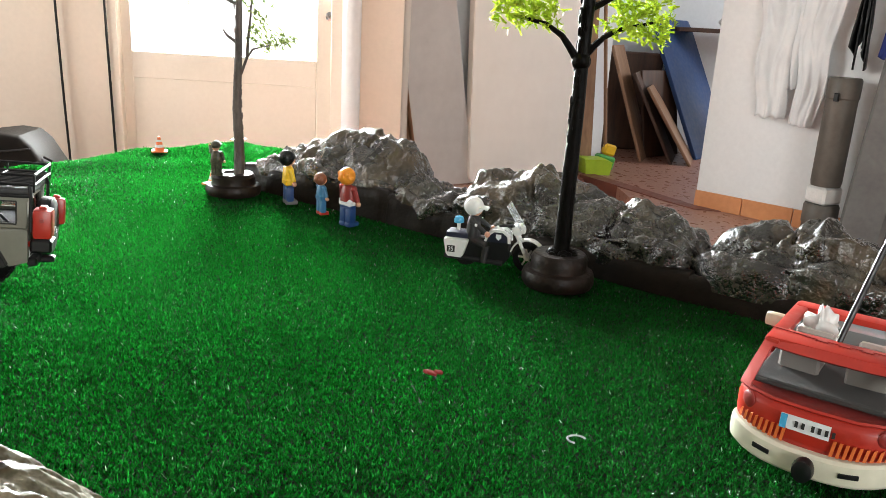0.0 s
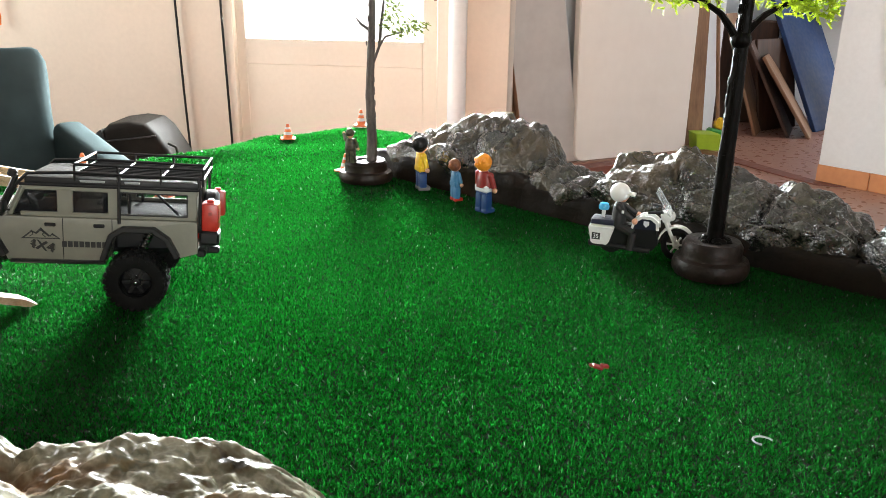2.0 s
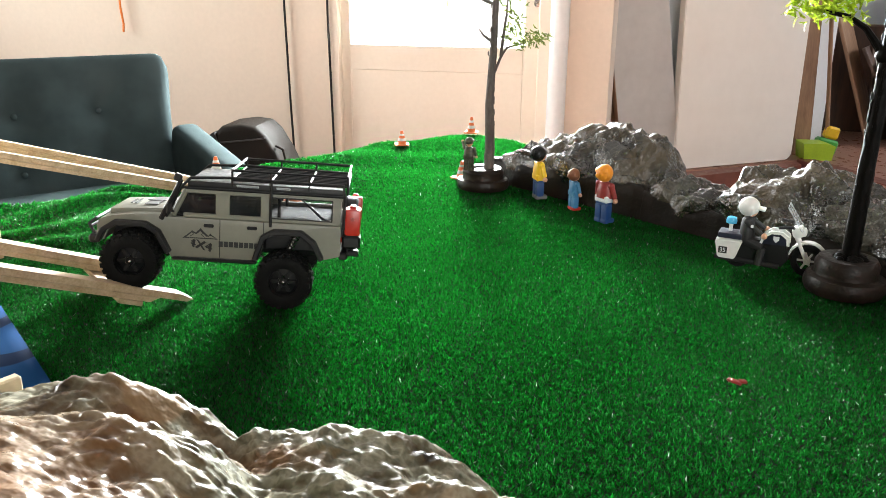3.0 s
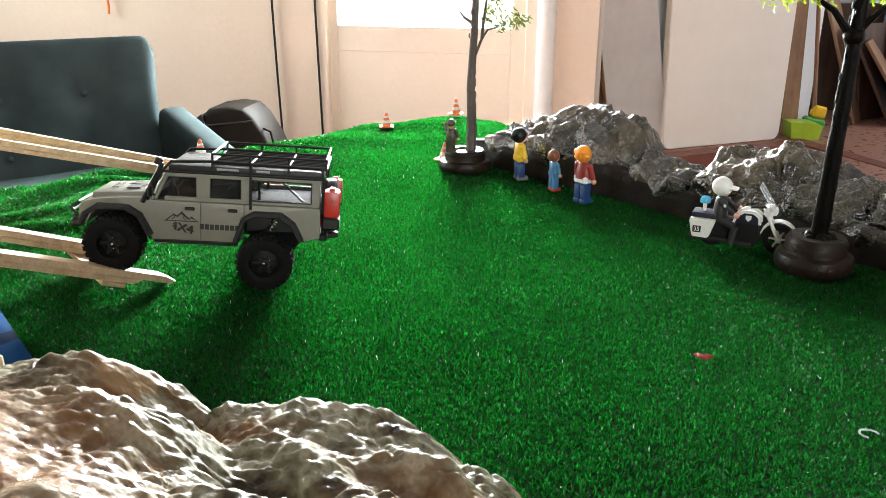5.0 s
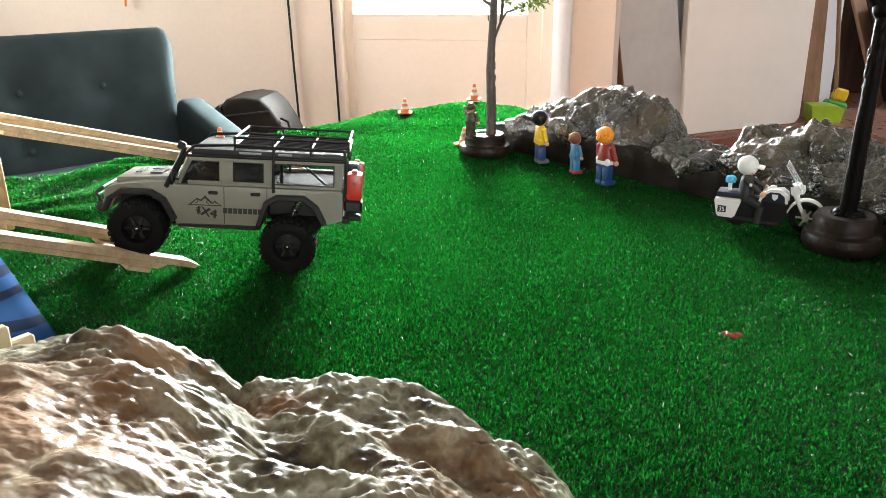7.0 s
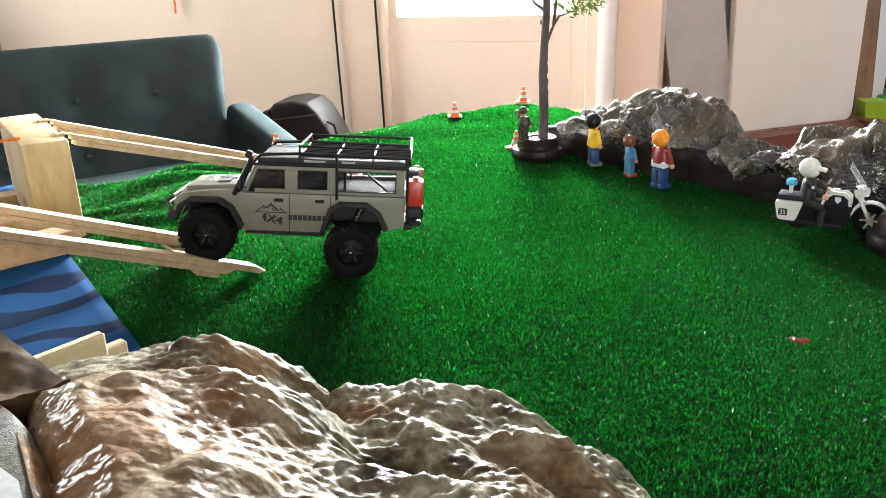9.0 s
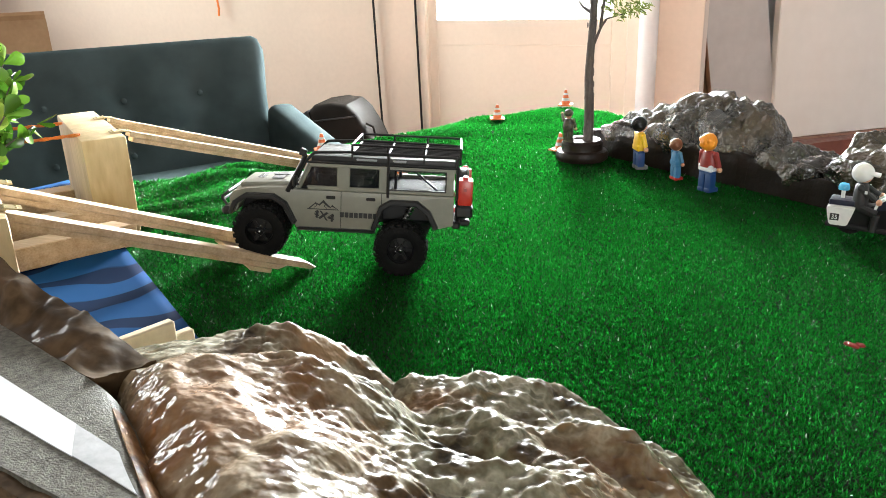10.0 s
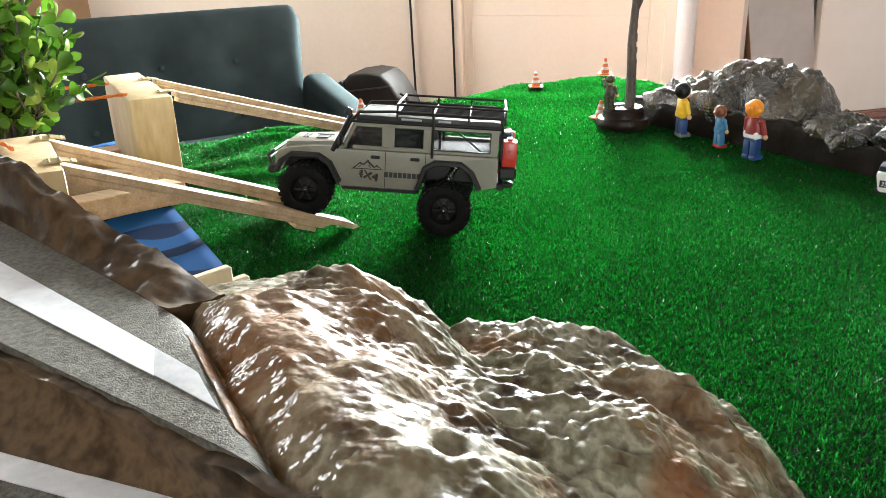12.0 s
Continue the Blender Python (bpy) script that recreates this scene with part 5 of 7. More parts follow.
        tube(bm, (0.1015, s * 0.043, 0.077), (0.1035, s * 0.0495, 0.079), 0.001)
        part("mirror", bm, BLACK, car)
        bm = bmesh.new()
        ball(bm, (0.1695, s * 0.030, 0.0585), 0.0055, (0.35, 1, 1), n=16)
        part("headlight", bm, CLEAR, car)
        bm = bmesh.new()
        ball(bm, (-0.0505, s * 0.037, 0.058), 0.0028, (0.35, 1, 1), n=10)
        part("tail_light", bm, RED, car)
        # letters of the model name as bars, and the mountain decal
        bm = bmesh.new()
        for k in range(8):
            box(bm, (0.0037, 0.0006, 0.0050), pose(0.0590 - k * 0.0046, s * 0.0434, 0.0488))
        part("name_bars", bm, INK, car, "row of black bars")
        bm = bmesh.new()
        prism(bm, [(0.062, 0.0505), (0.068, 0.0550), (0.0705, 0.0535), (0.0775, 0.0600), (0.0815, 0.0560), (0.085, 0.0575), (0.0915, 0.0520), (0.0935, 0.0505)], 0.0006, pose(0, s * 0.0433, 0.0024))
        part("mountain_decal", bm, INK, car, "black mountain outline")
        bm = bmesh.new()
        prism(bm, [(0.0635, 0.0515), (0.069, 0.0540), (0.0715, 0.0525), (0.0775, 0.0575), (0.081, 0.0545), (0.085, 0.0560), (0.090, 0.0515)], 0.0004, pose(0, s * 0.0437, 0.0024))
        part("mountain_fill", bm, CARPAINT, car)
        for k in (-0.0004, 0.0004):
            m = Matrix(((-s * 1.25, -s * 0.35, 0, 0.077 + k), (0, 0, s, s * 0.0442), (0, 1, 0, 0.0468 + k), (0, 0, 0, 1)))
            words("lettering", "4X4", 0.0104, INK, m, car, 0.0003)
        bm = bmesh.new()
        for pts in ([(0.0775, 0.0602), (0.0745, 0.0560), (0.0765, 0.0545), (0.0735, 0.0520)], [(0.068, 0.0555), (0.0705, 0.0525)], [(0.085, 0.0578), (0.0835, 0.0545), (0.0865, 0.0525)]):
            for (xa, za), (xb, zb) in zip(pts, pts[1:]):
                tube(bm, (xa, s * 0.0436, za + 0.0024), (xb, s * 0.0436, zb + 0.0024), 0.0005, n=5)
        part("mountain_ridge", bm, INK, car)
    bm = bmesh.new()
    box(bm, (0.141, 0.081, 0.0075), pose(0.0195, 0, 0.1022), 0.0025, segments=2)
    part("roof", bm, DARKGREY, car, "dark roof")
    bm = bmesh.new()
    prism(bm, [(0.1045, 0.0755), (0.1055, 0.0755), (0.0930, 0.0980), (0.0920, 0.0980)], 0.076)
    part("windscreen", bm, TINT, car)
    bm = bmesh.new()
    box(bm, (0.004, 0.078, 0.004), pose(-0.0475, 0, 0.0968), 0.0006)
    box(bm, (0.004, 0.078, 0.004), pose(-0.0475, 0, 0.0742), 0.0006)
    for y in (-0.033, 0.033):
        box(bm, (0.004, 0.012, 0.021), pose(-0.0475, y, 0.0855), 0.0006)
    part("rear_door", bm, CARPAINT, car)
    bm = bmesh.new()
    box(bm, (0.0008, 0.054, 0.0195), pose(-0.0475, 0, 0.0855))
    part("rear_window", bm, TINT, car)
    # interior
    bm = bmesh.new()
    box(bm, (0.150, 0.078, 0.0012), pose(0.027, 0, 0.0727))
    part("cabin_floor", bm, RUBBER, car, "black cabin floor")
    bm = bmesh.new()
    box(bm, (0.138, 0.077, 0.0012), pose(0.0195, 0, 0.0980))
    part("headlining", bm, BLACK, car)
    for x in (0.072, 0.036):
        for y in (-0.019, 0.019):
            bm = bmesh.new()
            box(bm, (0.016, 0.022, 0.006), pose(x, y, 0.0745), 0.002)
            box(bm, (0.006, 0.022, 0.016), pose(x - 0.008, y, 0.0825, 0, -12), 0.002)
            part("seat", bm, BLACK, car)
    bm = bmesh.new()
    pipe(bm, [(0.008, -0.034, 0.073), (0.008, -0.034, 0.094), (0.008, 0.034, 0.094), (0.008, 0.034, 0.073)], 0.0014)
    pipe(bm, [(0.008, -0.034, 0.094), (-0.035, 0.034, 0.074)], 0.0012)
    part("roll_bar", bm, BLACK, car)
    bm = bmesh.new()
    box(bm, (0.006, 0.07, 0.012), pose(0.0985, 0, 0.0765), 0.002)
    lathe(bm, [(0.007, 0), (0.0085, 0.0008), (0.007, 0.0016)], 16, pose(0.090, 0.019, 0.080, 0, -60))
    part("dashboard", bm, BLACK, car)
    # rack
    bm = bmesh.new()
    X0, X1, Y0, ZB, ZT = -0.0545, 0.0500, 0.0405, 0.1090, 0.1175
    tube(bm, (X1, -Y0, ZB), (X1, Y0, ZB), 0.0012, n=8)
    rack = part("roof_rack", bm, BLACK, car, "black metal roof rack")
    for a, b in (((X0, -Y0, ZB), (X1, -Y0, ZB)), ((X0, Y0, ZB), (X1, Y0, ZB)), ((X0, -Y0, ZB), (X0, Y0, ZB)), ((X0, -Y0, ZT), (X1, -Y0, ZT)),
                 ((X0, Y0, ZT), (X1, Y0, ZT)), ((X0, -Y0, ZT), (X0, Y0, ZT)), ((X1, -Y0, ZT), (X1, Y0, ZT))):
        bm = bmesh.new()
        tube(bm, a, b, 0.0012, n=8)
        part("rail", bm, BLACK, rack)
    bm = bmesh.new()
    tube(bm, (X0, 0, 0), (X1, 0, 0), 0.0009, n=6)
    slat_me = mesh_of("slat", bm, BLACK)
    for k in range(9):
        shared("slat", slat_me, pose(0, -0.032 + k * 0.008, ZB), rack)
    bm = bmesh.new()
    tube(bm, (0, -Y0, 0), (0, Y0, 0), 0.0011, n=6)
    bar_me = mesh_of("crossbar", bm, BLACK)
    for x in (-0.0195, 0.0155):
        shared("crossbar", bar_me, pose(x, 0, ZB), rack)
    bm = bmesh.new()
    tube(bm, (0, 0, ZB - 0.006), (0, 0, ZT), 0.0011, n=6)
    post_me = mesh_of("post", bm, BLACK)
    for x in (X0, -0.0195, 0.0155, X1):
        for y in (-Y0, Y0):
            shared("post", post_me, pose(x, y, 0), rack)
    # rear load
    bm = bmesh.new()
    lathe(bm, [(0.001, 0.0), (0.0235, 0.0), (0.0255, 0.002), (0.0255, 0.0105), (0.0225, 0.0125), (0.001, 0.0125)], 36, pose(-0.0515, -0.008, 0.0665, 0, -90))
    spare = part("spare_wheel", bm, BLACK, car, "spare wheel in a black cover")
    bm = bmesh.new()
    lathe(bm, [(0.001, 0.0), (0.0068, 0.0), (0.0068, 0.0005), (0.001, 0.0005)], 28, pose(-0.0640, -0.008, 0.0610, 0, -90) @ Matrix.Diagonal((0.62, 1, 1, 1)))
    part("badge", bm, PAPER, spare, "white oval badge")
    bm = bmesh.new()
    lathe(bm, [(0.001, 0.0), (0.0058, 0.0), (0.0058, 0.0004), (0.001, 0.0004)], 28, pose(-0.0646, -0.008, 0.0610, 0, -90) @ Matrix.Diagonal((0.58, 1, 1, 1)))
    part("badge_field", bm, INK, spare)
    bm = bmesh.new()
    for z in (0.0622, 0.0598):
        box(bm, (0.0004, 0.0062, 0.0012), pose(-0.0652, -0.008, z))
    part("badge_bars", bm, PAPER, spare, "two white bars")
    for y, h in ((0.0315, 0.0), (-0.042, -0.002)):
        bm = bmesh.new()
        box(bm, (0.015, 0.0195 if y > 0 else 0.008, 0.0255), pose(-0.0605, y, 0.0755 + h), 0.003, segments=2)
        box(bm, (0.006, 0.010 if y > 0 else 0.004, 0.003), pose(-0.0605, y, 0.0892 + h), 0.001)
        can = part("fuel_can", bm, RED, car, "red fuel can")
        bm = bmesh.new()
        tube(bm, (-0.0605, y + 0.0096, 0.079 + h), (-0.0605, y + 0.0106, 0.079 + h), 0.0018)
        part("cap", bm, MAROON, can)
    bm = bmesh.new()
    box(bm, (0.017, 0.023, 0.012), pose(-0.0600, 0.0315, 0.0570), 0.002)
    part("can_holder", bm, BLACK, car)
    bm = bmesh.new()
    box(bm, (0.0006, 0.014, 0.006), pose(-0.0508, 0.0315, 0.0500), 0.0)
    plate = part("label_plate", bm, PAPER, car, "small white plate with dark bars")
    bm = bmesh.new()
    for z in (0.0514, 0.0488):
        box(bm, (0.0004, 0.011, 0.0014), pose(-0.0514, 0.0315, z))
    part("plate_bars", bm, INK, plate)
    bm = bmesh.new()
    box(bm, (0.008, 0.08, 0.007), pose(-0.0530, 0, 0.0425), 0.0015)
    box(bm, (0.014, 0.010, 0.006), pose(-0.0600, 0.012, 0.0400), 0.0015)
    part("rear_bumper", bm, BLACK, car)
    bm = bmesh.new()
    box(bm, (0.009, 0.086, 0.008), pose(0.1730, 0, 0.0470), 0.002)
    part("front_bumper", bm, BLACK, car)
    bm = bmesh.new()
    pipe(bm, [(0.1730, -0.036, 0.0500), (0.1790, -0.034, 0.0590), (0.1740, -0.030, 0.0635), (0.1740, 0.030, 0.0635), (0.1790, 0.034, 0.0590), (0.1730, 0.036, 0.0500)], 0.0014)
    pipe(bm, [(0.1785, -0.034, 0.0560), (0.1785, 0.034, 0.0560)], 0.0012)
    part("bull_bar", bm, DARKGREY, car, "dark metal bull bar")
    bm = bmesh.new()
    for k in range(5):
        box(bm, (0.0012, 0.034, 0.0016), pose(0.1697, 0, 0.0515 + k * 0.0030))
    part("grille", bm, BLACK, car)
    # underside
    bm = bmesh.new()
    box(bm, (0.18, 0.030, 0.008), pose(0.064, 0, 0.0395), 0.002)
    box(bm, (0.050, 0.040, 0.010), pose(0.066, 0, 0.0340), 0.002)
    part("chassis", bm, BLACK, car)
    for x, az in ((0.0, 0.020), (0.1370, 0.0324)):
        bm = bmesh.new()
        tube(bm, (x, -0.042, az), (x, 0.042, az), 0.0042)
        ball(bm, (x, 0.008, az), 0.0085)
        part("axle", bm, BLACK, car)
        for s in (1, -1):
            bm = bmesh.new()
            tube(bm, (x + 0.004, s * 0.026, 0.030), (x - 0.012, s * 0.029, 0.0640), 0.0026)
            for k in range(7):
                tube(bm, (x + 0.001 - 0.0016 * k, s * (0.0268 + 0.0003 * k), 0.0370 + 0.0034 * k), (x + 0.0005 - 0.0016 * k, s * (0.0268 + 0.0003 * k), 0.0382 + 0.0034 * k), 0.0042)
            part("shock_absorber", bm, CHROME, car, "bright coil spring")
    bm = bmesh.new()
    for s in (1, -1):
        tube(bm, (0.006, s * 0.024, 0.030), (0.060, s * 0.014, 0.036), 0.0016)
        tube(bm, (0.137, s * 0.024, 0.030), (0.086, s * 0.014, 0.036), 0.0016)
    part("links", bm, CHROME, car)
    # the suspension is stretched at the rear and squeezed at the front
    for x, z in ((0.0, 0.0262 - 0.0062), (0.1370, 0.0262 + 0.0062)):
        for s in (1, -1):
            wheel(car, Matrix.Translation((x, s * 0.0470, z)), s)
    for x in (-0.002, 0.138):
        bm = bmesh.new()
        box(bm, (0.052, 0.040, 0.026), pose(x, 0, 0.0515), 0.003)
        part("wheel_well", bm, BLACK, car)
    # the stretched springs tip the shell over its axles
    tip = Matrix.Translation((0, 0, 0.0345)) @ Matrix.Rotation(radians(4.0), 4, "X") @ Matrix.Translation((0, 0, -0.0370))
    for ob in car.children:
        if ob.name.split(".")[0] not in ("wheel", "axle", "shock_absorber", "links"):
            ob.matrix_basis = tip @ ob.matrix_basis
    return car


# the rear axle stands on the turf, the front wheels a little way up the ramp
HEAD, CLIMB, SAG = radians(199), radians(4.5), 0.0062
rot = Matrix.Rotation(HEAD, 4, "Z") @ Matrix.Rotation(-CLIMB, 4, "Y")
near_rear = Vector((-0.326, 0.603, 0.000))
offroad_car(Matrix.Translation(near_rear - rot.to_3x3() @ Vector((-0.001, 0.050, -SAG))) @ rot @ Matrix.Diagonal((0.97, 0.97, 0.97, 1)))


# ---- trees ----
def limb(bm, pts, r0, r1, n=9, wob=0.0):
    k = len(pts) - 1
    for i, (a, b) in enumerate(zip(pts, pts[1:])):
        ra, rb = r0 + (r1 - r0) * i / k, r0 + (r1 - r0) * (i + 1) / k
        tube(bm, a, b, ra, rb, n)
        ball(bm, b, rb, n=8)


def sprigs(bm, centres, count, spread, size, rnd):
    """Small forked needle sprays round points."""
    for c in centres:
        for _ in range(count):
            p = Vector(c) + Vector((rnd.gauss(0, spread), rnd.gauss(0, spread * 0.8), rnd.gauss(0, spread * 0.55)))
            way = Vector((rnd.gauss(0, 1), rnd.gauss(0, 1), rnd.gauss(0, 0.7))).normalized()
            side = way.cross(Vector((rnd.random(), rnd.random(), rnd.random()))).normalized()
            for k in range(5):
                f = way + side * (k - 2) * 0.55
                f.normalize()
                base = p + way * size * 0.25 * abs(k - 2)
                w = f.cross(side).normalized() * size * 0.17
                tip = base + f * size * rnd.uniform(0.7, 1.2)
                v = [bm.verts.new(q) for q in (base - w, base + w, tip + w * 0.6, tip - w * 0.6)]
                bm.faces.new(v)


def tree_disc(bm, r, h):
    lathe(bm, [(r * 0.94, 0), (r, h * 0.12), (r * 1.01, h * 0.3), (r * 0.96, h * 0.46), (r * 0.80, h * 0.52), (r * 0.78, h * 0.62), (r * 0.79, h * 0.84), (r * 0.70, h), (r * 0.40, h * 1.0), (r * 0.34, h * 0.93)], 36)


def near_tree():
    rnd = random.Random(3)
    t = thing("model_tree", pose(0.178, 0.790, 0), "model tree with black trunk and lime foliage on a brown disc", "model tree", group="model trees")
    bm = bmesh.new()
    tree_disc(bm, 0.0368, 0.034)
    part("disc", bm, DISC, t, "stepped dark brown round foot")
    bm = bmesh.new()
    pts = [(0.001, 0, 0.025), (0.0015, 0, 0.07), (0.002, 0, 0.119), (0.003, 0, 0.17), (0.003, 0, 0.223), (0.004, 0, 0.28), (0.005, 0.004, 0.36), (0.002, 0.008, 0.43)]
    limb(bm, pts, 0.0085, 0.0048, 12)
    for _ in range(240):
        z = rnd.uniform(0.03, 0.4)
        a = rnd.uniform(0, 6.28)
        r = 0.0081 - 0.0035 * z / 0.43
        ball(bm, (0.002 + r * math.cos(a) * 0.9, r * math.sin(a) * 0.9, z), 0.0013, (1, 1, rnd.uniform(1.5, 4.5)), n=6)
    ball(bm, (0.002, 0, 0.224), 0.0095, (1, 1, 1.0), n=10)
    for _ in range(26):
        a, d = rnd.uniform(0, 6.28), rnd.uniform(0.006, 0.015)
        ball(bm, (0.001 + d * math.cos(a), d * math.sin(a), 0.0335), rnd.uniform(0.003, 0.0052), (1, 1, 0.55 + 0.9 * (0.015 - d) / 0.009), n=8)
    part("trunk", bm, BARK, t, "knobbly black painted trunk")
    crown = []
    for pts in ([(0, 0, 0.222), (-0.010, 0, 0.236), (-0.018, 0, 0.246), (-0.034, -0.004, 0.256), (-0.062, -0.008, 0.262)],
                [(0, 0, 0.222), (0.012, 0, 0.238), (0.020, 0, 0.246), (0.034, 0.004, 0.254), (0.066, 0.008, 0.262)],
                [(0.002, 0, 0.27), (0.018, 0.006, 0.278), (0.034, 0.012, 0.288), (0.060, 0.02, 0.300)],
                [(0.003, 0, 0.30), (-0.02, 0.01, 0.325), (-0.05, 0.02, 0.345)],
                [(0.003, 0, 0.33), (0.02, -0.03, 0.35), (0.04, -0.05, 0.37)],
                [(0.003, 0, 0.36), (-0.03, -0.02, 0.39), (-0.05, -0.03, 0.41)],
                [(0.003, 0.006, 0.40), (0.02, 0.01, 0.44), (0.03, 0.01, 0.46)]):
        bm = bmesh.new()
        limb(bm, pts, 0.0040, 0.0016, 8)
        part("branch", bm, BARK, t)
        crown.append(pts[-1])
    bm = bmesh.new()
    left = [(-0.040, -0.004, 0.262), (-0.055, -0.006, 0.264), (-0.072, -0.008, 0.262), (-0.050, 0.0, 0.274), (-0.066, 0.0, 0.276), (-0.035, 0.004, 0.272)]
    right = [(0.034, 0.004, 0.260), (0.050, 0.006, 0.256), (0.066, 0.006, 0.250), (0.074, 0.008, 0.262), (0.052, 0.01, 0.268), (0.040, 0.01, 0.276), (0.068, 0.012, 0.276), (0.060, 0.018, 0.292), (0.042, 0.016, 0.292)]
    sprigs(bm, left + right, 33, 0.0086, 0.0068, rnd)
    high = [(-0.05, 0.02, 0.345), (-0.03, 0.015, 0.335), (0.04, -0.05, 0.37), (0.03, -0.03, 0.36), (-0.05, -0.03, 0.41), (0.03, 0.01, 0.46), (0.0, 0.0, 0.45), (0.05, 0.03, 0.33)]
    sprigs(bm, high, 60, 0.014, 0.0075, rnd)
    part("crown", bm, LEAF_LIME, t, "sparse lime green plastic foliage", smooth=180)


def far_tree():
    rnd = random.Random(8)
    t = thing("model_tree", pose(-0.250, 1.113, 0), "model tree with grey-brown trunk and sparse olive foliage", "model tree", group="model trees")
    bm = bmesh.new()
    tree_disc(bm, 0.0385, 0.030)
    part("disc", bm, DISC, t, "stepped dark brown round foot")
    bm = bmesh.new()
    limb(bm, [(0.008, 0, 0.02), (0.009, 0.001, 0.055), (0.0085, 0, 0.09), (0.007, 0, 0.12), (0.008, 0, 0.147), (0.011, 0, 0.20), (0.012, 0, 0.235), (0.013, 0.002, 0.30), (0.014, 0.002, 0.36)], 0.0078, 0.0038, 12)
    for _ in range(70):
        z, a = rnd.uniform(0.03, 0.3), rnd.uniform(0, 6.28)
        r = 0.0086 - 0.0048 * z / 0.36
        ball(bm, (0.0085 + r * math.cos(a) * 0.8, r * math.sin(a) * 0.8, z), 0.0012, (1, 1, rnd.uniform(2, 5)), n=6)
    part("trunk", bm, BARK_GREY, t, "grey-brown trunk")
    for pts in ([(0.005, 0, 0.15), (0.014, 0, 0.170), (0.022, 0, 0.190), (0.030, 0, 0.202), (0.052, 0, 0.208)],
                [(0.022, 0, 0.190), (0.024, 0, 0.215), (0.028, 0, 0.245), (0.030, 0, 0.275)],
                [(0.009, 0, 0.21), (-0.004, 0, 0.218), (-0.010, 0, 0.226)],
                [(0.010, 0, 0.26), (-0.03, 0, 0.275), (-0.06, 0, 0.285)],
                [(0.011, 0, 0.28), (0.04, 0.01, 0.30), (0.06, 0.01, 0.31)]):
        bm = bmesh.new()
        limb(bm, pts, 0.0026, 0.0011, 7)
        part("branch", bm, BARK_GREY, t)
    bm = bmesh.new()
    sprigs(bm, [(0.046, 0, 0.207), (0.058, 0, 0.212), (0.070, 0, 0.214), (0.078, 0, 0.218), (0.062, 0, 0.222), (0.034, 0, 0.228), (0.044, 0, 0.238), (0.036, 0, 0.250), (0.030, 0, 0.216)], 13, 0.0055, 0.0060, rnd)
    sprigs(bm, [(-0.06, 0, 0.285), (-0.04, 0, 0.282), (0.06, 0.01, 0.31), (0.03, 0, 0.30), (0.01, 0, 0.35), (-0.02, 0, 0.34), (0.03, 0, 0.275)], 30, 0.014, 0.0065, rnd)
    part("crown", bm, LEAF_OLIVE, t, "sparse olive green plastic foliage", smooth=180)


near_tree()
far_tree()


# ---- toy figures: one mesh each ----
def toy_figure(name, at, h, torso, legs, skin, hair, label, shoes=None, belt=None, hat=False, raised=False):
    """A stiff toy figure of height h; facing is local -y."""
    k = h / 0.075
    mats = [torso, legs, skin, hair, shoes or legs, belt or torso]
    bm = bmesh.new()
    S = Matrix.Diagonal((k * 0.88, k, k, 1))
    for x in (-0.0062, 0.0062):
        box(bm, (0.0108, 0.0105, 0.022), S @ pose(x, 0, 0.0135), 0.002 * k, 1, 2)
        box(bm, (0.0112, 0.0165, 0.006), S @ pose(x, -0.0022, 0.003), 0.002 * k, 4, 2)
    box(bm, (0.0240, 0.0110, 0.007), S @ pose(0, 0, 0.0255), 0.002 * k, 1)
    box(bm, (0.0256, 0.0136, 0.0100), S @ pose(0, 0, 0.0310), 0.002 * k, 5)
    lathe(bm, [(0.0135, 0.0325), (0.0130, 0.040), (0.0112, 0.0475), (0.0085, 0.0515), (0.004, 0.0530)], 18, S @ Matrix.Diagonal((1, 0.62, 1, 1)), 0)
    for x in (-1, 1):
        up = raised and x > 0
        a = Vector((x * 0.0125, 0, 0.0485))
        b = Vector((x * (0.0225 if up else 0.0170), -0.012 if up else -0.003, 0.058 if up else 0.0330))
        tube(bm, S @ a, S @ b, 0.0038 * k, 0.0034 * k, 10, 0)
        ball(bm, S @ a, 0.0042 * k, mat=0, n=10)
        c = b + (b - a).normalized() * 0.0035
        ball(bm, S @ c, 0.0034 * k, mat=2, n=10)
    tube(bm, S @ Vector((0, 0, 0.051)), S @ Vector((0, 0, 0.055)), 0.004 * k, mat=2)
    ball(bm, (0, 0, 0.0610), 0.0092, (1, 1, 0.96), 2, 18, S)
    if hat:
        ball(bm, (0, 0.0005, 0.0640), 0.0108, (1, 1.02, 0.85), 3, 18, S)
        box(bm, (0.016, 0.010, 0.0022), S @ pose(0, -0.0105, 0.0640), 0.001 * k, 3)
    else:
        ball(bm, (0, 0.0022, 0.0635), 0.0112, (1.02, 0.98, 1.0), 3, 18, S)
        for q in range(10):
            a = q * 0.63
            ball(bm, (0.0085 * math.cos(a), 0.003 + 0.0075 * math.sin(a), 0.064 + 0.003 * math.sin(q * 2.1)), 0.0040, mat=3, n=8, m=S)
    return solid(name, bm, mats, at, label, "toy figure", group="toy figures beside the rocks")


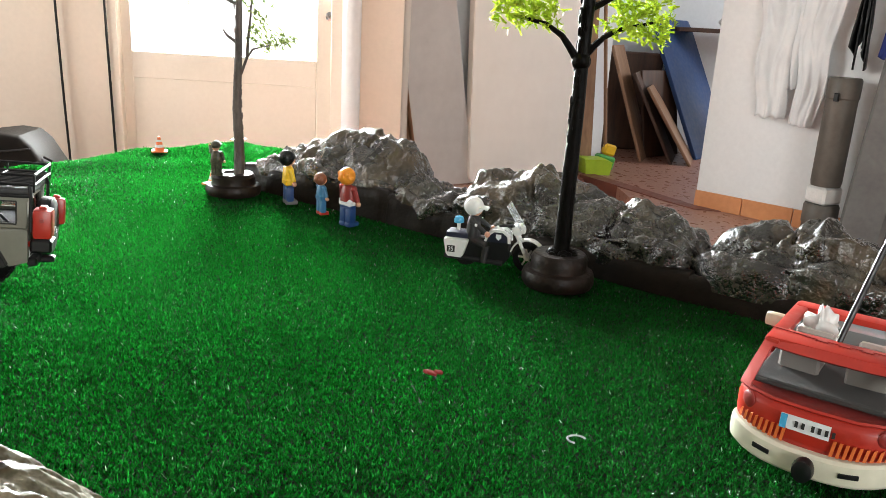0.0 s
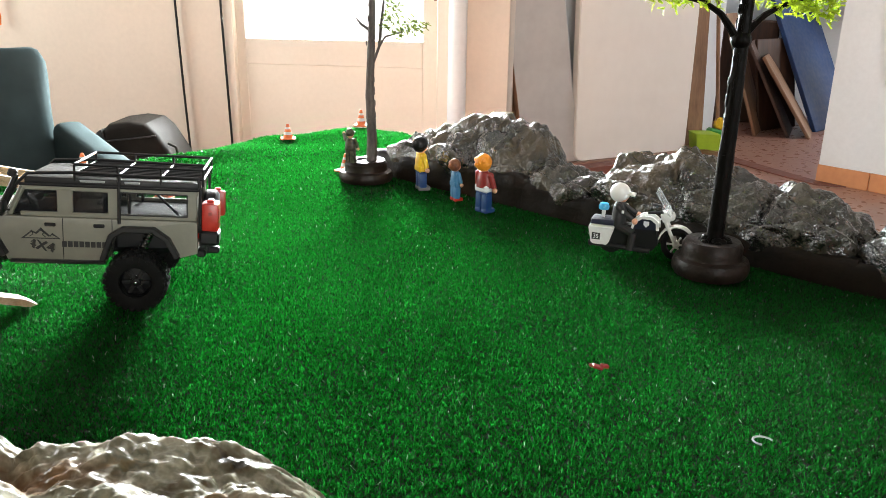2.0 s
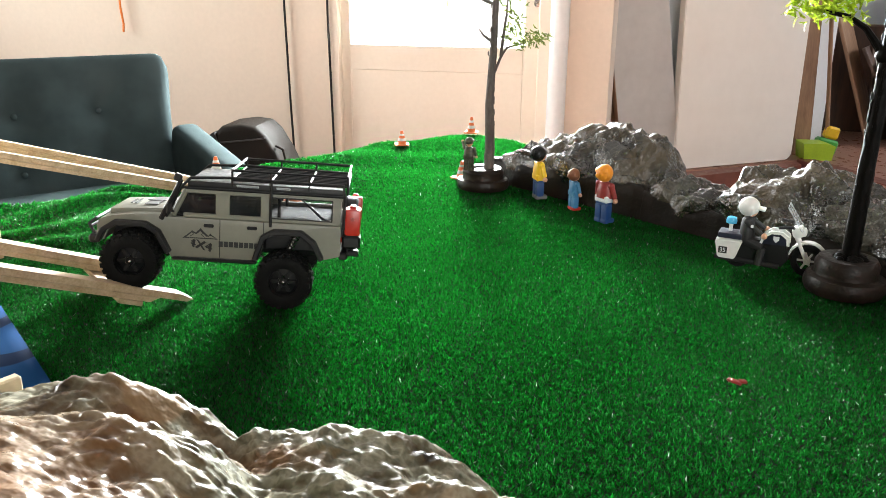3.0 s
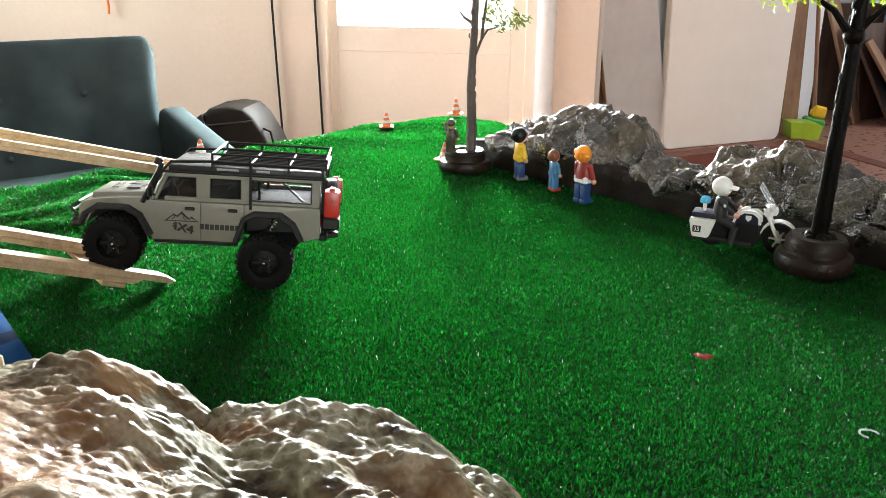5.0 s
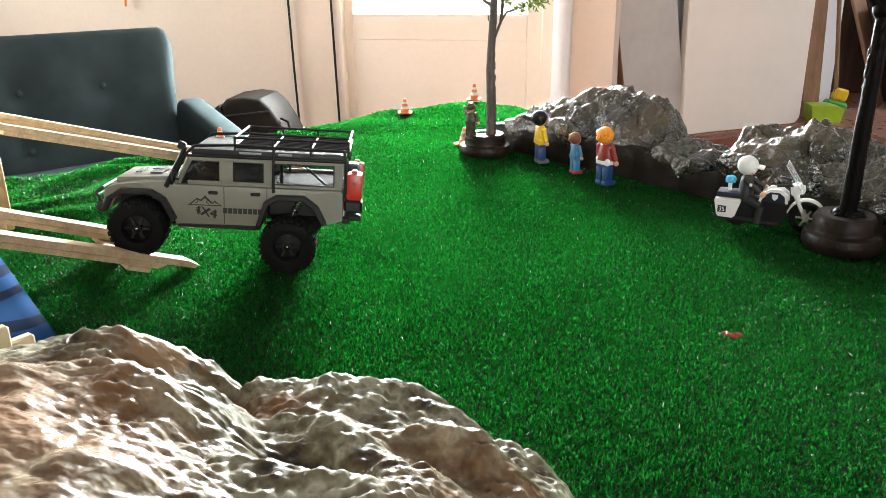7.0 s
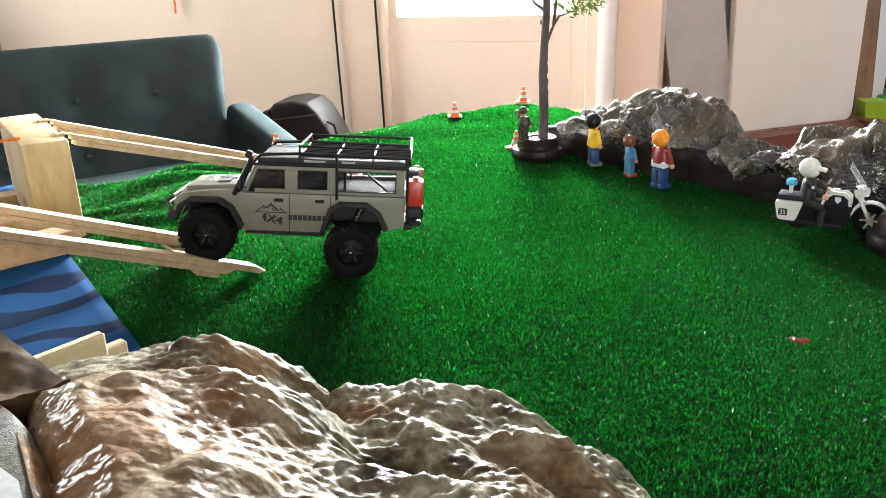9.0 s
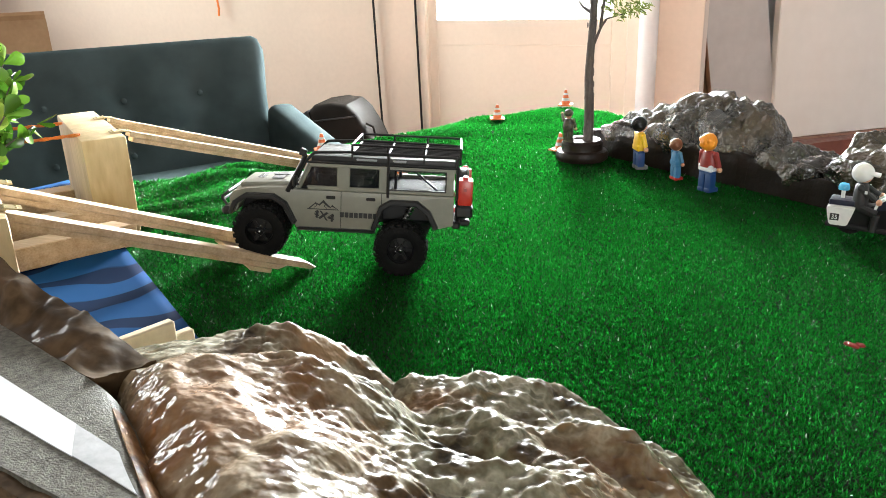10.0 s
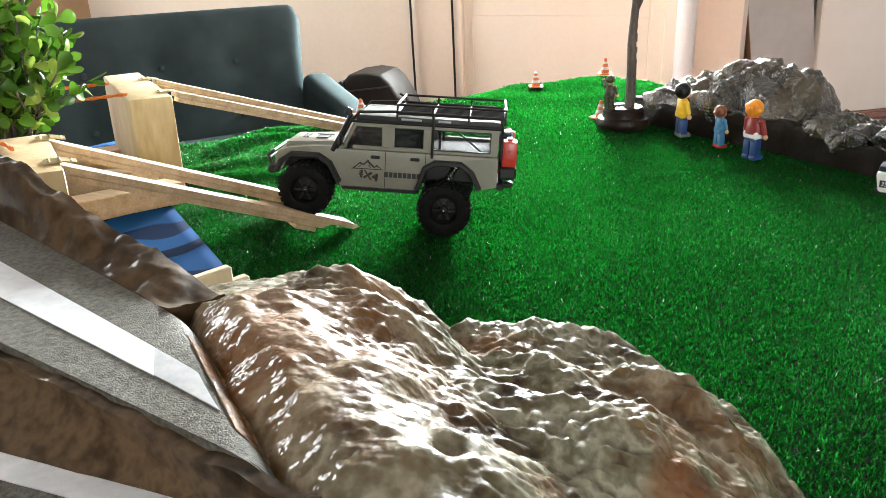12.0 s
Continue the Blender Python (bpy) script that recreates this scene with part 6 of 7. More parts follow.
toy_figure("toy_figure", pose(-0.161, 1.067, 0.001, 0, 0, 118), 0.0745, YELLOW, BLUE, SKIN, BLACK, "toy figure with yellow top, blue trousers and black hair", shoes=TUBE_GREY)
toy_figure("toy_figure", pose(-0.107, 1.018, 0.001, 0, 0, 125), 0.0560, JEANS, JEANS, SKIN, BROWN, "small toy figure in blue with brown hair and red shoes", shoes=RED)
toy_figure("toy_figure", pose(-0.065, 0.968, 0.001, 0, 0, 138), 0.0745, MAROON, BLUE, SKIN, ORANGE_HAIR, "toy figure with orange hair, dark red top and blue trousers", belt=PAPER)
toy_figure("toy_soldier", pose(-0.266, 1.0885, 0.0298, 0, 0, 170), 0.0500, CAMO, CAMO, SKIN, CAMO, "toy soldier in olive camouflage standing on the tree's foot", hat=True, raised=True)


# ---- toy motorcycle and rider ----
def motorcycle():
    at = pose(0.1145, 0.8285, 0.001, 0, 0, -13) @ Matrix.Diagonal((0.93, 0.93, 1.0, 1))
    m = thing("toy_motorcycle", at, "white and navy toy police motorcycle standing by the rocks", "toy motorcycle")

    def wheel_at(x, r):
        bm = bmesh.new()
        g = []
        lathe(bm, [(r * 0.62, -0.0035), (r * 0.96, -0.0035), (r, -0.001), (r, 0.001), (r * 0.96, 0.0035), (r * 0.62, 0.0035), (r * 0.62, -0.0035)], 30, pose(x, 0, r, 90), caps=False)
        w = part("wheel", bm, RUBBER, m)
        bm = bmesh.new()
        for k in range(6):
            a = k * math.pi / 3
            tube(bm, (x, 0, r), (x + r * 0.66 * math.cos(a), 0, r + r * 0.66 * math.sin(a)), 0.0011, n=6)
        lathe(bm, [(0.0035, -0.004), (0.004, 0), (0.0035, 0.004)], 12, pose(x, 0, r, 90))
        part("spokes", bm, WHITE, w)

    wheel_at(0.037, 0.0165)
    wheel_at(-0.034, 0.0155)
    bm = bmesh.new()
    prism(bm, [(-0.050, 0.010), (0.012, 0.008), (0.018, 0.016), (0.014, 0.034), (-0.012, 0.034), (-0.030, 0.030), (-0.050, 0.026)], 0.014)
    part("engine", bm, BLACK, m)
    bm = bmesh.new()
    tube(bm, (-0.058, -0.009, 0.0105), (0.010, -0.009, 0.0085), 0.0028)
    tube(bm, (-0.058, 0.009, 0.0105), (0.010, 0.009, 0.0085), 0.0028)
    part("exhaust", bm, DARKGREY, m)
    bm = bmesh.new()
    box(bm, (0.042, 0.014, 0.008), pose(-0.020, 0, 0.0295), 0.003, segments=2)
    part("saddle", bm, BLACK, m)
    for s in (-1, 1):
        bm = bmesh.new()
        prism(bm, [(-0.0575, 0.0315), (-0.0580, 0.0290), (-0.0545, 0.0140), (-0.0520, 0.0120), (-0.0370, 0.0120), (-0.0350, 0.0140), (-0.0300, 0.0300), (-0.0305, 0.0315)], 0.009, pose(0, s * 0.0125, 0))
        case = part("pannier", bm, WHITE, m, "white tapered side case")
        bm = bmesh.new()
        box(bm, (0.0275, 0.0098, 0.0016), pose(-0.0440, s * 0.0125, 0.0300), 0.0005)
        part("pannier_lid", bm, WHITE, case)
        bm = bmesh.new()
        box(bm, (0.0092, 0.0006, 0.0072), pose(-0.0490, s * 0.0171, 0.0205))
        part("number_field", bm, INK, case)
        words("number", "35", 0.0066, PAPER, Matrix(((-1, 0, 0, -0.0490), (0, 0, 1, 0.0175), (0, 1, 0, 0.0203), (0, 0, 0, 1))) if s > 0 else Matrix(((1, 0, 0, -0.0490), (0, 0, -1, -0.0175), (0, 1, 0, 0.0203), (0, 0, 0, 1))), case)
        bm = bmesh.new()
        arch = [(-0.013, 0.030), (-0.010, 0.039), (-0.002, 0.045), (0.010, 0.045), (0.017, 0.040), (0.018, 0.031)]
        inner = [(x * 0.80 + 0.0005, (z - 0.030) * 0.76 + 0.0305) for x, z in arch]
        for (a, b), (c, e) in zip(zip(arch, arch[1:]), zip(inner, inner[1:])):
            prism(bm, [a, b, e, c], 0.003, pose(0, s * 0.0078, 0))
        part("fairing", bm, WHITE, m, "white tank surround")
        bm = bmesh.new()
        prism(bm, inner, 0.003, pose(0, s * 0.0075, 0))
        part("tank", bm, NAVY, m)
        bm = bmesh.new()
        prism(bm, [(0.001, 0.0398), (0.007, 0.0398), (0.007, 0.0363), (0.004, 0.0333), (0.001, 0.0363)], 0.0006, pose(0, s * 0.0094, 0))
        part("shield", bm, PAPER, m, "small pale shield")
    bm = bmesh.new()
    box(bm, (0.026, 0.023, 0.006), pose(-0.0440, 0, 0.0345), 0.0018, segments=2)
    part("top_case", bm, NAVY, m, "navy top case")
    bm = bmesh.new()
    tube(bm, (-0.0450, 0, 0.0370), (-0.0450, 0, 0.0462), 0.0019, 0.0023)
    stalk = part("lamp_stalk", bm, WHITE, m)
    bm = bmesh.new()
    lathe(bm, [(0.0056, 0), (0.0060, 0.0030), (0.0046, 0.0062), (0.001, 0.0072)], 18, pose(-0.0450, 0, 0.0462))
    part("blue_lamp", bm, SKYBLUE, stalk, "blue warning lamp")
    bm = bmesh.new()
    for s in (-1, 1):
        tube(bm, (0.037, s * 0.0055, 0.0165), (0.021, s * 0.0055, 0.046), 0.0020)
    tube(bm, (0.021, -0.006, 0.046), (0.021, 0.006, 0.046), 0.0026)
    part("fork", bm, WHITE, m)
    bm = bmesh.new()
    pipe(bm, [(0.006, -0.020, 0.052), (0.019, -0.012, 0.052), (0.021, 0, 0.048), (0.019, 0.012, 0.052), (0.006, 0.020, 0.052)], 0.0016)
    part("handlebar", bm, BLACK, m)
    bm = bmesh.new()
    arc = [(0.037 + 0.0195 * math.cos(radians(a)), 0.0165 + 0.0195 * math.sin(radians(a))) for a in range(15, 166, 15)]
    for a, b in zip(arc, arc[1:]):
        c = ((a[0] + b[0]) / 2, (a[1] + b[1]) / 2)
        box(bm, (math.dist(a, b) + 0.0008, 0.011, 0.0016), Matrix.Translation((c[0], 0, c[1])) @ Matrix.Rotation(-math.atan2(b[1] - a[1], b[0] - a[0]), 4, "Y"), 0.0005)
    part("mudguard", bm, WHITE, m, "white front mudguard")
    bm = bmesh.new()
    box(bm, (0.0012, 0.028, 0.030), pose(0.0205, 0, 0.060, 0, -36), 0.0005)
    part("windscreen", bm, CLEAR, m)
    bm = bmesh.new()
    box(bm, (0.012, 0.016, 0.012), pose(0.0245, 0, 0.046, 0, -15), 0.004, segments=2)
    ball(bm, (0.031, 0, 0.046), 0.0048, (0.5, 1, 1), n=12)
    part("headlight", bm, WHITE, m)

    # rider, seated
    bm = bmesh.new()
    mats = [INK, SKIN, WHITE, PAPER]
    lathe(bm, [(0.0105, 0.0), (0.0122, 0.005), (0.0116, 0.015), (0.0100, 0.0235), (0.005, 0.0285)], 18, pose(0, 0, 0.0325) @ Matrix.Diagonal((0.68, 1, 1, 1)))
    for s in (-1, 1):
        tube(bm, (0.001, s * 0.007, 0.0350), (0.018, s * 0.0105, 0.0300), 0.0048, 0.0044)
        tube(bm, (0.018, s * 0.0105, 0.0300), (0.016, s * 0.0115, 0.0120), 0.0044, 0.0040)
        tube(bm, (0.0, s * 0.0120, 0.0560), (0.017, s * 0.0140, 0.0450), 0.0030, 0.0026)
        ball(bm, (0.0, s * 0.0115, 0.0565), 0.0040, n=10)
        ball(bm, (0.0195, s * 0.0155, 0.0440), 0.0033, mat=1, n=10)
        box(bm, (0.0028, 0.0004, 0.0030), pose(0.006, s * 0.0165, 0.0530), 0, 3)
    ball(bm, (0.001, 0, 0.0675), 0.0086, mat=1)
    ball(bm, (-0.001, 0, 0.0695), 0.0108, (1.05, 1, 0.95), 2, 22)
    box(bm, (0.011, 0.015, 0.0018), pose(0.0110, 0, 0.0690, 0, 8), 0.0007, 2)
    solid("toy_rider", bm, mats, at @ pose(-0.0275, 0, -0.004), "toy rider in navy with a white helmet on the motorcycle", "toy figure")


motorcycle()


# ---- red toy car ----
def red_car():
    ang = radians(55.5)
    fw, rt = Vector((math.cos(ang), math.sin(ang))), Vector((math.sin(ang), -math.cos(ang)))
    W, L = 0.116, 0.19
    c = Vector((0.253, 0.470)) + rt * (W / 2 * 0.81 - 0.003) - fw * 0.013
    car = thing("toy_car", Matrix.Translation((c.x, c.y, 0.0)) @ Matrix.Rotation(ang, 4, "Z"), "red toy rescue car with white bumper and open roof", "toy car")
    low = [(0.004, 0.022), (0.002, 0.036), (0.006, 0.049), (0.150, 0.051), (0.184, 0.046), (0.190, 0.034), (0.188, 0.020), (0.172, 0.016), (0.166, 0.030), (0.152, 0.034), (0.138, 0.030), (0.132, 0.016),
           (0.066, 0.016), (0.060, 0.030), (0.046, 0.034), (0.032, 0.030), (0.026, 0.018)]
    bm = bmesh.new()
    prism(bm, low[::-1], W)
    bmesh.ops.triangulate(bm, faces=[f for f in bm.faces if len(f.verts) > 4])
    e = [e for e in bm.edges if len(e.link_faces) == 2 and e.calc_face_angle(0) > 0.4 and (min(v.co.z for v in e.verts) > 0.035 or max(v.co.x for v in e.verts) < 0.007)]
    bmesh.ops.bevel(bm, geom=e, offset=0.008, segments=3, affect="EDGES", profile=0.5, clamp_overlap=True)
    body = part("body", bm, RED, car)
    flat = bmesh.new()
    flat.from_mesh(body.data)
    for k in range(-5, 6):
        bmesh.ops.bisect_plane(flat, geom=flat.verts[:] + flat.edges[:] + flat.faces[:], plane_co=(0, k * W / 12, 0), plane_no=(0, 1, 0))
    flat.to_mesh(body.data)
    us = [-1.0, -0.94, -0.84, -0.5, 0.0, 0.5, 0.84, 0.94, 1.0]
    vs = [0.0, 0.05, 0.5, 0.84, 1.0]

    def shell(bm, us, vs, want, inset):
        """The sloping tail, curved across, thickened inwards."""
        def at(u, v, t):
            return Vector((0.004 + 0.034 * v - 0.004 * math.sin(math.pi * v) + t * 0.7, u * (0.0575 - 0.0085 * v), 0.0480 + 0.0265 * v - t * 0.7))
        out = [[bm.verts.new(at(u, v, inset)) for u in us] for v in vs]
        inn = [[bm.verts.new(at(u, v, inset + 0.0016)) for u in us] for v in vs]
        for j in range(len(vs) - 1):
            for i in range(len(us) - 1):
                if want(i, j):
                    a = [(j, i), (j, i + 1), (j + 1, i + 1), (j + 1, i)]
                    bm.faces.new([out[p][q] for p, q in a])
                    bm.faces.new([inn[p][q] for p, q in a[::-1]])
                    for (p, q), (r, s), (dj, di) in zip(a, a[1:] + a[:1], ((-1, 0), (0, 1), (1, 0), (0, -1))):
                        jj, ii = j + dj, i + di
                        if not (0 <= jj < len(vs) - 1 and 0 <= ii < len(us) - 1 and want(ii, jj)):
                            bm.faces.new((out[p][q], inn[p][q], inn[r][s], out[r][s]))

    bm = bmesh.new()
    shell(bm, us, vs, lambda i, j: i in (0, 1, 6, 7) or j in (0, 3), 0.0)
    bmesh.ops.recalc_face_normals(bm, faces=bm.faces[:])
    part("tail_frame", bm, RED, car, "red frame round the rear window", smooth=60)
    # pillars and roof frame
    bm = bmesh.new()
    for s in (-1, 1):
        y0, y1 = s * 0.054, s * 0.0475
        tube(bm, (0.128, y1, 0.071), (0.152, y0, 0.050), 0.0034)
        tube(bm, (0.080, y1, 0.071), (0.080, y0, 0.050), 0.0034)
        box(bm, (0.096, 0.012, 0.005), pose(0.081, s * 0.0445, 0.0715), 0.002, segments=2)
    box(bm, (0.026, 0.098, 0.005), pose(0.046, 0, 0.0725), 0.002, segments=2)
    box(bm, (0.014, 0.098, 0.005), pose(0.123, 0, 0.0720), 0.002, segments=2)
    part("roof_frame", bm, RED, car, "red roof frame round an opening")
    bm = bmesh.new()
    for k in range(6):
        box(bm, (0.0008, 0.009, 0.0005), pose(0.050 + 0.002 * (k % 2), -0.020 + k * 0.008, 0.0753))
    box(bm, (0.0008, 0.03, 0.0005), pose(0.053, 0.036, 0.0753))
    box(bm, (0.0008, 0.03, 0.0005), pose(0.053, -0.038, 0.0753))
    part("roof_seam", bm, MAROON, car)
    bm = bmesh.new()
    shell(bm, us[2:-2], vs[1:-1], lambda i, j: True, 0.0008)
    part("rear_window", bm, TINT_LIGHT, car, "dark tinted rear window", smooth=60)
    bm = bmesh.new()
    prism(bm, [(0.1290, 0.0700), (0.1300, 0.0700), (0.1500, 0.0510), (0.1490, 0.0510)], 0.092)
    part("windscreen", bm, CLEAR, car)
    bm = bmesh.new()
    box(bm, (0.012, W + 0.003, 0.0150), pose(0.186, 0, 0.0185), 0.005, segments=3)
    part("bumper", bm, CREAM, car, "white bumper")
    bm = bmesh.new()
    box(bm, (0.014, W + 0.003, 0.0165), pose(0.005, 0, 0.0175), 0.005, segments=3)
    for k in range(-6, 7):
        bmesh.ops.bisect_plane(bm, geom=bm.verts[:] + bm.edges[:] + bm.faces[:], plane_co=(0, k * W / 13, 0), plane_no=(0, 1, 0))
    bump = part("bumper", bm, CREAM, car, "white bumper")
    bm = bmesh.new()
    for y in (-0.030, 0.030):
        bm = bmesh.new()
        box(bm, (0.002, 0.013, 0.003), pose(-0.0022, y, 0.0180), 0.0005)
        part("slot", bm, BLACK, bump)
    bm = bmesh.new()
    lathe(bm, [(0.004, 0), (0.004, 0.003), (0.0070, 0.004), (0.0076, 0.007), (0.0068, 0.011), (0.004, 0.012)], 18, pose(-0.001, -0.002, 0.0185, 0, -90))
    part("tow_coupling", bm, BLACK, car)
    for s in (-1, 1):
        for k in range(9):
            bm = bmesh.new()
            prism(bm, [(0, 0), (0.0022, 0), (0.0008, 0.0085 - 0.0002 * k), (-0.0014, 0.0085)], 0.0006, Matrix.Translation((0.0020 - 0.0006, s * (0.017 + k * 0.0042), 0.0268)) @ Matrix.Rotation(radians(90), 4, "Z"))
            part("warning_stripe", bm, ORANGE, car)
    for s in (-1, 1):
        for k in range(5):
            bm = bmesh.new()
            prism(bm, [(0.010 + k * 0.0045, 0.027), (0.0122 + k * 0.0045, 0.027), (0.0112 + k * 0.0045, 0.041), (0.009 + k * 0.0045, 0.041)], 0.0006, pose(0, s * (W / 2 + 0.0001), 0))
            part("warning_stripe", bm, ORANGE, car)
    for s in (-1, 1):
        bm = bmesh.new()
        ball(bm, (0.0040, s * 0.047, 0.0410), 0.0055, (0.35, 1, 1), n=12)
        part("tail_light", bm, MAROON, car)
        bm = bmesh.new()
        ball(bm, (0.1885, s * 0.042, 0.0370), 0.0065, (0.35, 1, 1), n=12)
        part("headlight", bm, CLEAR, car)
    bm = bmesh.new()
    box(bm, (0.0008, 0.034, 0.0085), pose(0.0022, 0.004, 0.0385, 0, 12), 0.0)
    plate = part("number_plate", bm, PAPER, car, "white plate with dark bars")
    bm = bmesh.new()
    for k in range(6):
        box(bm, (0.0004, 0.0022, 0.0036), pose(0.0015, 0.0095 - k * 0.0046 - (0.002 if k > 1 else 0), 0.0385, 0, 12))
    part("plate_bars", bm, INK, plate)
    bm = bmesh.new()
    box(bm, (0.0005, 0.0045, 0.0083), pose(0.0016, 0.0185, 0.0385, 0, 12))
    part("plate_band", bm, SKYBLUE, plate)
    for s in (-1, 1):
        bm = bmesh.new()
        box(bm, (0.008, 0.017, 0.010), pose(0.128, s * 0.066, 0.056), 0.003, segments=2)
        part("mirror", bm, CREAM, car)
    for x in (0.046, 0.152):
        for s in (-1, 1):
            bm = bmesh.new()
            lathe(bm, [(0.006, -0.006), (0.0155, -0.006), (0.0165, 0), (0.0155, 0.006), (0.006, 0.006)], 26, pose(x, s * 0.050, 0.0165, 90))
            w = part("wheel", bm, RUBBER, car)
            bm = bmesh.new()
            lathe(bm, [(0.001, -0.0064), (0.009, -0.0064), (0.0095, 0), (0.009, 0.0064), (0.001, 0.0064)], 18, pose(x, s * 0.050, 0.0165, 90))
            part("hub", bm, WHITE, w)
    bm = bmesh.new()
    box(bm, (0.138, 0.098, 0.004), pose(0.079, 0, 0.0530), 0.001)
    part("cabin_floor", bm, TUBE_GREY, car, "grey cabin floor")
    for x in (0.055, 0.098):
        for y in (-0.024, 0.024):
            bm = bmesh.new()
            box(bm, (0.024, 0.030, 0.006), pose(x, y, 0.057), 0.002)
            box(bm, (0.006, 0.030, 0.017), pose(x - 0.010, y, 0.0610, 0, -10), 0.002)
            part("seat", bm, BOARD_GREY, car, "grey moulded seat")
    bm = bmesh.new()
    ball(bm, (0.100, 0.024, 0.067), 0.012, (0.75, 1.1, 1.0), n=28)
    for v in bm.verts:
        q = v.co - Vector((0.100, 0.024, 0.067))
        v.co += q * (0.22 * math.sin(math.atan2(q.x, q.y) * 7) + 0.8 * noise.noise(q * 160))
    part("bag", bm, WHITE, car, "crumpled white plastic in the cabin", smooth=180)
    bm = bmesh.new()
    tube(bm, (0.060, 0.002, 0.074), (0.092, -0.016, 0.150), 0.0026, 0.0022)
    tube(bm, (0.0885, -0.014, 0.142), (0.0935, -0.017, 0.154), 0.0036)
    part("antenna", bm, BLACK, car, "thin black antenna")
    # round the tail in plan and bring the width in
    for me in {ob.data for ob in car.children_recursive if ob.type == "MESH"}:
        for v in me.vertices:
            q = min(1.1, abs(v.co.y) / (W / 2))
            v.co.x += 0.017 * q ** 3.5 * max(0.0, 1 - max(0.0, v.co.x) / 0.07)
            if v.co.x < 0.03 and v.co.z < 0.03:
                v.co.z += 0.0045 * (q * q - 0.4)
            v.co.y *= 0.81


red_car()


# ---- cones ----
def cone_thing():
    c = thing("traffic_cone", pose(-0.372, 1.571, 0.001) @ Matrix.Diagonal((1, 1, 0.84, 1)), "small orange and white toy traffic cone on turf", "toy cone", group="toy traffic cones")
    bm = bmesh.new()
    box(bm, (0.027, 0.027, 0.004), pose(0, 0, 0.002), 0.0012)
    part("foot", bm, ORANGE, c)
    bm = bmesh.new()
    lathe(bm, [(0.0095, 0.004), (0.0078, 0.012)], 20, mat=0)
    lathe(bm, [(0.0078, 0.012), (0.0063, 0.019)], 20, mat=1)
    lathe(bm, [(0.0063, 0.019), (0.0048, 0.026)], 20, mat=0)
    lathe(bm, [(0.0048, 0.026), (0.0038, 0.031)], 20, mat=1)
    lathe(bm, [(0.0038, 0.031), (0.0024, 0.0385), (0.0012, 0.0390)], 20, mat=0)
    part("body", bm, [ORANGE, WHITE], c)
    return c


first = cone_thing()
for x, y, a in ((-0.473, 1.417, 20), (-0.667, 1.072, 35), (-0.293, 1.160, 60), (-0.478, 0.942, 10)):
    copy_thing(first, pose(x, y, 0.0005 + float(swell(np.array(x), np.array(y))), 0, 0, a) @ Matrix.Diagonal((1, 1, 0.84, 1)))


# ---- wooden ramps and towers ----
def tower(name_at, long, thick, high, ang, label):
    t = thing("wooden_tower", Matrix.Translation((*name_at, 0)) @ Matrix.Rotation(radians(ang), 4, "Z"), label, "wooden block", group="wooden bridge towers")
    bm = bmesh.new()
    box(bm, (long, thick, high), pose(0, 0, high / 2), 0.003, segments=2)
    for v in bm.verts:
        v.co += Vector((noise.noise(v.co * 40) * 0.0012, noise.noise(v.co * 41 + Vector((5, 0, 0))) * 0.0012, 0))
    part("block", bm, WOOD_OLD, t)
    return t


def hinge(parent, m):
    bm = bmesh.new()
    box(bm, (0.014, 0.011, 0.0012), pose(0, -0.0065, 0.0006))
    box(bm, (0.014, 0.011, 0.0012), pose(0, 0.0065, -0.0004, -14))
    tube(bm, (-0.0075, 0, 0.0008), (0.0075, 0, 0.0008), 0.0014, n=8)
    for x in (-0.004, 0.004):
        for y in (-0.008, 0.008):
            ball(bm, (x, y, 0.0014 if y < 0 else -0.0004), 0.0012, n=6)
    h = part("hinge", bm, BRASS, parent, "small worn metal hinge")
    h.matrix_basis = m


t2 = tower((-0.772, 0.696), 0.218, 0.046, 0.112, -38, "rough pine block standing as a bridge tower")
t1 = tower((-0.611, 0.397), 0.150, 0.046, 0.112, -38, "rough pine block standing as a bridge tower beside the road")
hinge(t2, pose(0.078, 0.023, 0.1125))
hinge(t2, pose(-0.034, 0.023, 0.1125))
hinge(t1, pose(0.048, 0.023, 0.1125))
hinge(t1, pose(-0.049, 0.023, 0.1125))


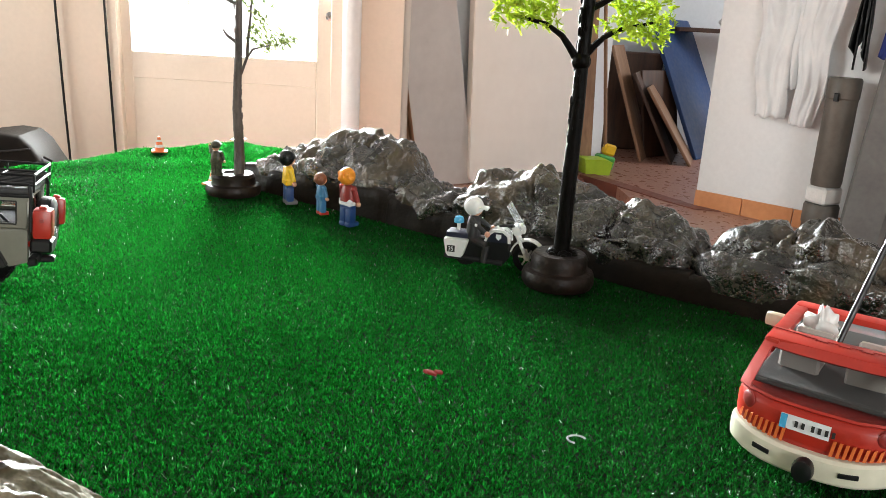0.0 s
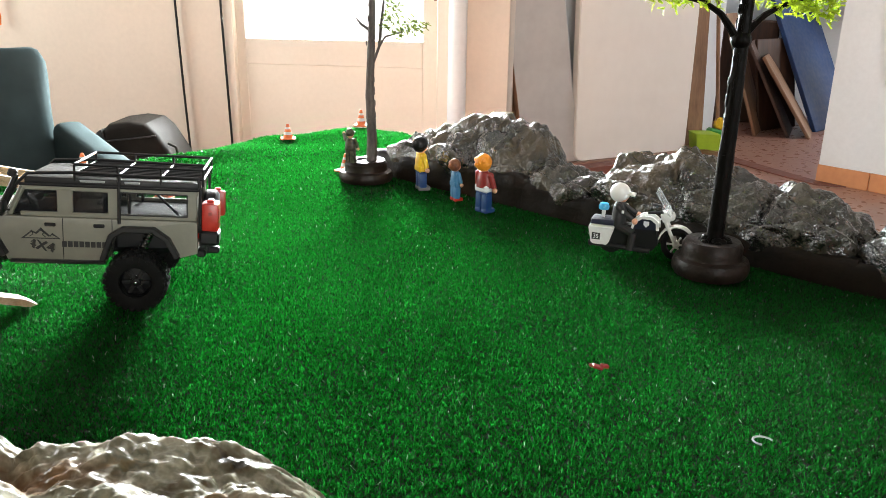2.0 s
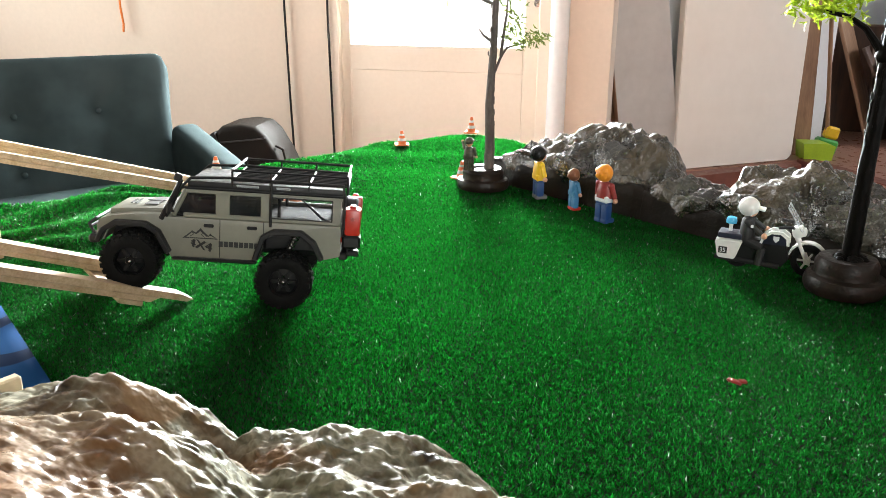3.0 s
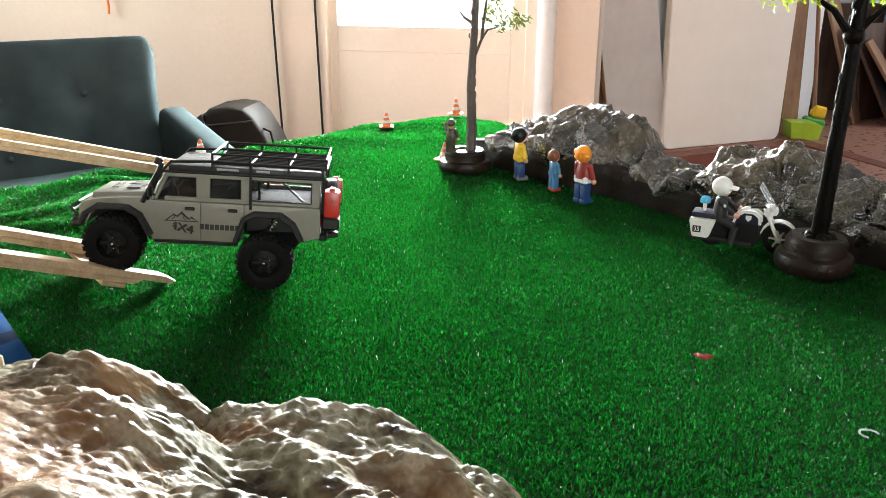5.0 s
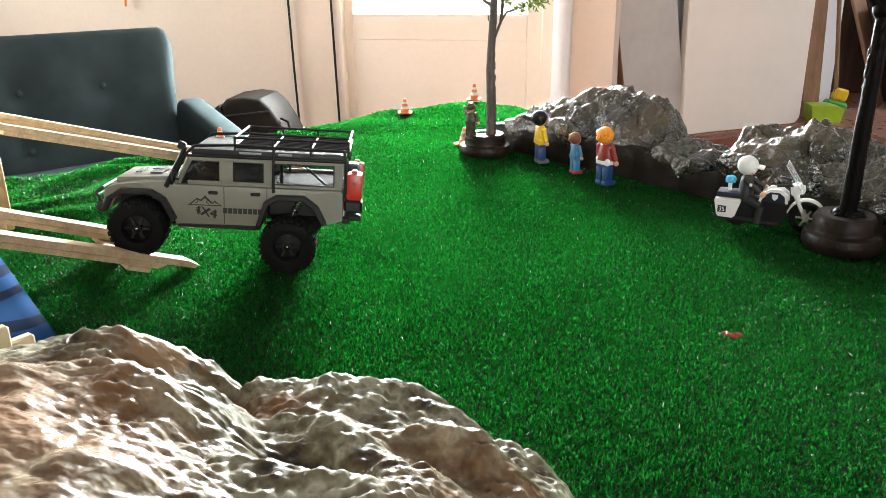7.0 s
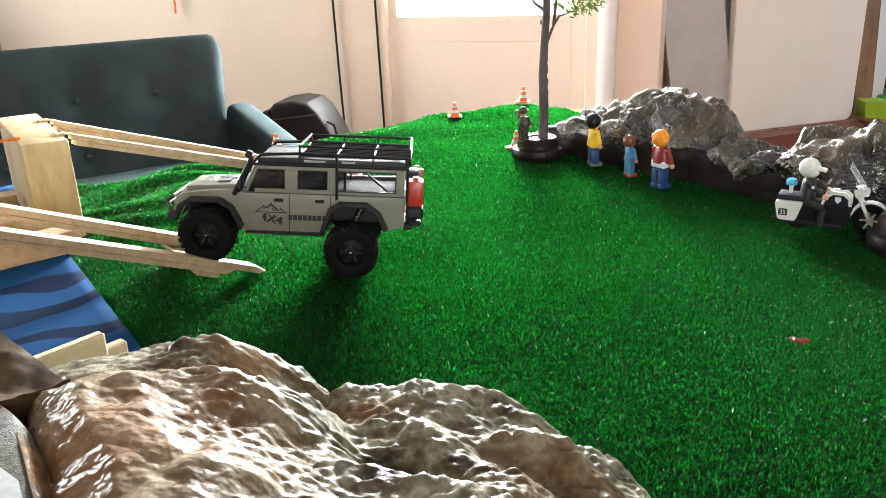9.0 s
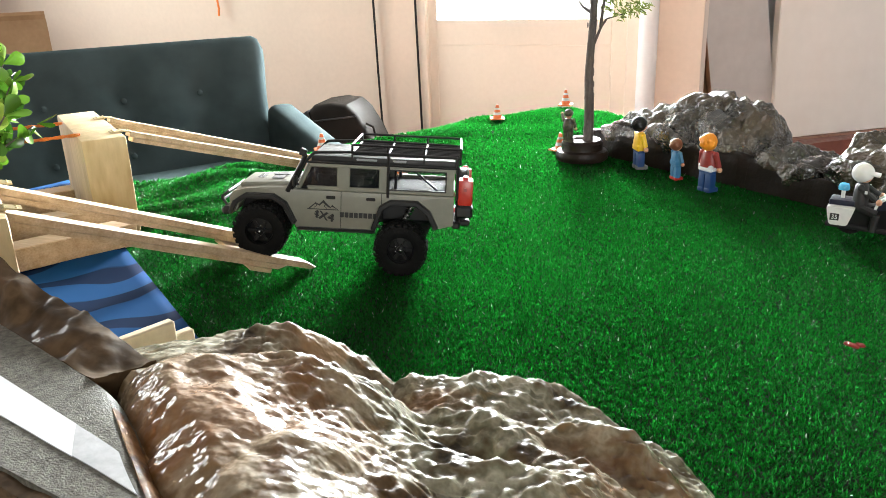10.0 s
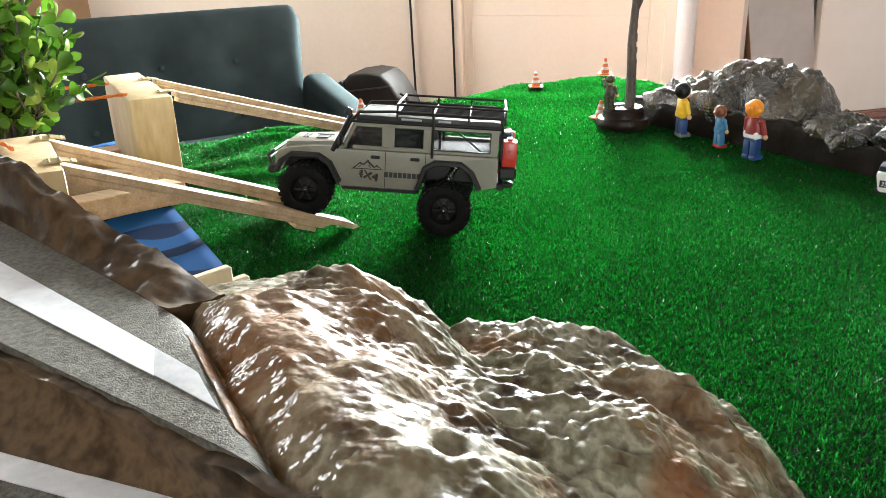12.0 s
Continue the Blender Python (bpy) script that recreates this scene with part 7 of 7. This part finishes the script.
def ramp(pairs, label):
    (a1, b1), (a2, b2) = pairs
    r = thing("wooden_ramp", pose(0, 0, 0), label, "ramp", group="wooden ramps")
    for a, b in pairs:
        a, b = Vector(a), Vector(b)
        d = b - a
        L = d.length
        q = Matrix((d.normalized(), Vector((0, 0, 1)).cross(d).normalized(), d.normalized().cross(Vector((0, 0, 1)).cross(d).normalized()))).transposed().to_4x4()
        m = Matrix.Translation(a) @ q
        bm = bmesh.new()
        prism(bm, [(0, -0.0062), (L - 0.006, -0.0062), (L, -0.003), (L - 0.012, 0.0), (0, 0.0)], 0.017, m)
        plank = part("plank", bm, WOOD, r)
        bm = bmesh.new()
        prism(bm, [(0.004, -0.0115), (L - 0.040, -0.0115), (L - 0.032, -0.0066), (0.004, -0.0066)], 0.0165, m)
        part("lower_plank", bm, WOOD, plank)
    for f in (0.80,):
        p, q2 = Vector(a1).lerp(Vector(b1), f), Vector(a2).lerp(Vector(b2), f)
        d = q2 - p
        along = (Vector(b1) - Vector(a1)).normalized()
        up = along.cross(d.normalized())
        if up.z < 0:
            up = -up
        m = Matrix.Translation((p + q2) / 2 - up * 0.0142) @ Matrix((d.normalized(), along, d.normalized().cross(along))).transposed().to_4x4()
        bm = bmesh.new()
        box(bm, (d.length + 0.016, 0.022, 0.0045), m, 0.0006)
        part("cross_slat", bm, WOOD, r)


ramp((((-0.690, 0.672, 0.112), (-0.532, 0.952, 0.006)), ((-0.782, 0.742, 0.112), (-0.612, 1.006, 0.006))), "two pale pine planks hinged to the tower as a ramp")
ramp((((-0.566, 0.386, 0.111), (-0.420, 0.601, 0.004)), ((-0.640, 0.445, 0.111), (-0.494, 0.655, 0.004))), "two pale pine planks sloping down from the tower beside the road")


def board(a, b, w, t, z, mats, label, name="base_board"):
    a, b = Vector(a), Vector(b)
    d = b - a
    bm = bmesh.new()
    box(bm, (d.length, w, t), Matrix.Translation(((a.x + b.x) / 2, (a.y + b.y) / 2, z + t / 2)) @ Matrix.Rotation(math.atan2(d.y, d.x), 4, "Z"), 0.001)
    solid(name, bm, mats, label=label, category="wooden board")


board((-0.705, 0.490), (-0.640, 0.600), 0.03, 0.024, 0.006, WOOD, "pine board lying at the foot of the towers")
board((-0.770, 0.530), (-0.690, 0.622), 0.028, 0.030, 0.006, WOOD, "pine board lying between the towers")
board((-0.86, 0.60), (-0.80, 0.68), 0.03, 0.03, 0.006, WOOD, "pine board end beside the tower")
board((-0.3275, 0.236), (-0.3135, 0.273), 0.006, 0.097, 0.004, PLY, "cream wooden plate standing behind the rock", "wooden_plate")
board((-0.3190, 0.2765), (-0.3145, 0.2885), 0.006, 0.085, 0.004, PLY, "lower cream wooden plate standing behind the rock", "wooden_plate")


def rope(points, label):
    bm = bmesh.new()
    pts = [Vector(p) for p in points]
    dense = []
    for a, b in zip(pts, pts[1:]):
        n = max(2, int((b - a).length / 0.006))
        dense += [a.lerp(b, i / n) for i in range(n)]
    dense.append(pts[-1])
    for ph in (0.0, math.pi):
        for i, (a, b) in enumerate(zip(dense, dense[1:])):
            def off(k):
                return Vector((0, math.cos(k * 1.3 + ph), math.sin(k * 1.3 + ph))) * 0.0009
            tube(bm, a + off(i), b + off(i + 1), 0.0013, n=6)
    solid("rope", bm, ROPE, label=label, category="rope", group="orange ropes")


rope([(-0.805, 0.688, 0.1135), (-0.870, 0.643, 0.110), (-0.960, 0.580, 0.106)], "taut orange cord tied to the pine tower")
rope([(-0.725, 0.634, 0.1135), (-0.789, 0.596, 0.108), (-0.880, 0.540, 0.103)], "taut orange cord tied to the pine tower")
rope([(-0.665, 0.415, 0.1145), (-0.640, 0.405, 0.1150), (-0.625, 0.398, 0.1145)], "orange cord knotted on the tower beside the road")
rope([(-0.600, 0.360, 0.1145), (-0.585, 0.358, 0.1150), (-0.575, 0.352, 0.1145)], "orange cord knotted on the tower beside the road")


# ---- leafy plant ----
def plant():
    rnd = random.Random(11)
    p = thing("artificial_plant", pose(-0.724, 0.482, 0.012), "artificial box plant with glossy bright green leaves", "plant")
    bm = bmesh.new()
    leaves = bmesh.new()
    for k in range(52):
        a, el = rnd.uniform(0, 6.28), rnd.uniform(0.25, 1.5)
        tip = Vector((0.072 * math.cos(a) * math.cos(el), 0.072 * math.sin(a) * math.cos(el), 0.10 + 0.17 * math.sin(el) * rnd.uniform(0.5, 1)))
        base = Vector((0, 0, 0.05))
        mid = base.lerp(tip, 0.5) + Vector((rnd.gauss(0, 0.008), rnd.gauss(0, 0.008), 0.01))
        limb(bm, [base, mid, tip], 0.0016, 0.0008, 6)
        for j in range(20):
            f = rnd.uniform(0.35, 1.05)
            c = base.lerp(mid, f * 2) if f < 0.5 else mid.lerp(tip, f * 2 - 1)
            out = Vector((rnd.gauss(0, 1), rnd.gauss(0, 1), rnd.gauss(0.4, 0.8))).normalized()
            side = out.cross(Vector((rnd.gauss(0, 1), rnd.gauss(0, 1), rnd.gauss(0, 1)))).normalized()
            up = side.cross(out)
            L, w = rnd.uniform(0.016, 0.026), rnd.uniform(0.0050, 0.0074)
            row = [(0.0, 0.10), (0.22, 0.36), (0.45, 0.74), (0.65, 0.98), (0.80, 0.95), (0.91, 0.70), (1.0, 0.12)]
            mids = [leaves.verts.new(c + out * L * u - up * w * 0.28 * (1 - (2 * u - 1) ** 2)) for u, _ in row]
            ls = [leaves.verts.new(c + out * L * u + side * w * v) for u, v in row]
            rs = [leaves.verts.new(c + out * L * u - side * w * v) for u, v in row]
            for i in range(len(row) - 1):
                leaves.faces.new((mids[i], mids[i + 1], ls[i + 1], ls[i]))
                leaves.faces.new((mids[i + 1], mids[i], rs[i], rs[i + 1]))
    tube(bm, (0, 0, 0.0), (0, 0, 0.06), 0.006, 0.004)
    part("stem", bm, BARK_GREY, p)
    part("foliage", leaves, LEAF_BOX, p, "glossy oval green leaves", smooth=180)


plant()

# ---- small litter ----
bm = bmesh.new()
for k, (x, y, s) in enumerate(((0, 0, 0.005), (0.005, 0.002, 0.004), (-0.004, 0.002, 0.0035))):
    box(bm, (s * 1.6, s, 0.0022), pose(x, y, 0.0045, 10 * k, 14, 30 * k), 0.0006)
solid("red_scrap", bm, MAROON, pose(0.059, 0.551, 0.0), "small dark red scrap lying on the turf", "scrap")
bm = bmesh.new()
pts = [(0.006 * math.cos(a), 0.005 * math.sin(a), 0.004) for a in [0.3 + 0.45 * i for i in range(10)]]
pipe(bm, pts, 0.0007, 6)
solid("clear_ring", bm, CLEAR, pose(0.155, 0.468, 0.0), "thin clear plastic ring on the turf", "scrap")
